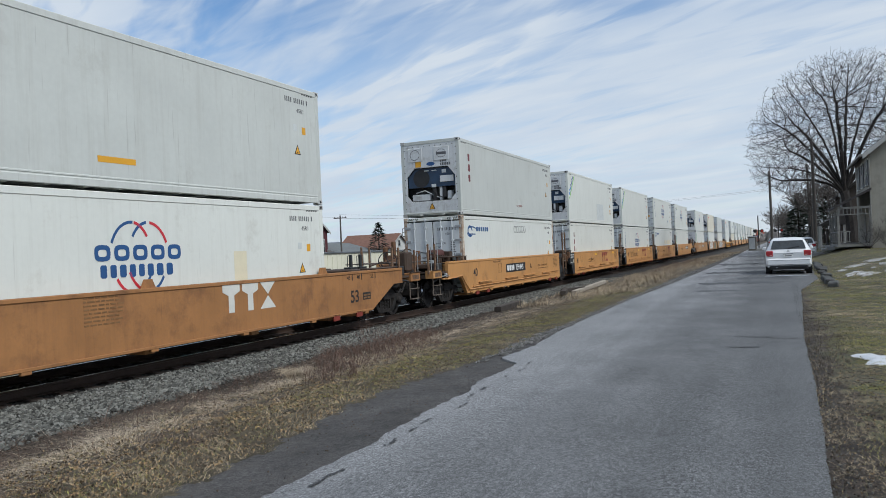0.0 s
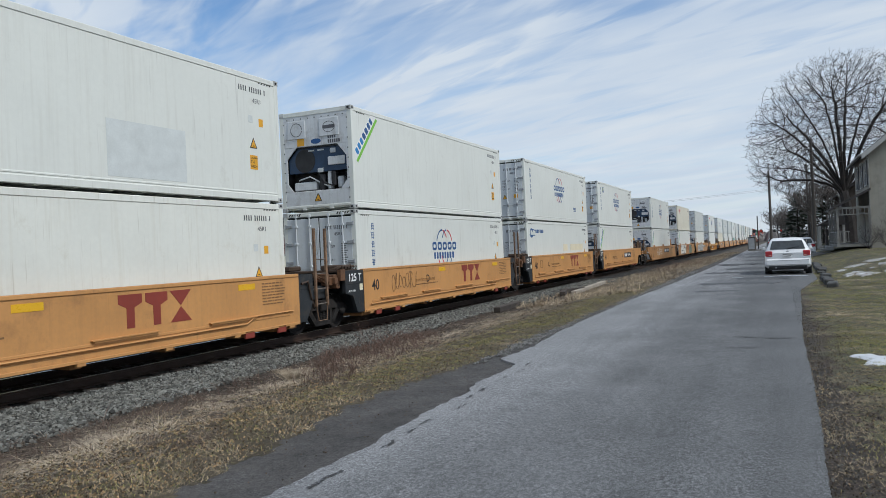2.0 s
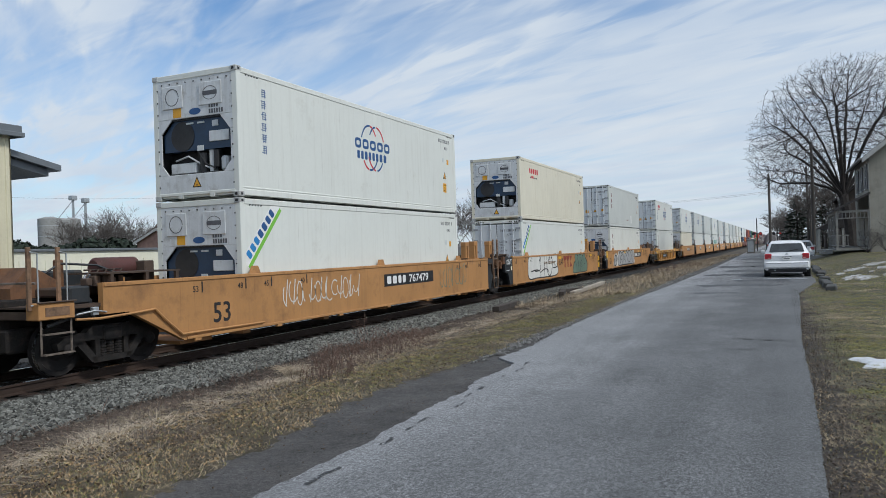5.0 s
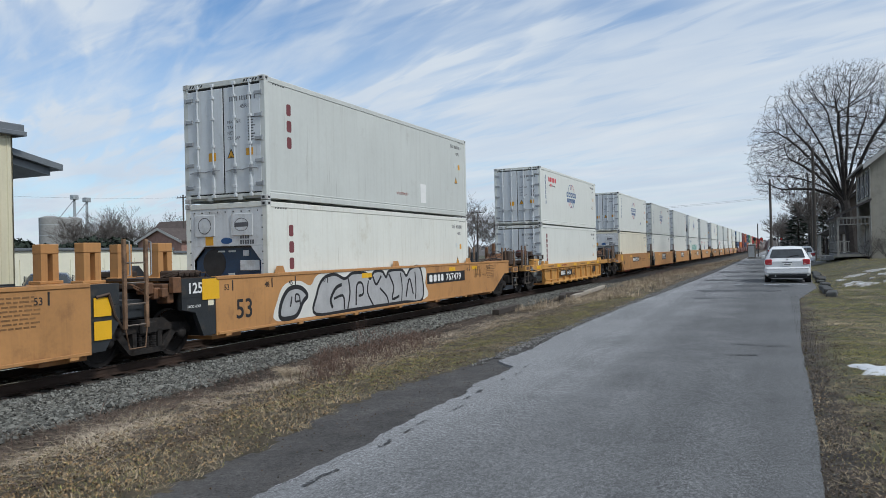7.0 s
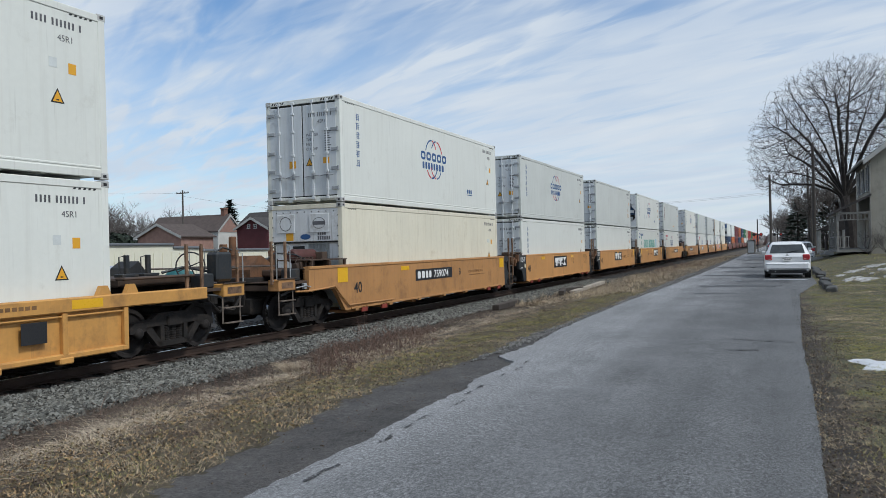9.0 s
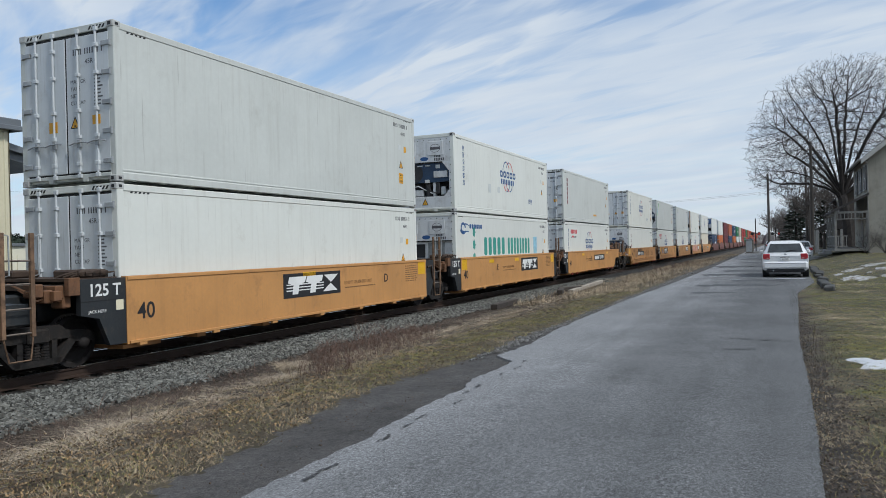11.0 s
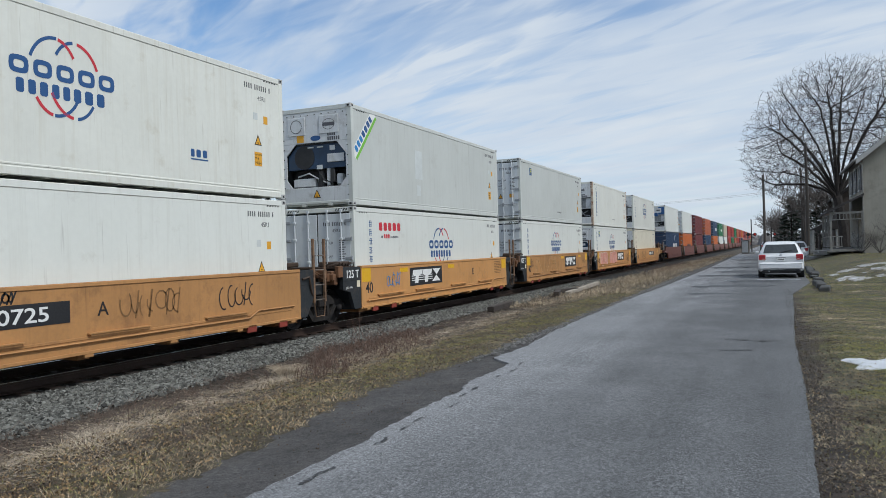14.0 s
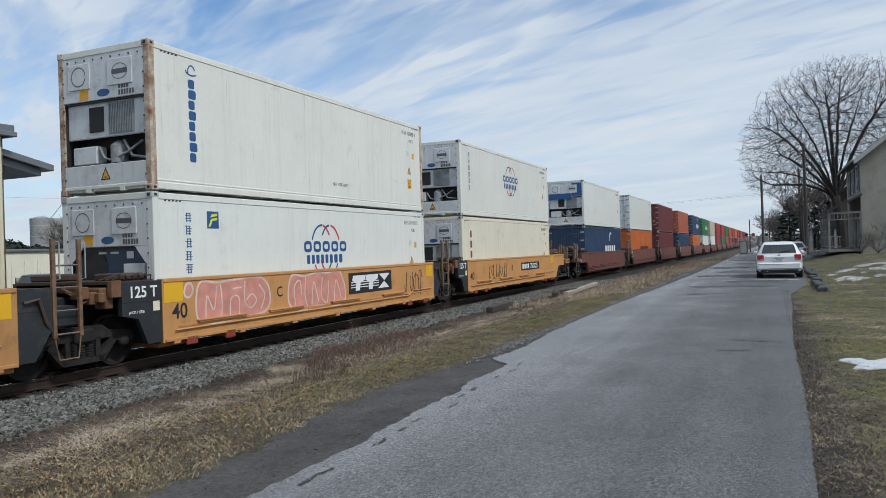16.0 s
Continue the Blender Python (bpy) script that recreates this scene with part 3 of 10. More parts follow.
def build_ground():
    xs = np.unique(np.concatenate([np.array([-2500, -900, -400, -200, -120, -80, -60, -45, -35, -28, -22, -18.]), np.arange(-16, -8.8, 0.4), np.arange(-8.8, -3.7, 0.065), np.arange(-3.7, 0, 0.5), np.arange(0, 3.2, 0.08), np.arange(3.2, 10, 0.35), np.array([11., 14, 18, 25, 35, 60, 120, 300, 900, 2500])]))
    ys = np.unique(np.concatenate([np.array([-2500, -800, -300, -120, -60, -30, -15, -8, -3.]), np.arange(0, 3, 0.3), np.arange(3, 20, 0.065), np.arange(20, 32, 0.16), np.arange(32, 80, 0.8), np.array([85., 95, 110, 130, 160, 220, 300, 450, 700, 1200, 2500])]))
    def which(x, y):
        k = np.zeros_like(x)
        r = np.random.RandomState(3).uniform(0, 1, len(x))
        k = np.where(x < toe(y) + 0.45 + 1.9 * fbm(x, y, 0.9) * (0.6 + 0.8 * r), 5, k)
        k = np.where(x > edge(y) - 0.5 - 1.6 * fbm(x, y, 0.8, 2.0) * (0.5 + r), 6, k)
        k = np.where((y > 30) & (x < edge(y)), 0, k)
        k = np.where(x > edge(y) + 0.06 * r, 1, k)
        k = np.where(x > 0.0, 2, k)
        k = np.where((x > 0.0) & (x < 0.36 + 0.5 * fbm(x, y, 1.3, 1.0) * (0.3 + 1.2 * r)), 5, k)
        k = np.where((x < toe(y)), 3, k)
        # darkened strips under and just beyond the train, standing in for its shadow
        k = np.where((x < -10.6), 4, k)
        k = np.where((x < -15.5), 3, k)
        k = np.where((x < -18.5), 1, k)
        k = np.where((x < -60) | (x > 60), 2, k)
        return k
    me = grid_mesh("ground", xs, ys, lambda a, b: ground_z(a, b) - 0.012, [M_SOIL, M_DIRT, M_LAWN, M_BED, M_OILSHADEBED, M_DEBRIS, M_TURF], which)
    tagged(new("ground", me), "winter verge, dirt shoulder, lawn and track bed", "ground", kind="structure")

    # the road: one slab with a broken left edge and a slightly wavy right edge
    mb = MB()
    ysr = [-30 + 0.0] + [float(v) for v in np.arange(-10, 2, 0.4)] + [float(v) for v in np.arange(2, 24, 0.055)] + [float(v) for v in np.arange(24, 60, 0.2)] + [70., 90., 130., 200., 320.]
    rnd = random.Random(11)
    left, right = [], []
    for y in ysr:
        base = np.interp(y, [-30, 3.8, 5.3, 6.9, 7.7, 8.2, 9.2, 9.65, 9.8, 10.05, 11.3, 13.7, 20.5, 29, 43, 60, 120, 320], [-3.1, -3.15, -3.15, -3.24, -3.22, -3.32, -3.27, -3.35, -3.52, -3.72, -3.64, -3.78, -3.85, -3.72, -3.65, -3.7, -4.3, -4.3])
        n = 0.035 * noise.noise((y * 1.3, 3.1, 0)) + 0.045 * noise.noise((y * 4.1, 7.7, 0)) + 0.030 * noise.noise((y * 9.3, 2.7, 0)) + 0.012 * rnd.uniform(-1, 1)
        left.append((base + n * 0.9, y))
        base = np.interp(y, [-30, 5, 7, 13, 24, 30, 60, 320], [0.20, 0.22, 0.26, 0.27, 0.47, 1.15, 1.5, 2.5])
        right.append((base + 0.02 * noise.noise((y * 0.9, 1.3, 0)) + 0.008 * rnd.uniform(-1, 1), y))
    vs, fs = [], []
    for (xl, y), (xr, _) in zip(left, right):
        vs += [(xl, y, -0.03), (xl + 0.012, y, 0.016), (xl * 0.66 + xr * 0.34, y, 0.034), (xl * 0.34 + xr * 0.66, y, 0.034), (xr - 0.012, y, 0.016), (xr, y, -0.03)]
    for i in range(len(ysr) - 1):
        for k in range(5):
            a = i * 6 + k
            fs.append((a, a + 1, a + 7, a + 6))
    mb.add(vs, fs)
    solid("road", mb, M_ASPHALT, "worn grey asphalt lane with a broken edge", "road", kind="structure", smooth=True)

    # dark seams, patches and pieces along the road
    def seam(pts, w, seed, name, z=0.0375, m_=None):
        r, m = random.Random(seed), MB()
        top, bot = [], []
        for i in range(len(pts) - 1):
            (x0, y0), (x1, y1) = pts[i], pts[i + 1]
            for j in range(8):
                t = j / 8
                q = w * r.uniform(0.4, 1.3)
                x, y = x0 + (x1 - x0) * t, y0 + (y1 - y0) * t
                nx, ny = -(y1 - y0), x1 - x0
                l = math.hypot(nx, ny)
                o = r.uniform(-0.02, 0.02)
                top.append((x + nx / l * (q + o), y + ny / l * (q + o)))
                bot.append((x - nx / l * (q - o), y - ny / l * (q - o)))
        n = len(top)
        m.add([(*p, z) for p in top] + [(*p, z) for p in bot], [(i, i + 1, n + i + 1, n + i) for i in range(n - 1)])
        solid(name, m, m_ or M_PATCH, "dark repair seam in the asphalt", "road patch", kind="structure")
    seam([(-2.9, 15.6), (-1.4, 15.2), (-0.5, 15.0), (0.2, 15.2)], 0.008, 1, "seam")
    seam([(-0.75, 12.6), (-0.2, 12.5), (0.22, 12.5)], 0.026, 2, "seam")
    seam([(-0.75, 11.3), (-0.45, 11.35), (-0.3, 11.4)], 0.024, 3, "seam")
    for k in range(11):
        y = 4.0 + k * 0.55 + rnd.uniform(-0.2, 0.2)
        x = float(np.interp(y, [3, 6, 9.5, 10.5], [-3.13, -3.18, -3.32, -3.55])) + 0.20 + rnd.uniform(-0.04, 0.06)
        seam([(x, y), (x + rnd.uniform(-0.02, 0.03), y + rnd.uniform(0.12, 0.3))], rnd.uniform(0.009, 0.02), 20 + k, "seam", 0.0285)
    seam([(-2.6, 27.5), (-1.2, 28.0), (0.0, 27.6)], 0.55, 5, "wet_patch", 0.0372, M_WET)
    seam([(-1.6, 31.0), (0.5, 31.3)], 0.9, 6, "wet_patch", 0.0374, M_WET)
    seam([(-2.4, 23.6), (-1.0, 23.9)], 0.35, 7, "wet_patch", 0.0374, M_WET)
    for i, (xx, yy, hw) in enumerate(((-3.2, 36.5, 0.8), (-2.6, 41.0, 1.3), (-3.4, 48.0, 1.6), (-2.2, 56.0, 2.2), (-3.0, 67.0, 3.0))):
        seam([(xx, yy), (xx + 1.9, yy + 0.4), (xx + 3.4, yy + 0.1)], hw, 40 + i, "wet_patch", 0.0372 + 0.0004 * i, M_WET)
    # pale salt and snow crumbs behind the parked car
    for x, y, w in ((-1.55, 31.8, 0.10), (-0.35, 32.1, 0.16), (0.25, 32.3, 0.22), (0.62, 32.2, 0.16)):
        m = MB().prism([(w * math.cos(a) * (1 + 0.3 * math.sin(3 * a + x)) * 1.6, 0.3 * w * math.sin(a)) for a in [k * math.pi / 6 for k in range(12)]], "z", 0.03, 0.05)
        solid("snow_crumb", m, M_SNOW, "thin smear of old snow on asphalt", "snow", "snow remains", at=(x, y, 0))


def build_track():
    mb = MB()
    prof = [(-0.070, 0.0), (0.070, 0.0), (0.070, 0.012), (0.012, 0.035), (0.012, 0.125), (0.036, 0.135), (0.036, 0.17), (-0.036, 0.17), (-0.036, 0.135), (-0.012, 0.125), (-0.012, 0.035), (-0.070, 0.012)]
    for sx in (-1, 1):
        m = MB().prism([(TX + sx * 0.7525 + a, b + RZ - 0.172) for a, b in prof], "y", -60, 900)
        m.cur = 1
        m.box(TX + sx * 0.7525 - 0.030, TX + sx * 0.7525 + 0.030, -60, 900, RZ - 0.002, RZ - 0.0005)
        solid("rail", m, [M_RAIL, M_BRIGHT], "rusty rail with a bright worn top", "rail", "rails", "structure")
    tie = MB().box(-1.30, 1.30, -0.115, 0.115, -0.18, 0.0, 0.012).mesh("tie", M_TIE)
    plate = MB().box(-0.19, 0.19, -0.10, 0.10, 0, 0.014).mesh("tie_plate", M_RAIL)
    r = random.Random(4)
    for i in range(150):
        y = -6 + i * 0.53 + r.uniform(-0.03, 0.03)
        o = new("railway_tie", tie)
        o.matrix_basis = pose(TX + r.uniform(-0.04, 0.04), y, RZ - 0.185, 0, 0, r.uniform(-1, 1))
        tagged(o, "weathered creosoted wooden railway tie", "railway tie", "ties of the track")
        for sx in (-1, 1):
            piece("tie_plate", plate, o, (sx * 0.7525, 0, -0.0005))


TX, RZ = -12.0, -0.35


def scatter(name, xy, verts, faces, size, material, label, category, zoff=0.0, squash=(1, 1, 1), zfun=None):
    """Many small copies of one rough piece, each turned and scaled, joined into one object."""
    n = len(xy)
    rs = np.random.RandomState(len(name) + n)
    V = np.array(verts, float) * np.array(squash)
    k = len(V)
    q = rs.normal(size=(n, 4)); q /= np.linalg.norm(q, axis=1)[:, None]
    a, b, c, d = q.T
    R = np.stack([np.stack([1 - 2 * (c * c + d * d), 2 * (b * c - a * d), 2 * (b * d + a * c)], 1),
                  np.stack([2 * (b * c + a * d), 1 - 2 * (b * b + d * d), 2 * (c * d - a * b)], 1),
                  np.stack([2 * (b * d - a * c), 2 * (c * d + a * b), 1 - 2 * (b * b + c * c)], 1)], 1)
    s = rs.uniform(size[0], size[1], n)
    jit = 1 + rs.uniform(-0.22, 0.22, (n, k, 1))
    P = np.einsum("nij,nkj->nki", R, V[None] * jit) * s[:, None, None]
    P[:, :, 0] += xy[:, 0:1]; P[:, :, 1] += xy[:, 1:2]
    P[:, :, 2] += (zfun or ground_z)(xy[:, 0], xy[:, 1])[:, None] + zoff + rs.uniform(-0.3, 0.3, n)[:, None] * s[:, None]
    F = (np.array(faces)[None] + (np.arange(n) * k)[:, None, None]).reshape(-1, len(faces[0]))
    me = bpy.data.meshes.new(name)
    me.from_pydata(P.reshape(-1, 3).tolist(), [], F.tolist())
    me.materials.append(material)
    me.update()
    return tagged(new(name, me), label, category, kind="stuff")


ROCK_V = [(x * 0.8, y * 0.8, z * 0.7) for x in (-1, 1) for y in (-1, 1) for z in (-1, 1)]
ROCK_F = [(0, 1, 3, 2), (4, 6, 7, 5), (0, 4, 5, 1), (2, 3, 7, 6), (0, 2, 6, 4), (1, 5, 7, 3)]


def blades(name, xy, height, width, lean, material, label, category="grass", curl=0.5, comb=0.0):
    """Grass blades: two joined strips each, leaning every way."""
    n = len(xy)
    rs = np.random.RandomState(n % 9973)
    h = rs.uniform(height[0], height[1], n)
    w = rs.uniform(width[0], width[1], n)
    a = rs.uniform(0, 2 * np.pi, n)
    if comb:
        a = 6.0 * fbm(xy[:, 0], xy[:, 1], 0.7, 1.7) + rs.normal(0, 1, n) * (1.6 - comb)
    l = np.radians(rs.uniform(lean[0], lean[1], n))
    l2 = np.minimum(l + np.radians(rs.uniform(5, 45, n)) * curl * 2, np.radians(97))
    z = ground_z(xy[:, 0], xy[:, 1])
    dx, dy = np.cos(a), np.sin(a)
    sx, sy = -dy * w / 2, dx * w / 2
    base = np.stack([xy[:, 0], xy[:, 1], z - 0.005], 1)
    mid = base + np.stack([dx * np.sin(l), dy * np.sin(l), np.cos(l)], 1) * (h * 0.5)[:, None]
    tip = mid + np.stack([dx * np.sin(l2), dy * np.sin(l2), np.cos(l2)], 1) * (h * 0.5)[:, None]
    lim = z + 0.006
    mid[:, 2] = np.maximum(mid[:, 2], lim); tip[:, 2] = np.maximum(tip[:, 2], lim)
    s3 = np.stack([sx, sy, np.zeros(n)], 1)
    P = np.stack([base - s3, base + s3, mid + s3 * 0.8, mid - s3 * 0.8, tip], 1).reshape(-1, 3)
    o = np.arange(n) * 5
    quads = np.stack([o, o + 1, o + 2, o + 3], 1).tolist()
    tris = np.stack([o + 3, o + 2, o + 4], 1).tolist()
    me = bpy.data.meshes.new(name)
    me.from_pydata(P.tolist(), [], quads + tris)
    me.materials.append(material)
    me.update()
    return tagged(new(name, me), label, category, kind="stuff")


def spots(n, x0, x1, y0, y1, keep=None, power=1.0, seed=1):
    rs = np.random.RandomState(seed)
    y = y0 + (y1 - y0) * rs.uniform(0, 1, n) ** power
    x = rs.uniform(x0, x1, n)
    xy = np.stack([x, y], 1)
    return xy if keep is None else xy[keep(x, y, rs)]


def build_verge():
    stone_ok = lambda x, y, r: (x < toe(y) + 0.15) & (r.uniform(0, 1, len(x)) < np.clip((toe(y) - x) / 0.35 + 0.35, 0, 1))
    scatter("ballast", spots(58000, -10.75, -7.6, 4.0, 46, stone_ok, 1.8, 2), ROCK_V, ROCK_F, (0.012, 0.036), M_STONE, "grey crushed stone ballast beside the track", "gravel", 0.010)
    scatter("ballast", spots(7000, -15.0, -10.55, 3.0, 40, None, 1.5, 3), ROCK_V, ROCK_F, (0.022, 0.042), M_OILSHADE, "oily dark crushed stone between the rails", "gravel", -0.02)
    # fine grit where the shoulder meets the verge farther on
    scatter("grit", spots(30000, -4.6, -3.6, 9.6, 40, lambda x, y, r: np.abs(x - edge(y) - 0.12) < 0.15 * np.clip((y - 9.4) / 2.5, 0, 1) * r.uniform(0.2, 1.3, len(x)), 1.5, 5), ROCK_V, ROCK_F, (0.004, 0.012), M_GRIT, "loose grey grit along the road edge", "gravel", 0.004)
    scatter("grit", spots(420, -4.4, -3.2, 3, 14, None, 1.0, 6), ROCK_V, ROCK_F, (0.002, 0.007), M_LEAFDARK, "loose grit on the dirt shoulder", "gravel", 0.002)
    inside = lambda x, y: (x > toe(y) - 0.05) & (x < edge(y) + 0.05)
    rnd_ = lambda r, x: r.uniform(0, 1, len(x))
    deep = lambda x, y: x - toe(y)                     # metres from the foot of the ballast
    near_road = lambda x, y: edge(y) - x
    green = lambda x, y: np.clip(np.exp(-((near_road(x, y) - 0.75) / 0.75) ** 2) * np.clip((y - 5.5) / 4, 0.22, 1) * np.clip((30 - y) / 12, 0, 1) * (0.15 + 1.5 * fbm(x, y, 1.1, 0.4)), 0, 1)
    litter = lambda x, y: np.clip(np.exp(-((near_road(x, y) - 0.85) / 0.95) ** 2) * np.clip((12 - y) / 5, 0.10, 1) * (0.3 + 1.1 * fbm(x, y, 1.5, 2.2)), 0, 1)
    mats = lambda x, y: np.clip(1.9 * fbm(x, y, 1.3, 3.0) - 0.35, 0.05, 1)
    pale = lambda x, y: np.exp(-((deep(x, y) - 1.55) / 0.75) ** 2)
    blades("verge_dry_grass", spots(190000, -8.9, -3.8, 2.8, 40, lambda x, y, r: inside(x, y) & (rnd_(r, x) > 0.9 * green(x, y)) & (rnd_(r, x) > 0.35 * litter(x, y)) & (rnd_(r, x) < (0.06 + 0.94 * np.clip((deep(x, y) - 0.5) / 1.3, 0, 1)) * mats(x, y)), 1.7, 7), (0.03, 0.11), (0.002, 0.0055), (45, 95), M_DRY, "matted dry tan grass on the verge", comb=0.5)
    blades("verge_green_grass", spots(190000, -8.0, -3.8, 3.5, 36, lambda x, y, r: inside(x, y) & (rnd_(r, x) < np.maximum(green(x, y), 0.10 * np.clip(2 * fbm(x, y, 0.9, 5.0) - 0.8, 0, 1))), 1.4, 8), (0.02, 0.06), (0.002, 0.005), (20, 85), M_GRASS, "short olive green grass on the verge")
    blades("straw", spots(46000, -8.6, -4.6, 3, 30, lambda x, y, r: inside(x, y) & (rnd_(r, x) < 0.04 + 0.96 * pale(x, y) * np.clip(2.2 * fbm(x + 3, y, 1.1, 3.0) - 0.45, 0.05, 1)), 1.6, 9), (0.14, 0.50), (0.0025, 0.006), (74, 94), M_STRAW, "pale fallen straw on the verge", comb=0.9)
    blades("dead_stalks", spots(70000, -9.0, -4.6, 3, 34, lambda x, y, r: inside(x, y) & (rnd_(r, x) < 0.05 + 0.95 * np.exp(-((deep(x, y) - 0.45) / 0.75) ** 2) + 0.6 * np.clip(2.4 * fbm(x, y, 1.2, 6.0) - 1.4, 0, 1)), 1.6, 19), (0.08, 0.38), (0.003, 0.009), (62, 94), M_STALK, "dark fallen plant stalks at the foot of the ballast", "plant debris", comb=0.4)
    blades("verge_dry_grass", spots(34000, -8.9, -4.2, 24, 95, lambda x, y, r: rnd_(r, x) < 1.7 * fbm(x, y, 0.7, 3.0) - 0.3, 1.3, 31), (0.10, 0.30), (0.006, 0.014), (15, 80), M_DRY, "dry tan grass farther along the verge", comb=0.4)
    # curled leaves lie thick along the near shoulder, thinner elsewhere
    leafs = [(-1, -0.25, 0.35), (-0.3, -0.55, 0.05), (0.5, -0.50, -0.05), (1.1, -0.05, 0.30), (0.4, 0.45, 0.30), (-0.4, 0.50, 0.38)]
    leaff = [(0, 1, 4, 5), (1, 2, 3, 4)]
    scatter("leaf_litter", spots(52000, -7.6, -3.9, 3, 24, lambda x, y, r: inside(x, y) & (rnd_(r, x) < 0.04 + 0.96 * litter(x, y)), 1.5, 10), leafs, leaff, (0.005, 0.013), M_LEAF, "curled golden brown leaf litter on the verge", "leaves", 0.016)
    scatter("leaf_litter", spots(16000, -8.8, -4.0, 3, 28, lambda x, y, r: inside(x, y), 1.6, 11), leafs, leaff, (0.006, 0.014), M_LEAFDARK, "dark decayed leaf scraps on the verge", "leaves", 0.012)
    scatter("leaf_litter", spots(6500, 0.25, 3.0, 4, 26, lambda x, y, r: rnd_(r, x) < np.exp(-(x - 0.3) / 0.8), 1.5, 12), leafs, leaff, (0.004, 0.011), M_LEAF, "brown leaf litter on the lawn", "leaves", 0.010)
    scatter("soil_crumbs", spots(9000, 0.2, 1.6, 4.5, 20, lambda x, y, r: rnd_(r, x) < np.exp(-(x - 0.25) / 0.5), 1.4, 33), ROCK_V, ROCK_F, (0.003, 0.008), M_SOIL, "loose brown soil crumbs at the lawn's edge", "soil", 0.004)
    scatter("grit", spots(900, 0.22, 0.44, 4.5, 26, None, 1.3, 34), ROCK_V, ROCK_F, (0.003, 0.006), M_STONE, "loose grey grit along the asphalt edge", "gravel", 0.02)
    # lawn
    bare = lambda x, y: np.clip(np.exp(-((x - 0.35) / 0.45) ** 2) + np.clip(1.8 * fbm(x, y, 1.6, 4.0) - 1.1, 0, 0.8), 0, 1)
    def wedge(n, y0, y1, keep, seed, power=1.0):
        """Spots on the strip of lawn beside the road, wider with distance."""
        rs = np.random.RandomState(seed)
        y = y0 + (y1 - y0) * rs.uniform(0, 1, n) ** power
        x = 0.24 + rs.uniform(0, 1, n) * (0.10 * y + 0.5) + 0.9 * np.clip((y - 24) / 6, 0, 1)
        return np.stack([x, y], 1)[keep(x, y, rs)]
    dry_ok = lambda x, y, r: (rnd_(r, x) > 0.62 * bare(x, y)) & (rnd_(r, x) < 0.05 + 1.5 * np.clip(fbm(x, y, 1.0, 1.0) - 0.30, 0, 1))
    green_ok = lambda x, y, r: (rnd_(r, x) > 0.97 * bare(x, y)) & (rnd_(r, x) < 0.08 + 1.6 * np.clip(0.74 - fbm(x, y, 1.0, 1.0), 0, 1))
    for k, (n, y0, y1, ln) in enumerate(((70000, 5, 14, 1.0), (70000, 14, 30, 1.2), (50000, 30, 62, 1.8))):
        blades("lawn_dry_grass", wedge(n, y0, y1, dry_ok, 13 + k), (0.02 * ln, 0.065 * ln), (0.0018 * ln, 0.004 * ln), (50, 94), M_DRYL, "short straw-coloured winter grass", comb=0.5)
        blades("lawn_green_grass", wedge(n, y0, y1, green_ok, 23 + k), (0.015 * ln, 0.042 * ln), (0.0018 * ln, 0.004 * ln), (25, 85), M_GRASS, "short dull green winter lawn")
    # standing dead weeds
    def weeds(x, y, n, h, spread, seed, label):
        rs, mb = random.Random(seed), MB()
        for _ in range(n):
            a, r = rs.uniform(0, 6.28), spread * math.sqrt(rs.random())
            px, py = r * math.cos(a), r * math.sin(a)
            hh = h * rs.uniform(0.5, 1.0)
            lx, ly = rs.uniform(-0.9, 0.9) * hh, rs.uniform(-0.9, 0.9) * hh
            mb.tube([(px, py, -0.05), (px + lx * 0.4, py + ly * 0.4, hh * 0.55), (px + lx, py + ly, hh)], 0.0035, 3, 0.0012, False)
            for _ in range(2):
                t = rs.uniform(0.4, 0.9)
                bx, by, bz = px + lx * t, py + ly * t, hh * t
                mb.tube([(bx, by, bz), (bx + rs.uniform(-0.12, 0.12), by + rs.uniform(-0.12, 0.12), bz + rs.uniform(0.02, 0.12))], 0.0022, 3, 0.001, False)
        z = float(ground_z(x, y))
        solid("dead_weeds", mb, M_TWIG, label, "weeds", "weeds on the verge", at=(x, y, z))
    weeds(-8.35, 14.2, 22, 0.75, 0.20, 1, "tall dead weed stalks beside the ballast")
    weeds(-7.9, 13.0, 110, 0.26, 0.6, 2, "low brown brambles beside the ballast")
    weeds(-7.4, 14.4, 150, 0.32, 0.7, 3, "low brown brambles beside the ballast")
    weeds(-6.4, 10.6, 170, 0.30, 0.75, 4, "dense tan dead weeds on the verge")
    weeds(-6.2, 11.9, 120, 0.30, 0.7, 5, "dense tan dead weeds on the verge")
    weeds(-8.0, 16.2, 60, 0.2, 0.8, 7, "low brown brambles beside the ballast")
    weeds(-5.6, 8.6, 80, 0.26, 0.5, 8, "purplish brown dead weeds on the verge")
    for i in range(14):
        rs = random.Random(100 + i)
        weeds(rs.uniform(-8.4, -5.0), rs.uniform(38, 75), 40, 0.45, 1.3, 200 + i, "thin dry weeds along the verge")
    for i in range(6):
        rs = random.Random(150 + i)
        weeds(rs.uniform(-8.0, -6.2), rs.uniform(4.5, 9), 9, 0.26, 0.7, 300 + i, "thin dry weeds on the verge")
    tuft = MB()
    rs = random.Random(9)
    for _ in range(420):
        a, l = rs.uniform(0, 6.28), rs.uniform(0.16, 0.34)
        px, py = rs.gauss(0, 0.07), rs.gauss(0, 0.07)
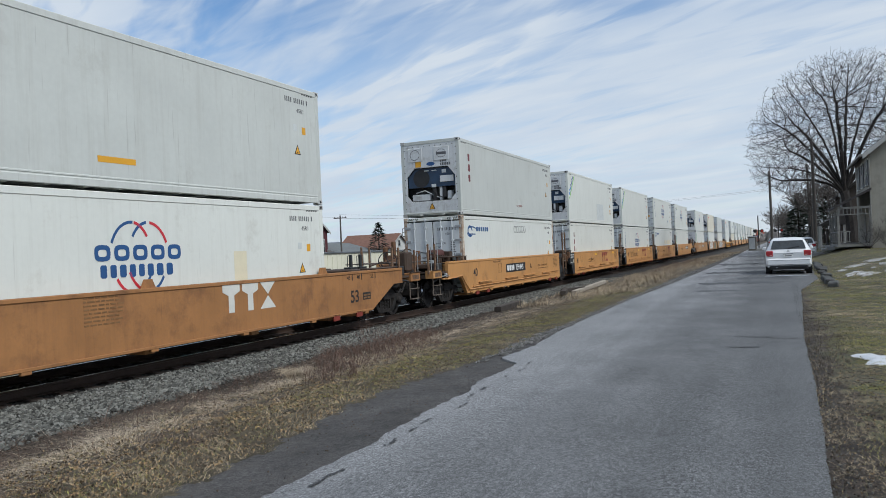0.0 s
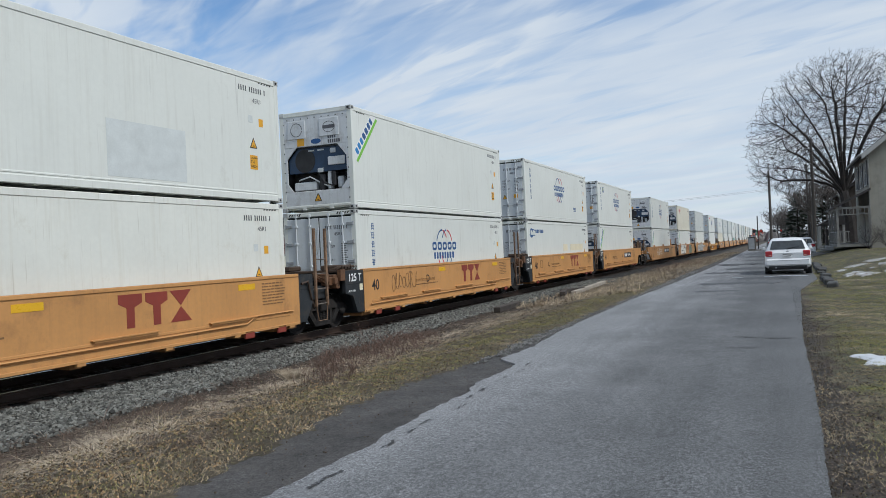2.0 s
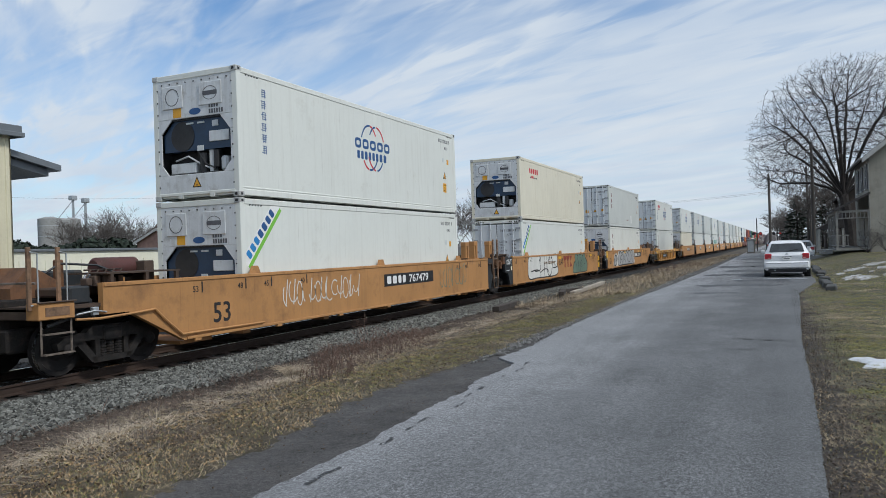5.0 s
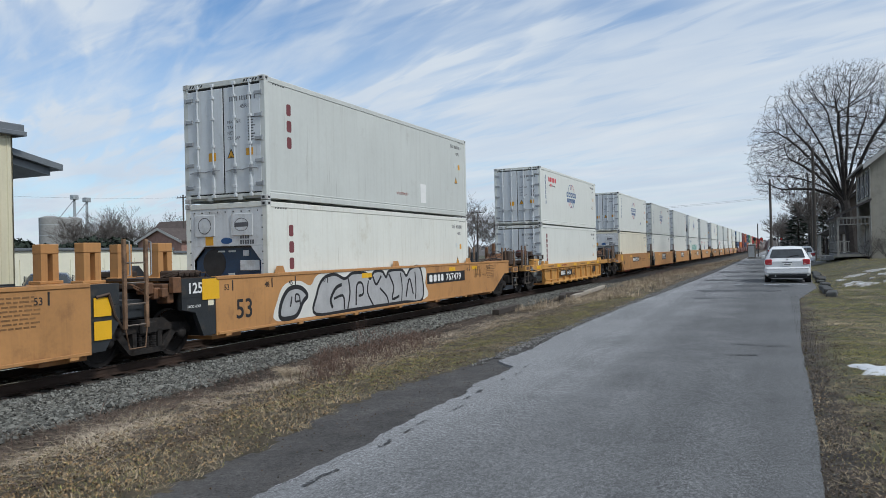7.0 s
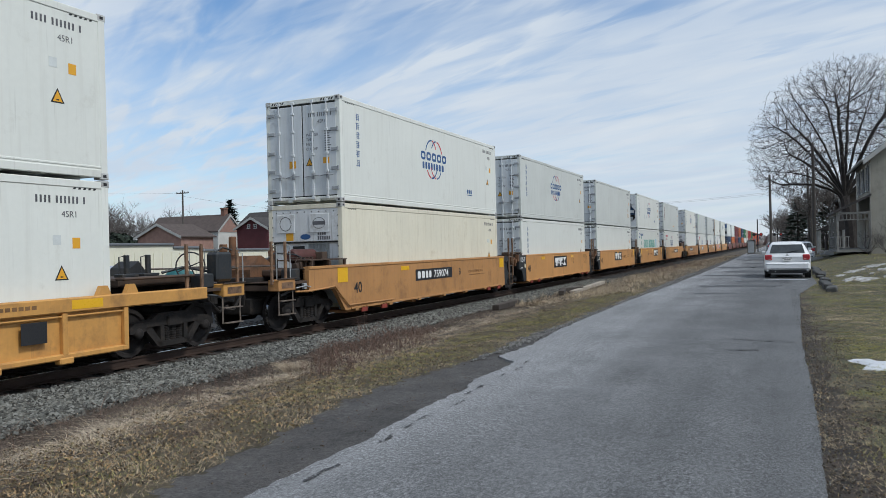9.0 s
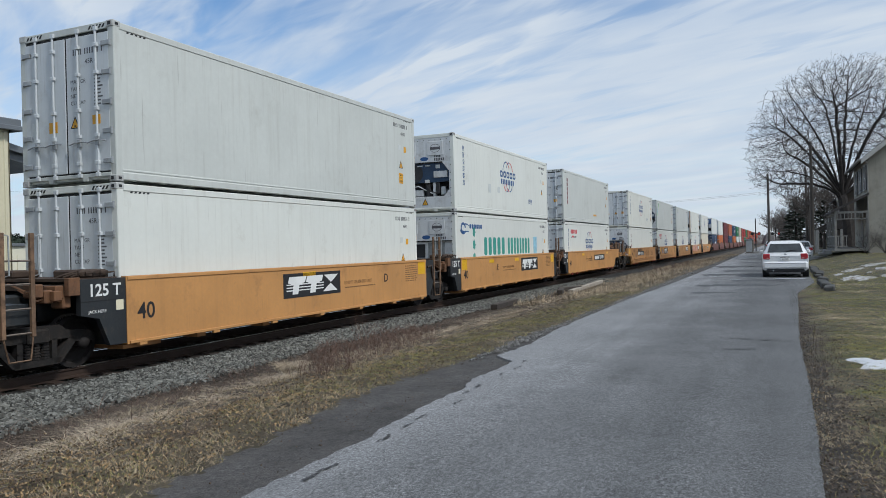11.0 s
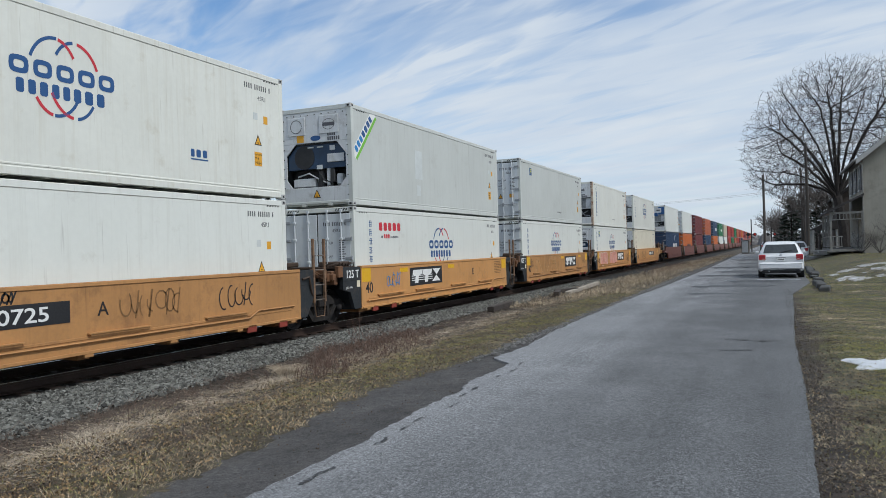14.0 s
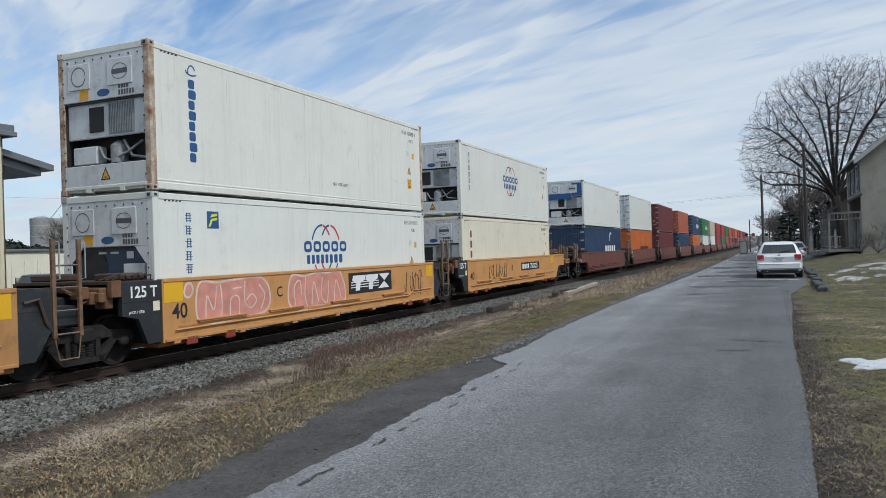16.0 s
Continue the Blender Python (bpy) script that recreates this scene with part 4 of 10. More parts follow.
        tuft.tube([(px, py, 0), (px + math.cos(a) * l * 0.4, py + math.sin(a) * l * 0.4, l * 0.55), (px + math.cos(a) * l * 0.9, py + math.sin(a) * l * 0.9, l * 0.45)], 0.003, 3, 0.001, False)
    solid("grass_tuft", tuft, M_STRAW, "pale dry tuft of grass on the verge", "grass", at=(-6.95, 9.7, float(ground_z(-6.95, 9.7))))
    # timbers and a bent strip beside the ballast
    m_t = mat("weathered_timber", (0.045, 0.036, 0.030), 0.9, var=0.3, scale=4, fine=40, bump=0.5)
    def timber(x, y, l, w, h, rz, material, label, tilt=0.0):
        mb = MB().box(-w / 2, w / 2, 0, l, 0, h, 0.012)
        o = solid("timber", mb, material, label, "timber", "discarded timbers by the track")
        o.matrix_basis = pose(x, y, float(ground_z(x, y)) + 0.03, tilt, 0, rz)
    timber(-8.35, 22.6, 2.6, 0.22, 0.17, 3.5, m_t, "dark rotten railway tie lying beside the ballast")
    timber(-8.1, 29.6, 2.6, 0.22, 0.17, 12, m_t, "dark rotten railway tie lying beside the ballast")
    timber(-7.9, 30.6, 7.0, 0.20, 0.15, 2.0, mat("grey_timber", (0.33, 0.29, 0.24), 0.9, var=0.25, scale=4, fine=40, bump=0.4), "long pale weathered beam lying beside the ballast", 0.6)
    timber(-8.5, 31.0, 1.6, 0.16, 0.2, -20, m_t, "dark rotten timber stub beside the ballast")
    # snow remains on the lawn
    def snow(x, y, rx, ry, seed, m_=None):
        rs = random.Random(seed)
        ph = rs.uniform(0, 6)
        N = 40
        ring = [(rx * math.cos(t) * (1 + 0.22 * math.sin(3 * t + ph) + 0.12 * math.sin(7 * t)), ry * math.sin(t) * (1 + 0.2 * math.sin(2 * t + ph) + 0.1 * math.sin(5 * t + 1))) for t in [k * 2 * math.pi / N for k in range(N)]]
        vs, fs = [], []
        for f, h in ((1.0, -0.012), (0.9, 0.010), (0.6, 0.022), (0.25, 0.026)):
            for p, q in ring:
                X, Y = x + p * f, y + q * f
                vs.append((X, Y, float(ground_z(X, Y)) + h + 0.015 * noise.noise((X * 3, Y * 3, 1))))
        for r in range(3):
            for k in range(N):
                fs.append((r * N + k, r * N + (k + 1) % N, (r + 1) * N + (k + 1) % N, (r + 1) * N + k))
        fs.append(tuple(range(3 * N, 4 * N)))
        solid("snow_patch", MB().add(vs, fs), m_ or M_SNOW, "melting patch of old snow on the lawn", "snow", "snow remains", smooth=True)
    snow(1.22, 10.7, 0.45, 0.55, 1)
    rs = random.Random(5)
    for i in range(22):
        snow(rs.uniform(2.2, 5.2), rs.uniform(29.5, 37.5), rs.uniform(0.10, 0.4), rs.uniform(0.2, 0.7), 10 + i, M_SNOWTHIN)
    for i in range(7):
        snow(rs.uniform(3.7, 5.8), rs.uniform(34.0, 39.5), rs.uniform(0.4, 0.8), rs.uniform(0.7, 1.4), 50 + i, M_SNOWTHIN)


build_ground()
build_track()

# ---------------- the train ----------------
TRACK_X, RAIL_Z = -12.0, -0.35
LOWER_Z, UPPER_Z = -0.012, 2.904          # undersides of the two layers of containers
CL, CW, CH = 12.192, 1.219, 2.896         # length, half width, height of a container
SILL_TOP, SILL_BOT, SILL_X = 1.20, -0.01, 1.42
MOVING = []                                # (thing, distance along the train, height)
WHEELS = []


def slab(key, material, u0, u1, v0, v1, t=0.003):
    return shared((key, round(u1 - u0, 3), round(v1 - v0, 3)), material, lambda mb: mb.box(0, u1 - u0, 0, v1 - v0, -t, t * 0.4, 0))


def on_side(par, name, me, y, z, x, label=""):
    return piece(name, me, par, (x, y, z), SIDE, label)


def on_front(par, name, me, x, z, y=0.0, label=""):
    return piece(name, me, par, (x, y, z), FRONT, label)


def letter_blocks(mb, n, h, w, gap, x=0.0, y=0.0, vertical=False, seed=1):
    """A row or column of plain blocks that stands for a brand's lettering."""
    rnd = random.Random(seed)
    for i in range(n):
        k = w * rnd.uniform(0.85, 1.1)
        px, py = (x + w * 0.1, y - i * (h + gap)) if vertical else (x, y)
        b = min(h, k) * 0.16
        mb.prism([(px + b, py), (px + k * 0.8 - b, py), (px + k * 0.8, py + b), (px + k * 0.8, py + h - b), (px + k * 0.8 - b, py + h), (px + b, py + h), (px, py + h - b), (px, py + b)], "z", -0.002, 0.0015)
        if not vertical:
            x += k + gap


def ring_arc(mb, rx, ry, a0, a1, w, cx=0.0, cy=0.0, seg=18):
    ps = [radians(a0 + (a1 - a0) * i / seg) for i in range(seg + 1)]
    vs, fs = [], []
    for z in (-0.002, 0.0015):
        for a in ps:
            vs += [(cx + (rx - w / 2) * math.cos(a), cy + (ry - w / 2) * math.sin(a), z), (cx + (rx + w / 2) * math.cos(a), cy + (ry + w / 2) * math.sin(a), z)]
    k = 2 * (seg + 1)
    for i in range(seg):
        fs.append((k + 2 * i, k + 2 * i + 1, k + 2 * i + 3, k + 2 * i + 2))
    mb.add(vs, fs)


def globe_logo(par, y, z, x, r=0.64):
    """Two crossed loops in blue and red over two rows of blue blocks."""
    def arcs(which):
        def f(mb):
            w = r * 0.085
            spans = ((24, 156), (205, 336))
            for lo, hi in spans:
                mid = (lo + hi) / 2
                for cx, col in ((-r * 0.30, 0), (r * 0.30, 1)):
                    if which == "blue":
                        a, b = (mid, hi) if col == 0 else (lo, lo)
                        if col == 0:
                            ring_arc(mb, r * 0.78, r, lo + 62, hi, w, cx)
                        else:
                            ring_arc(mb, r * 0.70, r, mid + 4, hi - 12, w, cx)
                    else:
                        if col == 1:
                            ring_arc(mb, r * 0.78, r, lo, mid - 6, w, cx)
                        else:
                            ring_arc(mb, r * 0.70, r, lo + 12, mid - 8, w, cx)
        return f
    on_side(par, "logo_loop", shared(("loop_blue", r), M_BLUE, arcs("blue")), y, z, x, "blue half of a round logo")
    on_side(par, "logo_loop", shared(("loop_red", r), M_RED, arcs("red")), y, z, x, "red half of a round logo")
    def words(mb):
        # five open rounded blocks over a row of eight narrow bars
        for i in range(5):
            cx = r * (-1.33 + 0.665 * i)
            out = [(cx + r * 0.27 * math.copysign(abs(math.cos(a)) ** 0.6, math.cos(a)), r * 0.13 + r * 0.225 * math.copysign(abs(math.sin(a)) ** 0.6, math.sin(a))) for a in [k * math.pi / 8 for k in range(16)]]
            inn = [(cx + (p - cx) * 0.52, r * 0.13 + (q - r * 0.13) * 0.44) for p, q in out]
            mb.add([(*p, 0.0015) for p in out + inn], [(k, (k + 1) % 16, 16 + (k + 1) % 16, 16 + k) for k in range(16)])
    on_side(par, "logo_lettering", shared(("globe_words", r), M_BLUE, words), y, z, x, "blue logo blocks")
    on_side(par, "logo_lettering", shared(("globe_bars", r), M_BLUE, lambda mb: letter_blocks(mb, 8, r * 0.36, r * 0.30, r * 0.065, -r * 1.42, -r * 0.56, seed=4)), y, z, x, "row of blue bars")


def char_column(par, y, z, x, n=6, h=0.22, material=None):
    def f(mb):
        for i in range(n):
            v, rnd = -i * (h * 1.18), random.Random(i)
            for k in range(4):
                a = rnd.uniform(0, 0.06)
                mb.box(a, h * 0.95 - rnd.uniform(0, 0.05), v - h * (0.14 + k * 0.23), v - h * (0.06 + k * 0.23), -0.002, 0.0015)
            for k in range(2):
                a = h * (0.25 + 0.42 * k + rnd.uniform(-0.08, 0.08))
                mb.box(a, a + 0.02, v - h * 0.92, v - h * 0.05, -0.002, 0.0016)
    on_side(par, "brand_column", shared(("chars", n, h), material or M_BLUE, f), y, z, x, "column of stroke-like marks")


def block_column(par, y, z, x, n, h, w, material, name="brand_column", gap=0.16):
    on_side(par, name, shared(("col", n, h, w), material, lambda mb: letter_blocks(mb, n, h, w, h * gap, 0, -h, True, n)), y, z, x)


def block_row(par, y, z, x, n, h, w, material, name="brand_bar", gap=None):
    on_side(par, name, shared(("row", n, h, w), material, lambda mb: letter_blocks(mb, n, h, w, gap or h * 0.14, 0, 0, False, n)), y, z, x)


def diagonal_banner(par, y, z, x):
    """A white sticker with a rising blue word and a green stripe beneath it."""
    dy, dz = 1.22, 1.36
    L = math.hypot(dy, dz)
    a = math.degrees(math.atan2(dz, dy))
    base = new("banner", shared("banner", M_WHITETXT, lambda mb: mb.box(0, L, -0.02, 0.34, -0.002, 0.001)))
    base.parent, base.location = par, (x, y, z)
    base.rotation_euler = (Matrix.Rotation(radians(90), 3, "Z") @ Matrix.Rotation(radians(90), 3, "X") @ Matrix.Rotation(radians(a), 3, "Z")).to_euler()
    def green(mb):
        mb.box(0.02, L, -0.03, 0.07, 0.001, 0.0025)
    piece("stripe", shared("banner_green", M_GREEN, green), base, label="green stripe")
    piece("lettering", shared("banner_word_a", M_SKYBLUE, lambda mb: letter_blocks(mb, 3, 0.20, 0.17, 0.03, 0.18, 0.11, seed=5)), base, (0, 0, 0.003), label="light blue blocks")
    piece("lettering", shared("banner_word_b", M_BLUE, lambda mb: letter_blocks(mb, 4, 0.20, 0.18, 0.03, 0.80, 0.11, seed=6)), base, (0, 0, 0.003), label="dark blue blocks")


def triangle(par, face, u, v, d, s=0.26):
    def f(mb):
        mb.prism([(-s / 2, 0), (s / 2, 0), (0, s * 0.95)], "z", -0.002, 0.001)
        mb.cur = 1
        mb.prism([(-s * 0.36, s * 0.08), (s * 0.36, s * 0.08), (0, s * 0.78)], "z", 0.001, 0.002)
        mb.cur = 0
        mb.box(-s * 0.10, s * 0.10, s * 0.16, s * 0.24, 0.002, 0.003)
    me = shared(("warning", s), [M_BLACK, M_WARN], f)
    (on_side if face == "side" else on_front)(par, "warning_triangle", me, u, v, d, "yellow warning triangle with black border")


def small_marks(par, x, big=True):
    """The far end of a side: number bars, a size code, small plates and a warning triangle."""
    def bars(mb):
        rnd = random.Random(8)
        u = 0
        for n in (4, 6, 1):
            for _ in range(n):
                mb.box(u, u + 0.036, 0, 0.12, -0.002, 0.001)
                u += 0.078
            u += 0.06
    on_side(par, "number_bars", shared("number_bars", M_INK, bars), 10.75, 2.47, x)
    on_side(par, "size_code", text_mesh("45R1", 0.15, M_INK), 11.22, 2.24, x)
    on_side(par, "small_plate", slab("plate", M_GREYPATCH, 0, 0.15, 0, 0.16), 11.05, 1.78, x)
    on_side(par, "small_plate", slab("plate", M_WARN, 0, 0.15, 0, 0.18), 11.42, 1.72, x)
    triangle(par, "side", 11.20, 1.20, x)
    def stripes(mb):
        for i in range(5):
            mb.prism([(i * 0.10, 0), (i * 0.10 + 0.05, 0), (i * 0.10 + 0.09, 0.06), (i * 0.10 + 0.04, 0.06)], "z", -0.002, 0.001)
    me = shared("height_stripes", M_BLACK, stripes)
    on_side(par, "height_stripes", me, 11.45, 2.715, x)
    on_side(par, "height_stripes", me, 0.32, 2.715, x)


def casting_mesh(material):
    def f(mb):
        mb.box(-0.086, 0.086, -0.092, 0.092, 0, 0.122, 0.012)
        mb.cur = 1
        mb.box(0.087, 0.0885, -0.035, 0.035, 0.035, 0.085)
        mb.box(-0.035, 0.035, -0.0945, -0.093, 0.03, 0.09)
    return shared("casting", [material, M_GASKET], f)


def door_end(par, paint, rnd):
    """Two door leaves with their bars, keepers and hinges, set between dark seals."""
    part("door_seal", MB().box(-1.12, 1.12, 0.035, 0.07, 0.16, 2.74), M_GASKET, par)
    leaf = shared("door_leaf", paint, lambda mb: mb.box(-0.535, 0.535, -0.022, 0.0, 0, 2.50, 0.012))
    bar = shared("locking_bar", paint, lambda mb: (
        mb.tube([(0, 0, -0.10), (0, 0, 2.62)], 0.021, 8), mb.box(-0.045, 0.045, -0.02, 0.03, -0.10, -0.02, 0.008), mb.box(-0.045, 0.045, -0.02, 0.03, 2.54, 2.62, 0.008),
        *[mb.box(-0.045, 0.045, -0.028, 0.03, z, z + 0.07, 0.008) for z in (0.12, 0.62, 1.1, 1.75, 2.25)], mb.box(-0.03, 0.03, -0.02, 0.03, 0.02, 0.40, 0.004)))
    handle = shared("door_handle", M_FITTING, lambda mb: (mb.tube([(-0.24, 0, 0.0), (-0.05, -0.03, 0.03), (0.10, -0.03, 0.03), (0.20, 0, 0.02)], 0.014, 6), mb.box(-0.03, 0.05, -0.02, 0.03, -0.06, 0.09, 0.006)))
    hinge = shared("hinge", M_FITTING, lambda mb: (mb.box(-0.13, 0.10, -0.03, 0.012, -0.045, 0.045, 0.008), mb.tube([(-0.115, -0.015, -0.06), (-0.115, -0.015, 0.06)], 0.022, 6)))
    for s in (-1, 1):
        d = piece("door", leaf, par, (s * 0.552, 0.035, 0.20), label="white door leaf with steel locking bars")
        for k in (-0.21, 0.25):
            piece("locking_bar", bar, d, (k * 1.0, -0.05, 0.0))
            piece("door_handle", handle, d, (k, -0.06, 0.52 + 0.02 * k), rot=(0, 0, 0) if s > 0 else (0, 0, 0))
        for z in (0.18, 0.72, 1.24, 1.78, 2.30):
            piece("hinge", hinge, d, (s * 0.47, -0.018, z), rot=(0, 0, 0) if s < 0 else (0, 180, 0))
    y = 0.012
    def stripes(mb):
        for i in range(5):
            mb.prism([(i * 0.085, 0), (i * 0.085 + 0.045, 0), (i * 0.085 + 0.085, 0.065), (i * 0.085 + 0.04, 0.065)], "z", -0.002, 0.001)
    for u in (-1.02, 0.60):
        on_front(par, "height_stripes", shared("door_stripes", M_BLACK, stripes), u, CH - 0.11, 0.008)
    def bars(mb):
        u = 0
        for n in (4, 6, 1):
            for _ in range(n):
                mb.box(u, u + 0.030, 0, 0.11, -0.002, 0.001)
                u += 0.062
            u += 0.045
    on_front(par, "number_bars", shared("door_number", M_INK, bars), 0.20, 2.36, y)
    on_front(par, "size_code", text_mesh("45R1", 0.13, M_INK), 0.50, 2.18, y)
    for i, w in enumerate(("MAX GR", "TARE", "NET", "CU CAP")):
        on_front(par, "stencil", text_mesh(w, 0.105, M_INK), 0.12, 1.84 - i * 0.13, y)
    def tiny(mb):
        for i in range(9):
            mb.box(0, 0.16 + 0.05 * (i % 3 == 0), -i * 0.065, -i * 0.065 + 0.028, -0.002, 0.001)
    on_front(par, "fine_print", shared("fine_print", M_INK, tiny), 0.72, 1.93, y)
    triangle(par, "front", 0.22, 1.02, y, 0.24)
    on_front(par, "placard", slab("placard", M_WARN, 0, 0.22, 0, 0.20), -0.45 + rnd.uniform(-0.1, 0.1), 0.98, y, "orange caution placard")
    on_front(par, "placard", slab("placard", M_WARN, 0, 0.2, 0, 0.17), 0.66, 1.06, y, "yellow placard")
    on_front(par, "placard", slab("placard", M_GREYPATCH, 0, 0.17, 0, 0.26), -0.92, 0.95, y, "grey plate")


def reefer_end(par, panel, kind):
    """The refrigeration end: a riveted panel, the recess with fan and boxes, and the lower skirt."""
    part("end_panel", MB().box(-1.12, 1.12, 0.02, 0.05, 1.86, 2.76, 0.01), panel, par)
    part("lower_skirt", MB().box(-1.12, 1.12, 0.02, 0.05, 0.16, 0.58, 0.01), panel, par)
    part("recess_wall", MB().box(-1.12, 1.12, 0.42, 0.46, 0.5, 1.9).box(-1.12, -1.06, 0.05, 0.42, 0.5, 1.9).box(1.06, 1.12, 0.05, 0.42, 0.5, 1.9)
         .box(-1.06, 1.06, 0.05, 0.42, 0.55, 0.6).box(-1.06, 1.06, 0.05, 0.42, 1.82, 1.88), M_DARK, par)
    rivets = MB()
    for x in (-1.07, 1.07):
        for i in range(9):
            rivets.box(x - 0.014, x + 0.014, 0.008, 0.02, 0.3 + i * 0.28, 0.33 + i * 0.28)
    for i in range(9):
        rivets.box(-0.95 + i * 0.235, -0.925 + i * 0.235, 0.008, 0.02, 2.66, 2.69)
    part("bolt_row", rivets, M_GASKET, par)
    for x0, x1 in ((-0.92, -0.32), (0.16, 0.80)):
        piece("access_hatch", shared(("hatch", x1 - x0), panel, lambda mb: mb.box(0, x1 - x0, -0.022, 0.0, 0, 0.52, 0.02)), par, (x0, 0.02, 2.10), label="white access hatch")
    on_front(par, "hatch_mark", shared("fan_mark", M_INK, lambda mb: ring_arc(mb, 0.19, 0.19, 0, 350, 0.02)), -0.62, 2.36, -0.004)
    on_front(par, "hatch_mark", shared("maker_mark", M_INK, lambda mb: (ring_arc(mb, 0.20, 0.15, 0, 360, 0.015), mb.box(-0.2, 0.2, -0.05, 0.05, -0.002, 0.001))), 0.48, 2.36, -0.004)
    on_front(par, "placard", slab("placard", M_WARN, 0, 0.24, 0, 0.22), -0.62, 1.89, 0.018, "orange placard")
    on_front(par, "maker_badge", shared("oval", M_BLUE, lambda mb: mb.prism([(0.17 * math.cos(a), 0.075 * math.sin(a)) for a in [k * math.pi / 10 for k in range(20)]], "z", -0.002, 0.001)), 0.02, 1.99, 0.018, "blue oval badge")
    on_front(par, "number_bars", shared("end_number", M_INK, lambda mb: [mb.box(i * 0.07, i * 0.07 + 0.05, r * 0.13, r * 0.13 + 0.10, -0.002, 0.001) for r in (0, 1) for i in range(4 + 2 * (1 - r))]), 0.42, 1.9, 0.018)
    triangle(par, "front", 0.02, 0.27, 0.018, 0.26)
    if kind == "carrier":
        o = [(-0.98, 1.12), (-0.98, 1.52), (-0.66, 1.84), (0.72, 1.84), (1.0, 1.5), (1.0, 1.12)]
        part("unit_cover", MB().prism(o, "y", 0.10, 0.30), M_NAVY, par, "navy moulded machinery cover", smooth=False)
        # white corner fillers of the eight-sided opening
        fil = MB()
        for pts in ([(-1.12, 1.54), (-0.98, 1.54), (-0.66, 1.86), (-1.12, 1.86)], [(1.12, 1.54), (1.0, 1.52), (0.72, 1.86), (1.12, 1.86)],
                    [(-1.12, 0.58), (-0.80, 0.58), (-0.98, 0.80), (-1.12, 0.80)], [(1.12, 0.58), (0.80, 0.58), (0.98, 0.80), (1.12, 0.80)],
                    [(-1.12, 0.8), (-0.99, 0.8), (-0.99, 1.54), (-1.12, 1.54)], [(1.12, 0.8), (1.01, 0.8), (1.01, 1.52), (1.12, 1.52)]):
            fil.prism(pts, "y", 0.021, 0.05)
        part("opening_frame", fil.box(-1.12, 1.12, 0.05, 0.055, 1.85, 1.87).box(-1.12, 1.12, 0.05, 0.055, 0.57, 0.585), panel, par)
        fan = MB().lathe([(0.0, 0.34), (0.03, 0.34), (0.035, 0.30), (0.06, 0.05)], "y", 20, (-0.42, 0.085, 1.46))
        part("condenser_fan", fan, M_DARK, par, "black round fan", smooth=True)
        bx = MB().box(0.36, 0.92, 0.07, 0.10, 1.28, 1.52, 0.01).box(0.44, 0.62, 0.08, 0.10, 1.62, 1.76, 0.01)
        part("control_plate", bx, M_PANEL, par, "pale control plate")
        part("vent_slot", MB().box(-0.30, -0.10, 0.08, 0.10, 1.72, 1.76).box(0.02, 0.22, 0.08, 0.10, 1.72, 1.76).box(0.0, 0.18, 0.085, 0.10, 1.10, 1.22), M_GREYPATCH, par)
        lo = MB().box(-0.86, -0.10, 0.14, 0.40, 0.60, 0.86, 0.03).box(0.30, 0.42, 0.12, 0.3, 0.60, 1.12, 0.02).box(0.60, 0.80, 0.14, 0.36, 0.62, 0.95, 0.04)
        lo.tube([(-0.7, 0.16, 0.92), (-0.3, 0.13, 1.0), (0.1, 0.15, 0.78), (0.3, 0.16, 0.7)], 0.022, 6)
        part("compressor", lo, M_PANEL, par, "pale compressor and pipes", smooth=False)
        dk = MB().tube([(0.1, 0.2, 0.60), (0.1, 0.2, 1.05)], 0.10, 10).box(0.44, 0.58, 0.1, 0.3, 0.70, 1.10, 0.02).tube([(0.0, 0.12, 1.1), (0.22, 0.1, 0.8), (0.5, 0.12, 0.68)], 0.018, 6)
        part("hose_bundle", dk, M_DARK, par)
    else:
        part("equipment_panel", MB().box(-1.06, 1.06, 0.10, 0.14, 1.12, 1.84, 0.02), panel, par, "white equipment panel")
        part("display_window", MB().box(-0.46, -0.06, 0.085, 0.10, 1.24, 1.74, 0.02), M_GASKET, par, "black display window")
        gr = MB().box(0.06, 0.74, 0.092, 0.10, 1.17, 1.80)
        for i in range(15):
            gr.box(0.075 + i * 0.044, 0.095 + i * 0.044, 0.075, 0.094, 1.19, 1.78)
        part("fan_grille", gr, M_MACH, par, "grey fan grille")
        part("control_box", MB().box(-0.98, -0.30, 0.12, 0.38, 0.60, 0.98, 0.03), panel, par, "pale control box")
        part("compressor", MB().lathe([(0.60, 0.17), (0.95, 0.17), (1.02, 0.10), (1.06, 0.04)], "z", 14, (0.18, 0.24, 0)), M_MACH, par, "grey compressor drum", smooth=True)
        part("hose_bundle", MB().tube([(-0.25, 0.14, 0.95), (-0.1, 0.12, 0.72), (0.1, 0.1, 0.66), (0.5, 0.14, 0.8), (0.85, 0.18, 1.0)], 0.025, 6).tube([(0.35, 0.2, 1.05), (0.6, 0.16, 0.72), (0.95, 0.2, 0.66)], 0.03, 6), M_MACH, par, smooth=True)


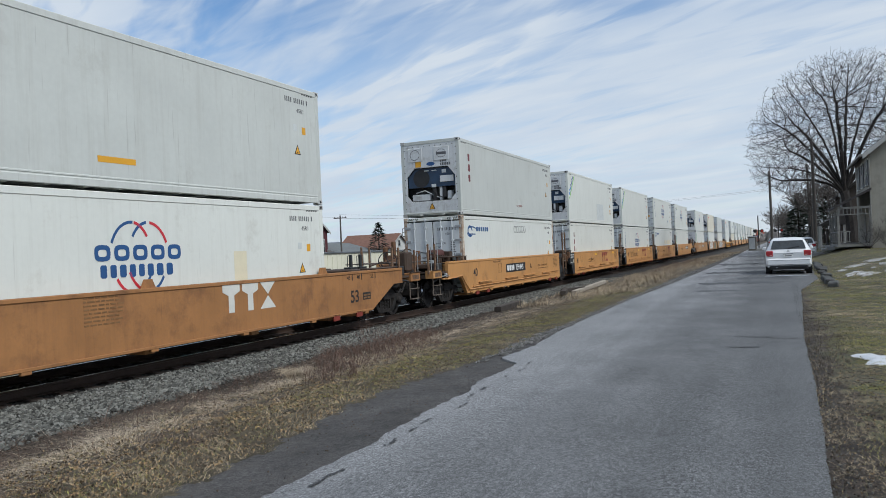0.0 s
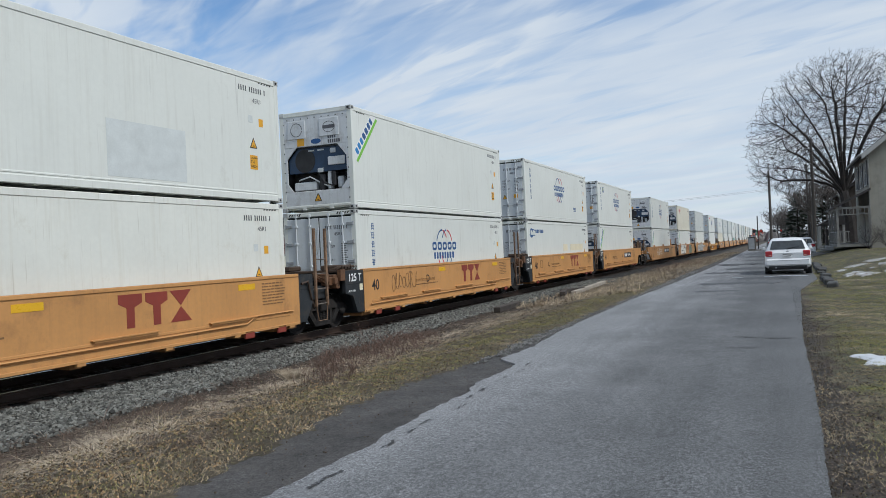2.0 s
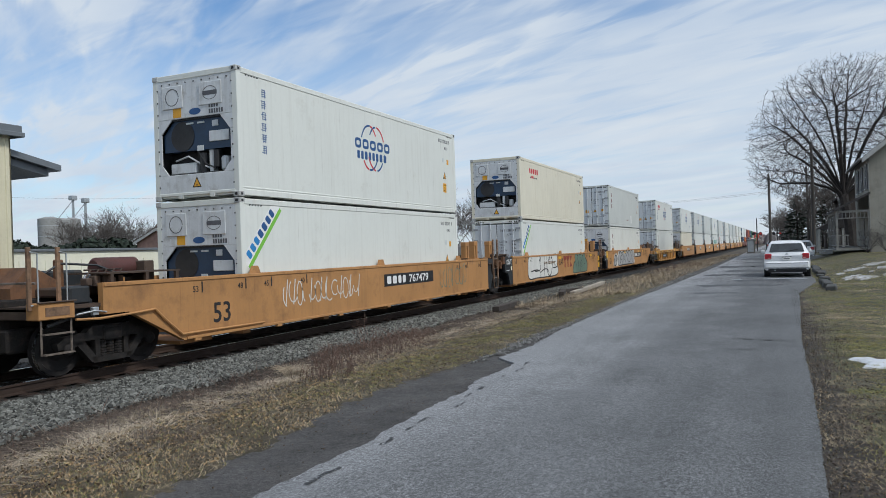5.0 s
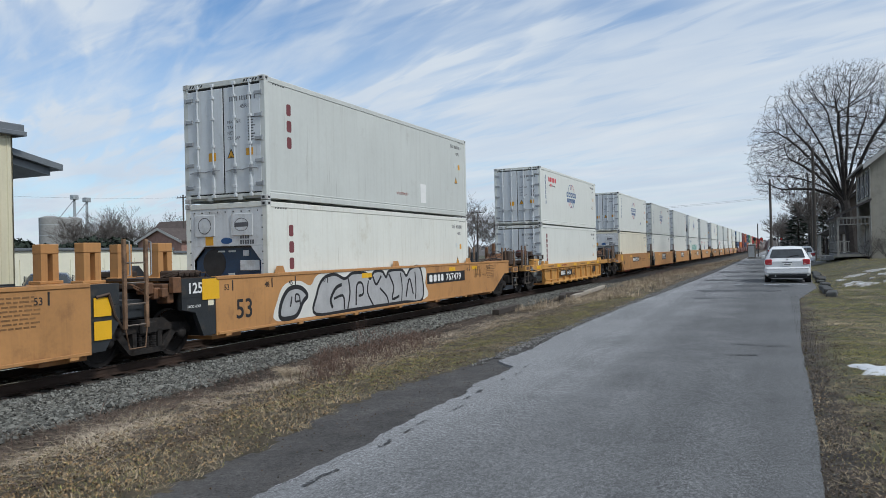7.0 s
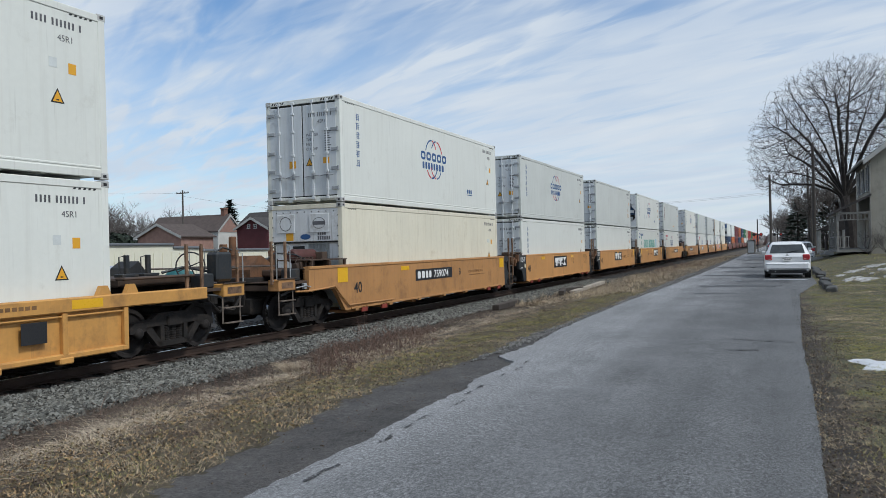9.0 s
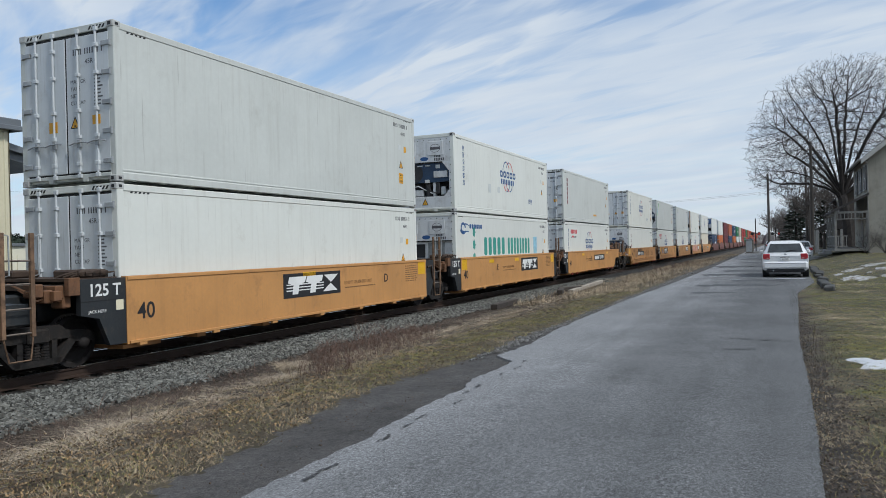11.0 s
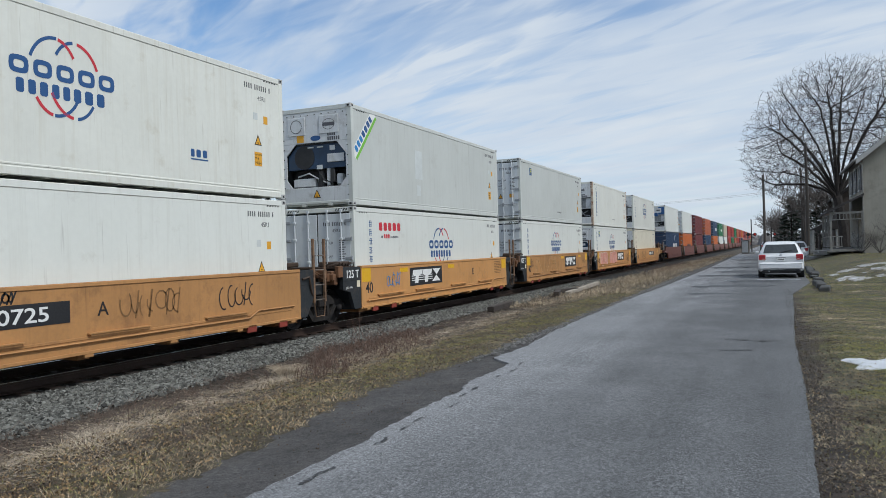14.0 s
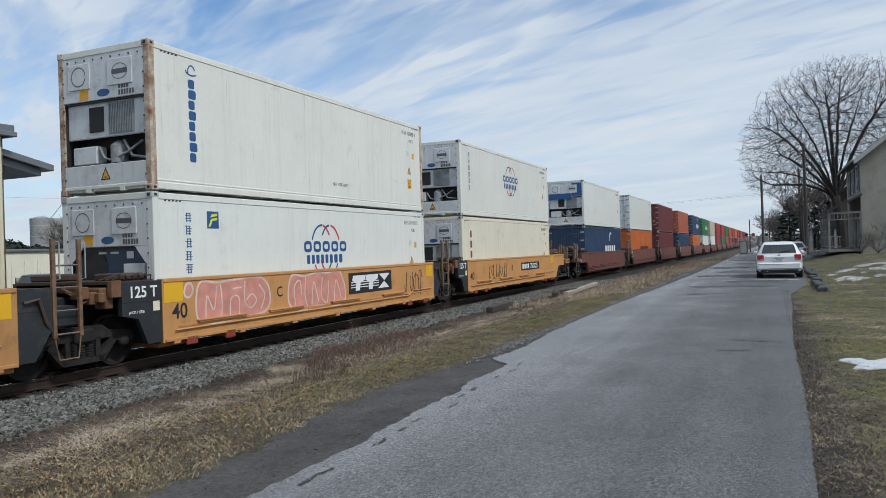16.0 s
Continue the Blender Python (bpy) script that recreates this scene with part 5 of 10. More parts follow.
def container(s, z, tone="white", end="doors", logos=(), label="", rust=False, y_off=0.0, corrugated=None, length=CL):
    """One 40 ft box: body, frame, castings, the end that faces the way of travel, and what is painted on it."""
    rnd = random.Random(int(s * 10 + z * 3))
    paint = corrugated or {"white": M_WHITE, "grey": M_GREY, "cream": M_CREAM, "ivory": M_IVORY, "rusty": M_RUSTY}[tone]
    kind = "shipping_container"
    c = thing(kind, (TRACK_X, s, z), 0, label, "container", "containers on the train")
    MOVING.append((c, s, z))
    if corrugated:
        def body(mb):
            mb.box(-1.18, 1.18, 0.06, length - 0.06, 0.06, CH - 0.03)
            p, n = 0.278, int((length - 0.5) / 0.278)
            for sx in (-1, 1):
                prof = []
                for i in range(n):
                    y = 0.25 + i * p
                    prof += [(y, 1.178), (y + 0.07, 1.178), (y + 0.14, 1.214), (y + 0.21, 1.214)]
                vs = [(sx * x, y, zz) for zz in (0.14, CH - 0.07) for y, x in prof]
                k = len(prof)
                mb.add(vs, [(i, i + 1, k + i + 1, k + i) if sx > 0 else (i + 1, i, k + i, k + i + 1) for i in range(k - 1)])
    else:
        def body(mb):
            # one closed shell, its leading end hollowed for the machinery
            a, z0, z1, q = 1.203, 0.06, CH - 0.03, 1.13
            v = [(x, y, z) for y in (0.06, length - 0.06) for x, z in ((-a, z0), (a, z0), (a, z1), (-a, z1))]
            v += [(x, y, z) for y in (0.06, 0.47) for x, z in ((-q, z0 + 0.06), (q, z0 + 0.06), (q, z1 - 0.06), (-q, z1 - 0.06))]
            f = [(4, 5, 6, 7), (0, 4, 7, 3), (5, 1, 2, 6), (7, 6, 2, 3), (0, 1, 5, 4), (15, 14, 13, 12)]
            for i in range(4):
                j = (i + 1) % 4
                f += [(i, j, 8 + j, 8 + i), (8 + i, 8 + j, 12 + j, 12 + i)]
            mb.add(v, f)
    piece("body", shared(("body", bool(corrugated), length), paint, body), c)
    def frame_(mb):
        for sx in (-1, 1):
            x0, x1 = sorted((sx * 1.16, sx * 1.217))
            mb.box(x0, x1, 0.15, length - 0.15, CH - 0.15, CH - 0.02, 0.012)
            mb.box(x0, x1, 0.15, length - 0.15, 0.03, 0.17, 0.012)
            x0, x1 = sorted((sx * 1.16, sx * 1.212))
            mb.box(x0, x1, 0.15, length - 0.15, 0.19, 0.23, 0.008)
        for y0, y1 in ((0.01, 0.12), (length - 0.12, length - 0.01)):
            mb.box(-1.1, 1.1, y0, y1, CH - 0.14, CH - 0.01, 0.01)
            mb.box(-1.1, 1.1, y0, y1, 0.10, 0.17, 0.01)
            for k in (-0.45, 0.45):
                mb.box(k - 0.07, k + 0.07, y0, y1, 0.03, 0.12, 0.01)
        for i in range(16):
            y = 0.5 + i * (length - 1) / 15
            mb.box(-1.15, 1.15, y - 0.04, y + 0.04, 0.02, 0.07)
    piece("frame", shared(("frame", length), paint, frame_), c)
    post = shared("corner_post", M_POSTRUST if rust else paint, lambda mb: mb.box(-0.075, 0.075, -0.075, 0.075, 0.10, CH - 0.10, 0.012))
    cast = casting_mesh(M_POSTRUST if rust else M_CASTING)
    for sx in (-1, 1):
        for y in (0.092, length - 0.092):
            piece("corner_post", post, c, (sx * 1.141, y, 0))
            for zz in (0, CH - 0.122):
                piece("corner_casting", cast, c, (sx * 1.133, y, zz), (0, 0, 0) if sx > 0 else (0, 0, 180))
    x = 1.2055
    if corrugated:
        door_end(c, paint, rnd)
        x = 1.2165
    elif end == "doors":
        door_end(c, M_DOOR if tone != "cream" else M_CREAM, rnd)
    elif end == "apl":
        reefer_end(c, M_PANEL, "old")
        part("blue_corner", MB().box(0.45, 1.1, 0.0, 0.03, 1.90, 2.72).box(-1.05, 0.4, 0.0, 0.03, 1.72, 2.08), M_BLUE, c)
    else:
        reefer_end(c, M_PANEL, end)
    if not corrugated:
        small_marks(c, x)
    for q in logos:
        put_logo(c, q, x)
    return c


def put_logo(c, q, x):
    k, *a = q if isinstance(q, tuple) else (q,)
    if k == "globe":
        globe_logo(c, 6.07, 1.71, x)
    elif k == "chars":
        char_column(c, 0.86, 2.52, x)
    elif k == "tex":
        block_column(c, 0.84, 2.35, x, 3, 0.28, 0.24, M_MAROONTXT, gap=0.42)
    elif k == "triton":
        block_column(c, 0.82, 2.45, x, 6, 0.215, 0.26, M_MAROONTXT)
    elif k == "dong":
        block_column(c, 1.05, 2.32, x, 8, 0.185, 0.25, M_BLUE)
        on_side(c, "emblem", shared("leaping_mark", M_BLUE, lambda mb: (ring_arc(mb, 0.10, 0.13, 20, 200, 0.03), ring_arc(mb, 0.16, 0.07, 160, 330, 0.03))), 1.18, 2.48, x)
    elif k == "seaco":
        block_row(c, 1.5, 2.22, x, 5, 0.25, 0.25, M_RED)
        on_side(c, "brand_bar", shared("sub_words", M_INK, lambda mb: (letter_blocks(mb, 2, 0.07, 0.06, 0.02, 0.1), letter_blocks(mb, 7, 0.07, 0.06, 0.02, 0.72))), 1.5, 2.0, x)
        block_row(c, 1.80, 1.99, x, 3, 0.13, 0.12, M_RED)
    elif k == "cronos":
        on_side(c, "emblem", shared("horse_mark", M_BLUE, lambda mb: (ring_arc(mb, 0.20, 0.16, 0, 300, 0.09), ring_arc(mb, 0.30, 0.22, 200, 330, 0.05), ring_arc(mb, 0.38, 0.10, 10, 120, 0.05, 0.2, 0.05), mb.box(0.1, 0.55, -0.15, -0.11, -0.002, 0.001))), 0.78, 2.32, x)
        block_row(c, 1.42, 2.30, x, 6, 0.17, 0.21, M_BLUE)
    elif k == "china":
        block_row(c, 2.95, 1.25, x, 5, 0.72, 0.42, M_TEAL, gap=0.09)
        block_row(c, 5.85, 1.25, x, 8, 0.72, 0.34, M_TEAL, gap=0.08)
        for i in range(3):
            on_side(c, "lettering", shared("square_mark", M_TEAL, lambda mb: (letter_blocks(mb, 1, 0.32, 0.32, 0), mb.box(0.14, 0.19, -0.05, 0.36, -0.002, 0.001), mb.box(0.02, 0.3, 0.13, 0.17, -0.002, 0.001))), 1.75, 2.02 - i * 0.50, x)
        on_side(c, "sticker", slab("sticker", mat("pale_blue_sticker", (0.30, 0.55, 0.68), 0.5, var=0.2, scale=4, bump=0), 0, 0.55, 0, 0.8), 9.6, 1.22, x)
    elif k == "banner":
        diagonal_banner(c, 0.28, 1.30, x)
    elif k == "flag":
        on_side(c, "sticker", slab("flag_blue", M_BLUE, 0, 0.36, 0, 0.36), 1.52, 2.20, x, "blue square sticker")
        on_side(c, "sticker_mark", shared("flag_mark", mat("lime", (0.62, 0.68, 0.06), 0.5, bump=0), lambda mb: (mb.prism([(0.04, 0.04), (0.10, 0.04), (0.16, 0.16), (0.31, 0.18), (0.31, 0.23), (0.12, 0.2)], "z", 0.001, 0.003), mb.prism([(0.1, 0.23), (0.31, 0.27), (0.31, 0.32), (0.14, 0.3)], "z", 0.001, 0.003))), 1.52, 2.20, x, "yellow sweep")
    elif k == "nofork":
        on_side(c, "notice", text_mesh("NO FORKLIFT", 0.13, M_TTXRED if not a else M_INK), 6.5, 0.52, x)
    elif k == "orange_tag":
        on_side(c, "notice", slab("orange_tag", M_WARN, 0, 0.85, 0, 0.11), a[0], 0.48, x, "small orange notice")
    elif k == "patch":
        u, v, w, h = a
        on_side(c, "patch", slab("patch", M_GREYPATCH, 0, w, 0, h), u, v, x, "grey painted-over patch")
    elif k == "tape":
        u, v, w, h = a
        on_side(c, "patch", slab("tape", M_TAPE, 0, w, 0, h), u, v, x, "yellowed repair patch")
    elif k == "high":
        on_side(c, "placard", slab("high", M_WARN, 0, 0.26, 0, 0.32), 11.06, 0.72, x, "yellow height placard")
        for i, w in enumerate(("CAUTION", "9'-6", "HIGH")):
            on_side(c, "notice", text_mesh(w, 0.055 if i == 0 else 0.09, M_BLACK), 11.08, 0.96 - i * 0.10, x + 0.002)
    elif k == "plate":
        on_side(c, "sticker", slab("white_sq", M_WHITETXT, 0, 0.42, 0, 0.62), 8.2, 0.35, x)
    elif k == "badge":
        on_side(c, "badge", shared("badge", M_BLUE, lambda mb: (letter_blocks(mb, 3, 0.16, 0.15, 0.03), mb.box(0, 0.5, -0.06, -0.03, -0.002, 0.001))), 9.0, 0.72, x, "small blue badge")
    elif k == "marks":       # white marks on coloured boxes
        block_row(c, 6.2, 1.0, x, 5, 0.62, 0.62, M_WHITETXT, gap=0.12)
        on_side(c, "emblem", shared("swoosh", M_WHITETXT, lambda mb: ring_arc(mb, 0.5, 0.5, 60, 190, 0.16)), 8.2, 2.0, x)
    elif k == "darkmarks":
        block_row(c, 5.0, 1.0, x, 9, 0.5, 0.46, M_BLACK, gap=0.08)
    elif k == "scribble":
        on_side(c, "scrawl", shared("scrawl", M_INK, lambda mb: [ring_arc(mb, 0.15, 0.14, 20 * i, 300 + 20 * i, 0.035, i * 0.34) for i in range(5)]), 6.1, 2.42, x, "black hand-drawn scrawl")


# ---- running gear ----
WR = 0.457


def wheelset_mesh():
    def f(mb):
        for s in (-1, 1):
            g = s * 0.7175
            mb.lathe([(g - s * 0.035, 0.16), (g - s * 0.035, WR + 0.025), (g + s * 0.0, WR + 0.02), (g + s * 0.03, WR), (g + s * 0.10, WR - 0.006), (g + s * 0.10, WR - 0.075), (g + s * 0.06, WR - 0.10), (g + s * 0.045, 0.2), (g + s * 0.10, 0.13), (g + s * 0.10, 0.05)], "x", 28)
            for k in range(3):      # cast marks and bolts on the hub
                a = k * 2.094
                mb.box(g + s * 0.09 - 0.012, g + s * 0.09 + 0.012, 0.09 * math.cos(a) - 0.02, 0.09 * math.cos(a) + 0.02, 0.09 * math.sin(a) - 0.02, 0.09 * math.sin(a) + 0.02)
        mb.cur = 1
        for s in (-1, 1):
            g = s * 0.7175
            mb.lathe([(g + s * 0.031, WR + 0.0005), (g + s * 0.095, WR - 0.003)], "x", 28, caps=False)
        mb.cur = 0
        mb.lathe([(-1.02, 0.07), (-0.7, 0.085), (0.7, 0.085), (1.02, 0.07)], "x", 14)
    return shared("wheelset", [M_WHEEL, M_BRIGHT], f, True)


def truck(par, y):
    """A two-axle freight truck: cast side frames with springs, a bolster, two wheelsets."""
    z0 = RAIL_Z + WR
    def frame_(mb, s):
        for s in (s,):
            a, b = sorted((s * 0.93, s * 1.07))
            outline = [(-1.12, 0.10), (-0.98, 0.20), (-0.55, 0.22), (-0.40, 0.34), (0.40, 0.34), (0.55, 0.22), (0.98, 0.20), (1.12, 0.10), (1.10, -0.02), (0.76, -0.02), (0.70, 0.06), (0.46, -0.22), (0.38, -0.28), (-0.38, -0.28), (-0.46, -0.22), (-0.70, 0.06), (-0.76, -0.02), (-1.10, -0.02)]
            top = [(-1.12, 0.10), (-0.98, 0.20), (-0.55, 0.24), (-0.42, 0.34), (0.42, 0.34), (0.55, 0.24), (0.98, 0.20), (1.12, 0.10), (1.10, 0.0), (0.76, 0.02), (0.58, 0.10), (-0.58, 0.10), (-0.76, 0.02), (-1.10, 0.0)]
            mb.prism(top, "x", a, b)
            for k in (-1, 1):
                leg = [(k * 0.76, 0.08), (k * 0.60, 0.12), (k * 0.34, -0.20), (k * 0.30, -0.28), (k * 0.44, -0.28)]
                mb.prism(leg, "x", a, b)
                mb.prism([(k * 0.36, 0.12), (k * 0.26, 0.12), (k * 0.26, -0.22), (k * 0.36, -0.22)], "x", a, b)
            mb.prism([(-0.44, -0.20), (0.44, -0.20), (0.40, -0.30), (-0.40, -0.30)], "x", a, b)
    for s in (-1, 1):
        piece("side_frame", shared(("truck_frame", s), M_TRUCK, lambda mb: frame_(mb, s)), par, (0, y, z0), label="grimy cast steel truck side frame")
    def coil(mb):
        prof = [(-0.20, 0.05)]
        for i in range(6):
            prof += [(-0.19 + i * 0.046, 0.078), (-0.165 + i * 0.046, 0.078), (-0.160 + i * 0.046, 0.052), (-0.148 + i * 0.046, 0.052)]
        mb.lathe(prof + [(0.10, 0.05)], "z", 10)
    for k in (-0.17, 0.0, 0.17):
        piece("spring", shared("truck_spring", M_TRUCK, coil), par, (1.0, y + k, z0))
    def bolster(mb):
        mb.box(-1.12, 1.12, -0.20, 0.20, 0.06, 0.30, 0.03)
        mb.lathe([(0.28, 0.22), (0.42, 0.22)], "z", 14)
        for s in (-1, 1):
            mb.box(s * 0.72 - 0.05, s * 0.72 + 0.05, -1.0, 1.0, -0.12, -0.06)
    piece("bolster", shared("truck_bolster", M_TRUCK, bolster), par, (0, y, z0))
    cap = shared("bearing_cap", M_WHEEL, lambda mb: mb.lathe([(0.0, 0.11), (0.06, 0.11), (0.10, 0.085), (0.12, 0.04)], "x", 14), True)
    shoe = shared("bearing_adapter", M_TRUCK, lambda mb: mb.box(0, 0.10, -0.13, 0.13, 0.02, 0.14, 0.02))
    for k in (-0.89, 0.89):
        w = piece("wheelset", wheelset_mesh(), par, (0, y + k, z0), label="dark steel wheelset with bright worn treads")
        WHEELS.append((w, y + k, z0, s_of(par)))
        piece("bearing_cap", cap, par, (1.0, y + k, z0))
        piece("bearing_adapter", shoe, par, (0.94, y + k, z0))


UNIT_S = {}


def s_of(ob):
    return UNIT_S[ob.name]


def side_ladder(par, x, y, top):
    """Two tall rusty rails with worn rungs and a stirrup at the foot."""
    rail = shared(("ladder_rail", top), M_POSTTAN, lambda mb: mb.box(-0.03, 0.03, -0.035, 0.035, 0.34, top, 0.006))
    rung = shared("ladder_rung", M_WORN, lambda mb: mb.tube([(0, -0.25, 0), (0, 0.25, 0)], 0.016, 5))
    foot = shared("stirrup", M_POSTTAN, lambda mb: mb.tube([(0, -0.25, 0.36), (0, -0.16, -0.02), (0, 0.20, -0.02), (0, 0.25, 0.36)], 0.018, 5))
    grab = shared("ladder_grab", M_STEEL, lambda mb: mb.tube([(0, 0, 0), (0.02, 0.10, 0.02), (0.02, 0.10, 0.62), (0, 0, 0.65)], 0.014, 5))
    l = piece("ladder", rail, par, (x, y - 0.25, 0))
    piece("ladder_rail", rail, l, (0, 0.5, 0))
    piece("stirrup", foot, l, (0, 0.25, 0))
    for z in (0.40, 0.78, 1.16, 1.52):
        piece("rung", rung, l, (0, 0.25, z))
    for k in (0, 0.5):
        piece("grab_iron", grab, l, (0.01, k, top - 0.67))


def hand_brake(par, y, x=0.5, z=1.70):
    def f(mb):
        for k in range(20):
            a, b = k * math.pi / 10, (k + 1) * math.pi / 10
            mb.tube([(0.29 * math.cos(a), 0, 0.29 * math.sin(a)), (0.29 * math.cos(b), 0, 0.29 * math.sin(b))], 0.016, 5, caps=False)
        for k in range(4):
            a = k * math.pi / 2 + 0.4
            mb.tube([(0, 0, 0), (0.29 * math.cos(a), 0, 0.29 * math.sin(a))], 0.013, 5, caps=False)
    piece("brake_wheel", shared("brake_wheel", M_DARK, f), par, (x, y, z), (0, 0, 35), "spoked hand brake wheel")


def end_gear(par, y, d, paint, rust=False):
    """The outer end of a car: sloping end sill, platform, steps, stanchions, pipes and coupler. d is -1 at the leading end."""
    span = lambda p, q: sorted((y + d * p, y + d * q))
    # far-side plate and draft box are added to darken the see-through gap like shade
    part("centre_sill", MB().box(-0.42, 0.42, *span(0, 3.1), 0.30, 0.98, 0.03).box(-1.22, 1.22, *span(0.95, 1.95), 0.58, 0.80, 0.02).box(-1.25, -1.18, *span(0, 3.0), 0.15, 0.80)
         .box(-0.60, 0.60, *span(2.2, 3.08), 0.10, 0.50, 0.04), M_TRUCK, par, "dark centre sill and bolster beams")
    part("platform", MB().box(-1.36, 1.36, *span(1.85, 3.1), 0.80, 0.86).box(-1.36, 1.36, *span(2.97, 3.10), 0.66, 0.86, 0.02), M_BROWN, par)
    for sx in (-1, 1):
        bx = part("step_box", MB().box(*sorted((sx * 1.12, sx * 1.43)), *span(2.47, 3.13), 0.66, 0.93, 0.015), paint, par)
        if sx > 0:
            part("step_plate", MB().box(1.431, 1.437, *span(2.58, 3.02), 0.72, 0.86), M_POSTTAN, bx)
            part("step_lip", MB().box(1.40, 1.46, *span(2.45, 3.15), 0.93, 0.955, 0.006), M_BROWN, bx)
    ya, yb = sorted((y + d * 0.2, y + d * 2.4))
    part("bulkhead_plate", MB().box(-0.95, 0.95, ya, yb, 0.98, 1.14, 0.03), M_BROWN, par)
    for sx in (-1, 1):
        part("deck_edge", MB().box(*sorted((sx * 1.05, sx * 1.30)), *span(0, 1.8), 1.12, 1.17, 0.02), M_BROWN, par)
    part("valve_box", MB().box(0.95, 1.25, *span(2.0, 2.4), 0.86, 1.16, 0.03).tube([(1.1, y + d * 1.8, 0.78), (1.35, y + d * 2.3, 0.70), (1.3, y + d * 2.9, 0.55)], 0.03, 6), M_CHARCOAL, par)
    post = shared("end_post", M_POSTTAN, lambda mb: mb.box(-0.026, 0.026, -0.034, 0.034, 0, 1.0, 0.006))
    grab = shared("end_grab", M_STEEL, lambda mb: mb.tube([(0, 0, 0), (0.02, 0.12, 0.02), (0.02, 0.12, 0.82), (0, 0, 0.85)], 0.014, 5))
    gear = MB()
    if d > 0:
        stub = shared("deck_post", M_CHARCOAL, lambda mb: mb.box(-0.04, 0.04, -0.05, 0.05, 0, 0.44, 0.01).tube([(0, -0.07, 0.42), (0, -0.19, 0.40), (0, -0.19, 0.08)], 0.014, 5).box(-0.12, 0.12, -0.22, 0.2, 0, 0.06, 0.01))
        for yy in (1.27, 1.83):
            piece("deck_post", stub, par, (0.0, y + d * yy, 1.14))
        for sx in (1,):
            for yy, zz in ((1.6, 0.74), (2.02, 0.74), (3.12, 0.64)):
                piece("stanchion", post, par, (sx * 1.25, y + d * yy, zz))
            piece("grab_iron", grab, par, (sx * 1.28, y + d * 3.12, 0.74))
        gear.box(0.95, 1.28, *span(2.47, 2.95), 0.98, 1.60, 0.05)
        gear.tube([(1.1, y + d * 2.6, 1.6), (1.12, y + d * 2.8, 1.70), (1.2, y + d * 3.0, 1.64)], 0.02, 5)
        gear.tube([(0.3, y + d * 1.9, 1.2), (0.5, y + d * 2.3, 1.3), (0.9, y + d * 2.6, 1.2)], 0.03, 6)
        hand_brake(par, y + d * 2.25, 0.75, 1.32)
    else:
        for sx in (-1, 1):
            for yy in (2.64, 3.17):
                piece("stanchion", post, par, (sx * 1.27, y + d * yy, 0.82))
                piece("grab_iron", grab, par, (sx * 1.30, y + d * yy, 0.90))
        ya, yb = y + d * 3.0, y + d * 1.9
        part("slope_hood", MB().prism([(ya + 0.15, 0.98), (ya + 0.15, 1.16), (ya + 0.48, 1.50), (ya + 0.60, 1.50), (yb, 1.22), (yb, 0.98)], "x", -0.62, 0.40), M_HOOD, par, "rusted orange sloping hood")
        for x0_, ys_, z0_, z1_ in ((-0.35, (2.55, 2.72), 1.5, 1.98), (-0.75, (2.4, 2.6), 1.0, 1.80), (0.2, (1.75, 1.9), 1.1, 1.62)):
            part("hood_bracket", MB().box(x0_, x0_ + 0.12, *span(*ys_), z0_, z1_, 0.02), M_HOOD, par)
        gear.box(-0.9, -0.2, *span(0.9, 1.6), 1.1, 1.42, 0.04).box(0.9, 1.2, *span(1.9, 2.4), 0.60, 0.95, 0.04)
        gear.tube([(0.3, y + d * 2.5, 1.2), (0.4, y + d * 1.9, 1.55), (0.6, y + d * 1.3, 1.5), (0.8, y + d * 0.9, 1.3)], 0.022, 5)
        vb = MB()
        for i in range(5):
            yy = y + d * (1.9 - 0.17 * i)
            vb.box(0.95, 1.12, yy - 0.06, yy + 0.06, 1.15, 1.28 + 0.04 * (i % 3), 0.015)
            vb.tube([(1.03, yy, 1.3), (1.03, yy + 0.1, 1.42), (0.8, yy + 0.15, 1.42)], 0.014, 5)
        part("valve_bank", vb, M_BROWN, par, "rusty brake valves and pipes", smooth=True)
        part("air_tank", MB().lathe([(-0.5, 0.02), (-0.5, 0.14), (-0.44, 0.19), (0.44, 0.19), (0.5, 0.14), (0.5, 0.02)], "y", 16, (0.45, y + d * 0.75, 1.45)), mat("maroon_reservoir", (0.085, 0.030, 0.026), 0.65, var=0.2, scale=3, fine=30, bump=0.2, dirt=(0.05, 0.03, 0.02), amount=0.4), par, "dull maroon air reservoir", smooth=True)
        part("tank_bracket", MB().box(0.3, 0.85, *span(0.15, 0.4), 1.14, 1.56, 0.02), M_BROWN, par)
        cb = part("side_box", MB().box(1.15, 1.41, *span(0.95, 1.78), 0.70, 1.18, 0.02), paint, par)
        part("vent", MB().box(1.412, 1.416, *span(1.5, 1.74), 0.82, 0.84).box(1.412, 1.416, *span(1.5, 1.74), 0.90, 0.92).box(1.412, 1.416, *span(1.5, 1.74), 0.98, 1.0).box(1.412, 1.416, *span(1.5, 1.74), 1.06, 1.08), M_CHARCOAL, cb)
        part("notice", MB().box(1.411, 1.414, *span(1.0, 1.12), 0.90, 1.08), M_TAPE, cb)
        hp = MB().tube([(1.42, y + d * 2.45, 0.62), (1.45, y + d * 2.0, 0.60), (1.45, y + d * 1.2, 0.63), (1.46, y + d * 0.78, 0.66), (1.46, y + d * 0.50, 0.42), (1.46, y + d * 0.10, 0.12), (1.46, y - d * 2.4, 0.10)], 0.024, 6)
        part("air_pipe", hp, paint, par, smooth=True)
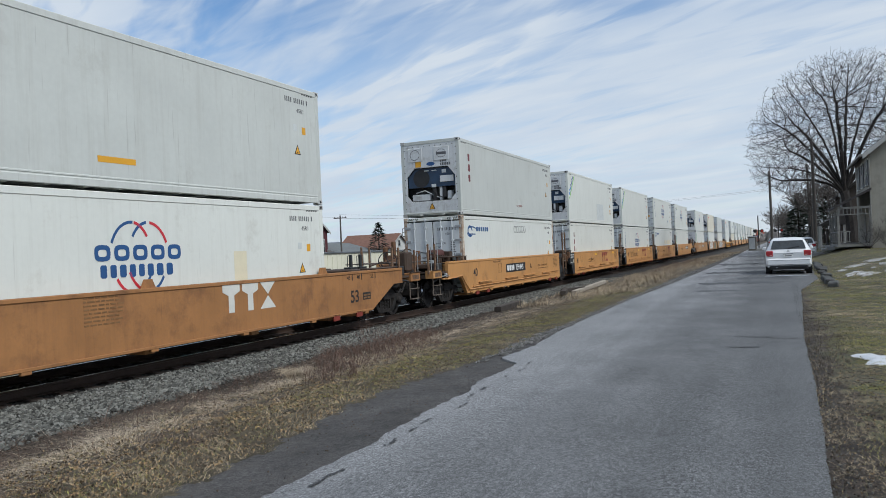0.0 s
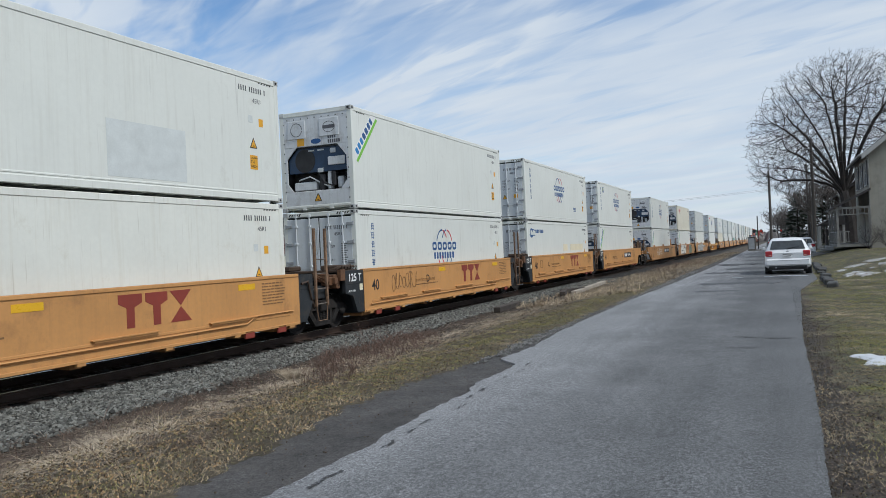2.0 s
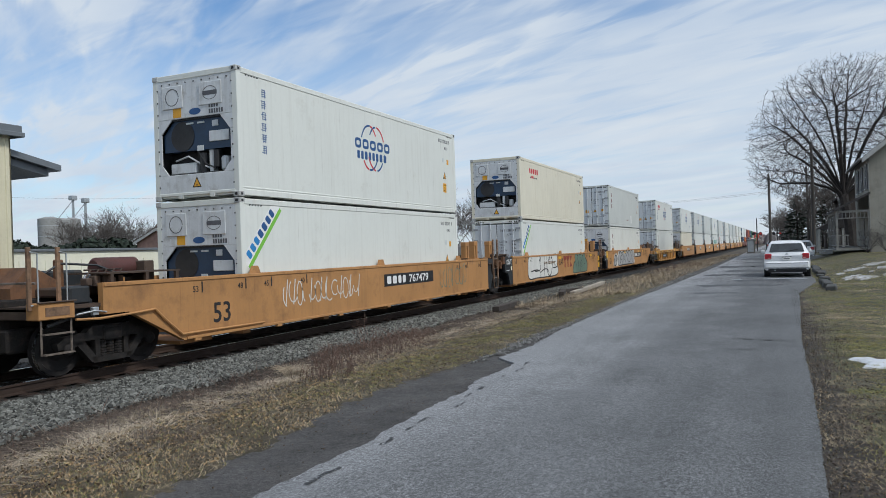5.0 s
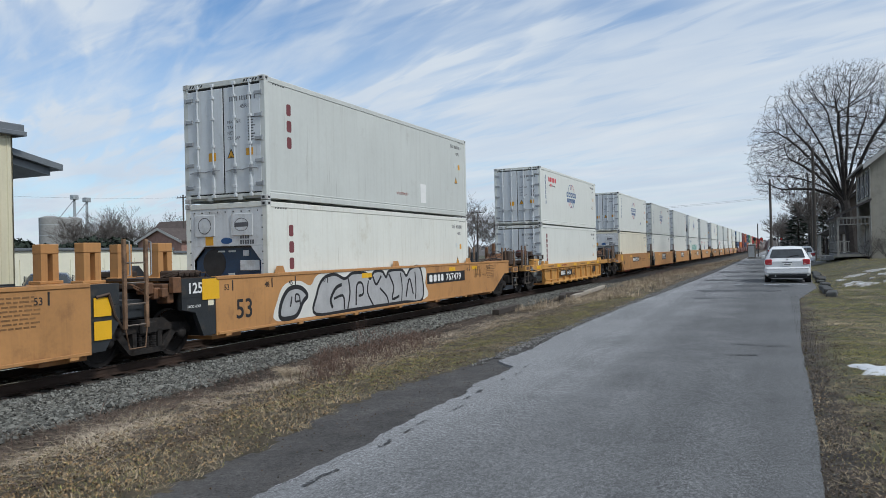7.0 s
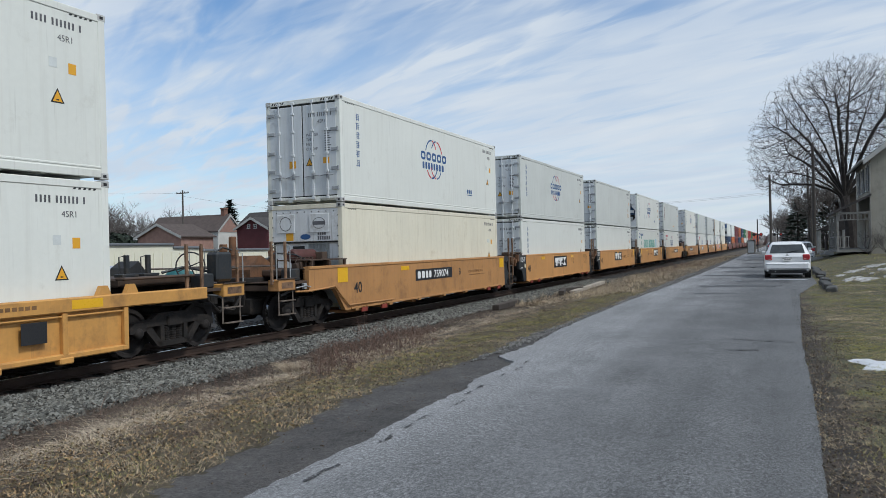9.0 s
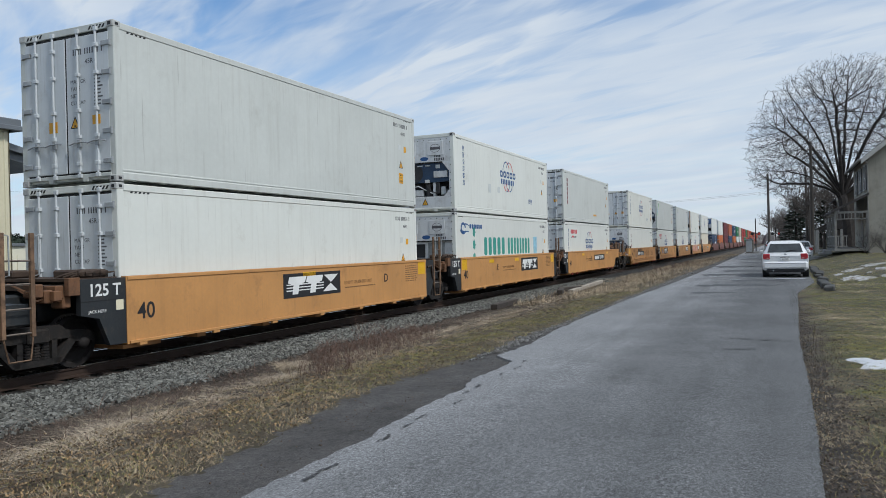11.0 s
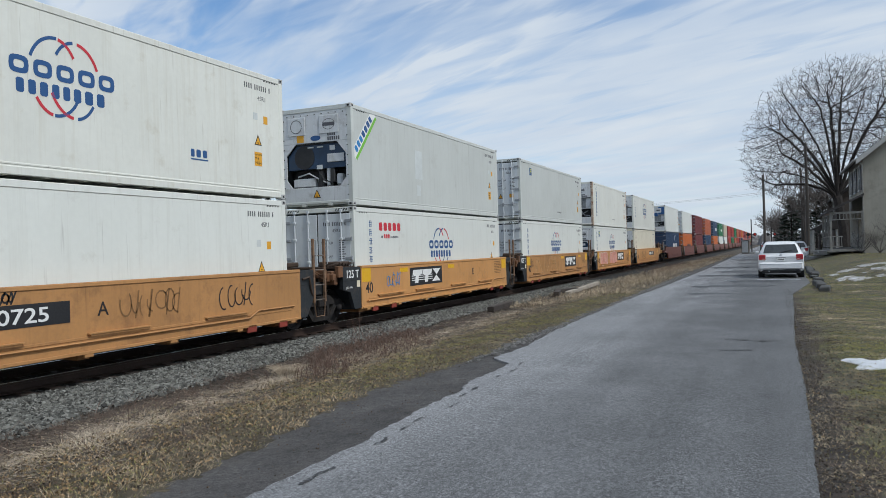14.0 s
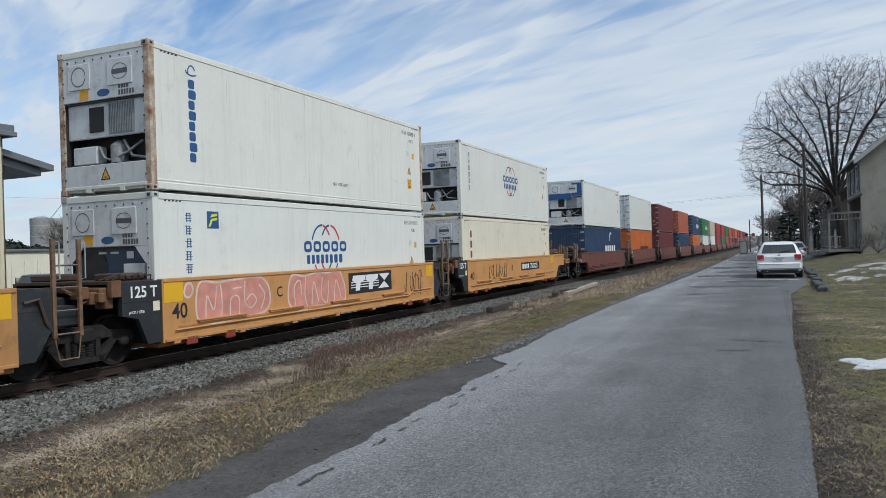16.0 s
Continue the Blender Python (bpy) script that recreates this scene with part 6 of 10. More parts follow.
        part("coupling_lever", MB().tube([(1.40, y + d * 2.42, 0.70), (1.46, y + d * 2.1, 0.74), (1.44, y + d * 1.85, 0.70)], 0.014, 5).box(1.36, 1.44, *span(2.0, 2.12), 0.66, 0.80, 0.01), M_STEEL, par)
        part("deck_shelf", MB().box(0.35, 1.36, *span(0.0, 1.75), 1.34, 1.37).box(1.30, 1.36, *span(0.05, 0.12), 1.18, 1.34).box(1.30, 1.36, *span(0.8, 0.87), 1.18, 1.34).box(1.30, 1.36, *span(1.6, 1.67), 1.18, 1.34), M_BROWN, par, "brown open deck shelf on short posts")
    part("brake_gear", gear, M_BROWN if rust else M_CHARCOAL, par, "dark brake housing and pipes")
    st = MB()
    for x in (1.36,):
        for yy in (y + d * 2.50, y + d * 3.05):
            st.tube([(x, yy, 0.9), (x, yy, 0.10)], 0.018, 5)
        for zz in (0.10, 0.42):
            st.box(x - 0.03, x + 0.09, min(y + d * 2.5, y + d * 3.05), max(y + d * 2.5, y + d * 3.05), zz, zz + 0.02)
    st.tube([(1.3, y + d * 3.08, 1.25), (-1.3, y + d * 3.08, 1.25)], 0.02, 5)
    part("step", st, M_WORN, par, "worn stirrup steps")
    cp = MB().box(-0.13, 0.13, min(y + d * 3.05, y + d * 3.75), max(y + d * 3.05, y + d * 3.75), 0.40, 0.62, 0.04).box(-0.20, 0.22, min(y + d * 3.6, y + d * 3.95), max(y + d * 3.6, y + d * 3.95), 0.36, 0.68, 0.06)
    cp.tube([(0.35, y + d * 3.1, 0.6), (0.40, y + d * 3.5, 0.25), (0.30, y + d * 3.9, 0.35)], 0.035, 6)
    part("coupler", cp, M_TRUCK, par, "dark knuckle coupler with air hose")
    truck(par, y + d * 1.42)


def joint_gear(par, y):
    """The end of a unit that rests on a shared truck: charcoal end plates, ladder, stanchions and pipes."""
    pl = MB()
    for s in (-1, 1):
        a, b = sorted((s * 1.30, s * 1.405))
        pl.prism([(y, SILL_TOP - 0.02), (y - 0.95, SILL_TOP - 0.02), (y - 0.95, 0.58), (y - 0.58, 0.50), (y - 0.36, 0.02), (y, 0.02)], "x", a, b)
    pl.box(-1.3, 1.3, y - 0.16, y, 0.0, 1.15)
    pl.box(-0.35, 0.35, y - 1.5, y, 0.42, 0.95, 0.04)
    part("end_plate", pl, M_CHARCOAL, par, "charcoal end plate")
    bp = MB().box(-1.25, 1.25, y - 1.0, y - 0.05, 1.15, 1.20).box(0.5, 1.2, y - 0.75, y - 0.2, 1.20, 1.34, 0.03).box(-1.2, -0.5, y - 0.75, y - 0.2, 1.20, 1.34, 0.03)
    for k in range(6):
        yy = y - 0.08 - 0.15 * k
        bp.tube([(1.22, yy, 1.20), (1.28, yy - 0.05, 1.29 + 0.02 * (k % 3)), (1.16, yy - 0.22, 1.27), (1.05, yy - 0.30, 1.22)], 0.016, 5)
    bp.box(-1.2, 1.2, y - 1.30, y - 1.0, 1.02, 1.10)
    part("end_ledge", bp, M_BROWN, par)
    on_side(par, "stencil", text_mesh("125 T", 0.29, M_WHITETXT, 0.006), y - 0.80, 0.89, 1.408, "white stencilled 125 T")
    on_side(par, "notice", slab("notice", M_TAPE, 0, 0.16, 0, 0.18), y - 0.22, 0.62, 1.408)
    on_side(par, "stencil", text_mesh("JACK HERE", 0.075, M_WHITETXT), y - 0.80, 0.60, 1.408)
    part("plate_seam", MB().box(1.405, 1.412, y - 0.94, y - 0.01, 0.80, 0.815), M_GASKET, par)
    truck(par, y - 1.50)
    top = 2.30 if s_of(par) < 100 else 1.95
    side_ladder(par, 1.38, y - 2.06, top)
    vb = MB()
    for i, (yy, zz) in enumerate(((y - 1.25, 0.98), (y - 1.45, 0.92), (y - 1.62, 1.02), (y - 1.12, 0.82))):
        vb.box(1.0, 1.30, yy - 0.08, yy + 0.08, zz - 0.10, zz + 0.12, 0.02)
        vb.tube([(1.2, yy, zz), (1.28, yy - 0.2, zz + 0.05 * i - 0.1), (1.1, yy - 0.4, zz + 0.15)], 0.018, 5)
    part("valve_bank", vb, M_HOOD, par, "rusty brake valves and pipes")
    part("bracket", MB().box(1.30, 1.42, y - 1.18, y - 0.96, 0.92, 1.22, 0.01).box(1.30, 1.41, y - 1.45, y - 1.30, 0.86, 1.02, 0.01), M_HOOD, par, "rusty tan bracket")
    tl = MB()
    tl.box(-1.2, 1.2, y - 2.55, y - 1.75, 0.78, 0.84)
    tl.box(-0.3, 0.3, y - 2.9, y - 1.4, 0.45, 0.8, 0.03)
    tl.box(0.9, 1.28, y - 2.35, y - 1.75, 0.50, 0.78, 0.03)
    part("platform", tl, M_CHARCOAL, par)


def tail_plate(par, y):
    pl = MB()
    for s in (-1, 1):
        a, b = sorted((s * 1.28, s * 1.40))
        pl.prism([(y, SILL_TOP - 0.03), (y + 0.62, SILL_TOP - 0.03), (y + 0.62, 0.50), (y + 0.30, 0.02), (y, 0.02)], "x", a, b)
    pl.box(-1.3, 1.3, y, y + 0.14, 0.0, 1.15)
    pl.box(-0.35, 0.35, y, y + 1.1, 0.42, 0.9, 0.04)
    part("end_plate", pl, M_CHARCOAL, par, "charcoal end plate")
    hp = MB().tube([(1.43, y + 0.1, 0.95), (1.45, y + 0.35, 1.0), (1.42, y + 0.5, 0.6), (1.30, y + 0.8, 0.3)], 0.03, 6)
    part("air_hose", hp, M_BROWN, par)
    part("plate_seam", MB().box(1.40, 1.406, y + 0.02, y + 0.60, 0.80, 0.815), M_GASKET, par)


def well_car(s, y0, y1, lead, trail, paint, label, marks=(), well53=False, pads=True, rails=True):
    """One well unit. The container's leading face is at y = 0; the side sills run from y0 to y1."""
    u = thing("well_car", (TRACK_X, s, 0), 0, label, "freight car", "well cars of the train")
    UNIT_S[u.name] = s
    MOVING.append((u, s, 0))
    zb, zt = SILL_BOT, SILL_TOP - (0.08 if s < 10 else 0.0)
    def outline():
        top, bot = [], []
        pts = [(y0, zb), (y1, zb)] if well53 or lead != "end" else [(y1, zb)]
        if not well53 and trail == "end":
            pts = pts[:-1]
        if trail == "end":
            pts += [(y1 + 1.35, 0.66), (y1 + 1.90, 0.66), (y1 + 1.90, zt)] if well53 else [(y1 + 0.20, zb), (y1 + 0.66, 0.52), (y1 + 0.80, 0.60), (y1 + 1.90, 0.60), (y1 + 1.90, zt)]
        else:
            pts += [(y1, zt)]
        if lead == "end":
            pts += [(y0 - 1.90, zt), (y0 - 1.90, 0.66), (y0 - 1.35, 0.66)] if well53 else [(y0 - 1.90, zt), (y0 - 1.90, 0.60), (y0 - 0.80, 0.60), (y0 - 0.66, 0.52), (y0 - 0.22, zb)]
        else:
            pts += [(y0, zt)]
        return pts
    for sx in (-1, 1):
        a, b = sorted((sx * 1.30, sx * SILL_X))
        sill = part("side_sill", MB().prism(outline(), "x", a, b), paint, u)
        if sx > 0:
            ya = y0 - (1.9 if lead == "end" else 0)
            yb = y1 + (1.9 if trail == "end" else 0)
            trim = MB().box(SILL_X, SILL_X + 0.02, ya + 0.02, yb - 0.02, zt - 0.07, zt - 0.005, 0.006)
            trim.box(SILL_X, SILL_X + 0.03, y0 + 0.05, y1 - 0.05, zb + 0.005, zb + 0.06, 0.006)
            if rails:
                trim.box(SILL_X, SILL_X + 0.012, y0 + 0.4, y1 - 0.4, 0.24, 0.29, 0.004)
            part("sill_flange", trim, paint, sill)
            if rails:
                pipe = MB()
                rnd = random.Random(int(s))
                y = y0 + 0.9
                while y < y1 - 1.6:
                    w = rnd.uniform(1.2, 1.7)
                    pipe.box(SILL_X, SILL_X + 0.07, y, y + w, 0.325, 0.345)
                    pipe.box(SILL_X, SILL_X + 0.05, y + 0.05, y + w - 0.05, 0.29, 0.325)
                    y += rnd.uniform(2.3, 3.1)
                part("tie_down_rail", pipe, paint, sill)
                ap = MB().tube([(SILL_X + 0.035, y0 + 0.3, 0.20), (SILL_X + 0.035, y1 - 2.0, 0.20), (SILL_X + 0.035, y1 - 1.7, 0.34), (SILL_X + 0.035, y1 - 0.3, 0.34)], 0.018, 5)
                part("air_pipe", ap, paint, sill)
            if pads:
                pm = shared("jacking_pad", M_TTXRED, lambda mb: (mb.box(0, 0.05, -0.15, 0.15, -0.14, 0.02, 0.008)))
                for y in (y0 + 0.75, y0 + 1.9, y1 - 1.9, y1 - 0.75):
                    pd = piece("jacking_pad", pm, sill, (SILL_X - 0.02, y, 0.02), label="dark red jacking pad")
            lug = shared("sill_lug", paint, lambda mb: mb.box(-0.04, 0.035, -0.09, 0.09, -0.05, 0.04, 0.008))
            for i in range(7):
                piece("sill_lug", lug, sill, (SILL_X - 0.01, y0 + 0.35 + i * (y1 - y0 - 0.7) / 6, -0.01))
    fl = MB().box(-1.30, 1.30, y0, y0 + 0.9, -0.10, -0.03).box(-1.30, 1.30, y1 - 0.9, y1, -0.10, -0.03)
    for i in range(5):
        y = y0 + 2 + i * (y1 - y0 - 4) / 4
        fl.box(-1.30, 1.30, y - 0.12, y + 0.12, -0.10, -0.03)
    part("well_floor", fl, M_TANOLD, u)
    guide = shared("corner_guide", paint, lambda mb: mb.prism([(-0.14, 0), (0.14, 0), (0.06, 0.16), (-0.06, 0.16)], "x", -0.05, 0.05))
    for y in (0.3, 6.1, CL - 0.3) if well53 else ():
        piece("corner_guide", guide, u, (1.33, y, zt), label="container guide lug")
    (end_gear(u, y0, -1, paint) if lead == "end" else joint_gear(u, y0))
    (end_gear(u, y1, 1, paint, True) if trail == "end" else tail_plate(u, y1))
    if well53 and lead == "joint":
        tw = shared("guide_tower", paint, lambda mb: mb.box(-0.11, 0.11, -0.185, -0.05, 0.06, 0.56).box(-0.11, 0.11, 0.06, 0.185, 0.06, 0.56).box(-0.12, 0.12, -0.19, 0.19, 0.56, 0.74, 0.01).box(-0.16, 0.16, -0.25, 0.25, 0, 0.06, 0.01))
        for sx in (-1, 1):
            for yy in (y0 - 0.6, y0 - 2.36):
                piece("guide_tower", tw, u, (sx * 0.55, yy, 1.16), label="tan slotted container guide")
        part("guide_beam", MB().box(-0.75, 0.75, y0 - 2.65, y0 - 2.05, 1.02, 1.16, 0.02).box(-0.75, 0.75, y0 - 0.9, y0 - 0.2, 1.08, 1.17, 0.02), paint, u)
    for q in marks:
        car_mark(u, q, y0, y1)
    return u


def smooth_line(pts, closed=False, n=5):
    """A flowing line through the points."""
    k, out = len(pts), []
    if k < 3:
        return list(pts)
    for i in range(k if closed else k - 1):
        p0, p1, p2, p3 = [pts[j % k] if closed else pts[min(max(j, 0), k - 1)] for j in (i - 1, i, i + 1, i + 2)]
        for j in range(n):
            t = j / n
            out.append(tuple(0.5 * (2 * b + (c - a) * t + (2 * a - 5 * b + 4 * c - d) * t * t + (3 * b - a - 3 * c + d) * t ** 3) for a, b, c, d in zip(p0, p1, p2, p3)))
    return out if closed else out + [pts[-1]]


def ribbon(mb, pts, w, closed=False):
    """A flat painted stroke of one width along a line."""
    k, vs = len(pts), []
    for i in range(k):
        a, b = (pts[i - 1], pts[(i + 1) % k]) if closed else (pts[max(i - 1, 0)], pts[min(i + 1, k - 1)])
        l = math.hypot(b[0] - a[0], b[1] - a[1]) or 1.0
        nx, ny = -(b[1] - a[1]) / l * w / 2, (b[0] - a[0]) / l * w / 2
        vs += [(pts[i][0] - nx, pts[i][1] - ny, 0.0), (pts[i][0] + nx, pts[i][1] + ny, 0.0)]
    m = 2 * k
    mb.add(vs, [(2 * i, (2 * i + 2) % m, (2 * i + 3) % m, 2 * i + 1) for i in range(k if closed else k - 1)])


def spiral(cy, cz, r0, r1, turns):
    return [(cy + (r0 + (r1 - r0) * t / 14) * math.cos(2 * math.pi * turns * t / 14), cz + (r0 + (r1 - r0) * t / 14) * math.sin(2 * math.pi * turns * t / 14)) for t in range(15)]


WHITE_PIECE = ("piece", M_SPRAYW, M_BLACK, 0.055, [(0.25, 0.16), (0.2, 0.9), (0.42, 1.15), (1.2, 1.16), (3.1, 1.17), (3.7, 1.18), (4.2, 1.17), (5.1, 1.16), (5.12, 0.62), (5.3, 0.40), (5.05, 0.17), (4.3, 0.10), (2.5, 0.11), (1.5, 0.12)],
    [(0.05, (2.05, 1.15), (2.06, 0.8), (2.05, 0.48), (1.2, 0.44)), (0.05, (2.80, 1.16), (2.78, 0.6), (2.80, 0.12)), (0.06, (3.25, 1.14), (3.22, 0.7), (3.3, 0.35), (3.62, 0.13), (4.0, 0.3), (4.22, 0.8), (4.0, 1.1)),
     (0.045, *spiral(3.68, 0.92, 0.04, 0.2, 1.8)), (0.06, (4.34, 0.53), (4.7, 0.52), (5.1, 0.56)), (0.05, (4.12, 1.14), (4.16, 0.9), (4.15, 0.75)), (0.05, (0.6, 0.45), (1.5, 0.50), (2.05, 0.40), (2.12, 0.14)), (0.05, (2.1, 0.36), (2.8, 0.50), (3.35, 0.46), (3.52, 0.30))])
GREEN_PIECE = ("piece", M_SPRAYG, M_BLACK, 0.06, [(8.42, 0.10), (8.46, 0.45), (8.62, 0.64), (8.86, 0.74), (8.80, 1.0), (9.02, 1.15), (9.28, 1.12), (9.42, 1.02), (9.58, 1.14), (9.88, 1.15), (10.06, 1.02), (10.22, 1.14), (10.5, 1.15), (10.68, 1.02), (10.9, 1.15), (11.15, 1.13), (11.3, 0.9), (11.56, 0.74), (11.75, 0.5), (11.6, 0.1), (10.6, 0.06), (9.4, 0.06)],
    [(0.045, (9.42, 1.0), (9.50, 0.6), (9.44, 0.1)), (0.045, (10.06, 1.0), (10.10, 0.5), (10.02, 0.1)), (0.045, (10.68, 1.0), (10.72, 0.6), (10.64, 0.1)), (0.04, (8.9, 0.72), (9.1, 0.6), (9.12, 0.4)), (0.04, (9.6, 0.4), (9.72, 0.8), (9.86, 0.4)), (0.04, (10.5, 0.75), (10.3, 0.7), (10.3, 0.4), (10.5, 0.4)), (0.04, (11.0, 0.55), (11.2, 0.5), (11.3, 0.55))])
HALO_PIECE = ("piece", M_SPRAYW, M_SPRAYW, 0.0, [(-0.05, 0.12), (0.05, 0.55), (0.35, 0.92), (0.95, 0.98), (1.4, 0.85), (1.75, 1.1), (2.8, 1.16), (5.2, 1.16), (7.8, 1.16), (7.95, 0.6), (7.85, 0.10), (4.0, 0.08), (1.0, 0.08)], [])
RING_PIECE = ("piece", M_SILVER, M_BLACK, 0.11, [(0.16, 0.16), (0.2, 0.5), (0.5, 0.80), (0.95, 0.82), (1.25, 0.62), (1.05, 0.45), (0.85, 0.2), (0.6, 0.12)], [(0.05, (0.55, 0.38), (0.62, 0.62)), (0.05, (0.95, 0.4), (0.92, 0.62), (0.78, 0.66), (0.76, 0.5), (0.92, 0.5))])
SILVER_PIECE = ("piece", M_SILVER, M_BLACK, 0.085, [(1.62, 0.12), (1.66, 0.6), (1.95, 0.98), (2.5, 1.08), (3.0, 0.95), (3.4, 1.08), (4.1, 1.06), (4.35, 0.9), (4.6, 1.08), (5.05, 1.08), (5.3, 0.9), (5.5, 1.08), (6.3, 1.08), (6.6, 0.9), (6.9, 1.10), (7.6, 1.10), (7.72, 0.12), (6.4, 0.10), (5.0, 0.10), (3.4, 0.10)],
    [(0.094, (2.85, 0.80), (2.55, 0.72), (2.30, 0.45), (2.38, 0.22)), (0.066, (2.45, 0.45), (2.9, 0.5), (2.95, 0.15)), (0.061, (3.15, 1.0), (3.25, 0.6), (3.12, 0.14)), (0.066, (3.55, 0.2), (3.62, 0.75), (3.9, 0.78), (3.95, 0.5), (3.7, 0.45)), (0.061, (4.25, 0.85), (4.2, 0.5), (4.5, 0.14)), (0.077, (4.5, 0.95), (4.7, 0.72), (5.0, 0.95)),
     (0.066, (4.9, 0.6), (5.3, 0.35), (5.4, 0.14)), (0.077, (5.45, 1.0), (5.75, 0.6), (5.65, 0.25), (6.1, 0.3)), (0.055, (6.2, 1.0), (6.3, 0.6), (6.25, 0.14)), (0.077, (6.55, 0.25), (6.8, 0.8), (7.05, 0.3)), (0.061, (7.2, 1.0), (7.25, 0.5), (7.2, 0.15))])
DOT_PIECE = ("piece", M_SPRAYP, M_SPRAYPW, 0.05, [(0.56, 0.92), (0.62, 1.06), (0.74, 1.08), (0.80, 0.95), (0.72, 0.82), (0.60, 0.82)], [])
PINK_PIECE = ("piece", M_SPRAYP, M_SPRAYPW, 0.05, [(0.92, 0.36), (0.90, 0.85), (1.05, 1.10), (1.5, 1.06), (2.2, 1.10), (2.9, 1.12), (3.24, 0.9), (3.28, 0.5), (3.0, 0.30), (2.2, 0.26), (1.3, 0.24)],
    [(0.035, (1.15, 0.3), (1.2, 0.8), (1.4, 0.5), (1.5, 0.98)), (0.035, (1.62, 1.02), (1.66, 0.6), (1.62, 0.3)), (0.035, (1.9, 0.3), (1.95, 0.7), (2.2, 0.7), (2.2, 0.3)), (0.035, (2.0, 0.9), (2.3, 0.92)), (0.035, (2.42, 1.05), (2.4, 0.6), (2.6, 0.45), (2.8, 0.6), (2.65, 0.75), (2.45, 0.62)), (0.035, (2.9, 0.95), (3.1, 0.7), (2.95, 0.4))])
ROSE_PIECE = ("piece", M_SPRAYP, M_SPRAYPW, 0.05, [(4.05, 0.40), (4.02, 0.8), (4.2, 1.10), (4.7, 1.05), (5.2, 1.12), (5.8, 1.10), (6.3, 1.14), (6.55, 0.8), (6.6, 0.4), (6.3, 0.24), (5.3, 0.28), (4.5, 0.24)],
    [(0.035, (4.3, 0.35), (4.25, 0.8), (4.5, 0.95), (4.55, 0.6)), (0.035, (4.75, 1.0), (4.7, 0.6), (4.8, 0.3)), (0.035, (5.0, 0.35), (5.1, 0.9), (5.3, 0.4)), (0.035, (5.5, 1.0), (5.45, 0.5), (5.7, 0.35), (5.8, 0.9)), (0.035, (6.05, 0.35), (6.15, 0.9), (6.4, 0.4))])
ANGLES = [((1.03, 0.14), (1.63, 1.12)), ((1.25, 0.14), (1.70, 0.95)), ((1.7, 1.1), (2.67, 0.16)), ((1.55, 0.2), (2.1, 0.2)), ((2.85, 1.12), (2.9, 0.2)), ((3.1, 1.1), (3.12, 0.6), (3.5, 0.55)), ((3.75, 1.14), (3.7, 0.7), (3.3, 0.35)), ((4.08, 1.14), (4.05, 0.25)), ((4.2, 1.1), (4.72, 1.08), (4.7, 0.75), (4.2, 0.7)), ((4.35, 0.85), (4.6, 0.9), (4.55, 0.68)), ((5.0, 1.12), (4.95, 0.2)), ((5.0, 0.7), (5.35, 0.2)), ((5.2, 1.1), (5.75, 1.0), (5.6, 0.7), (5.75, 0.3))]


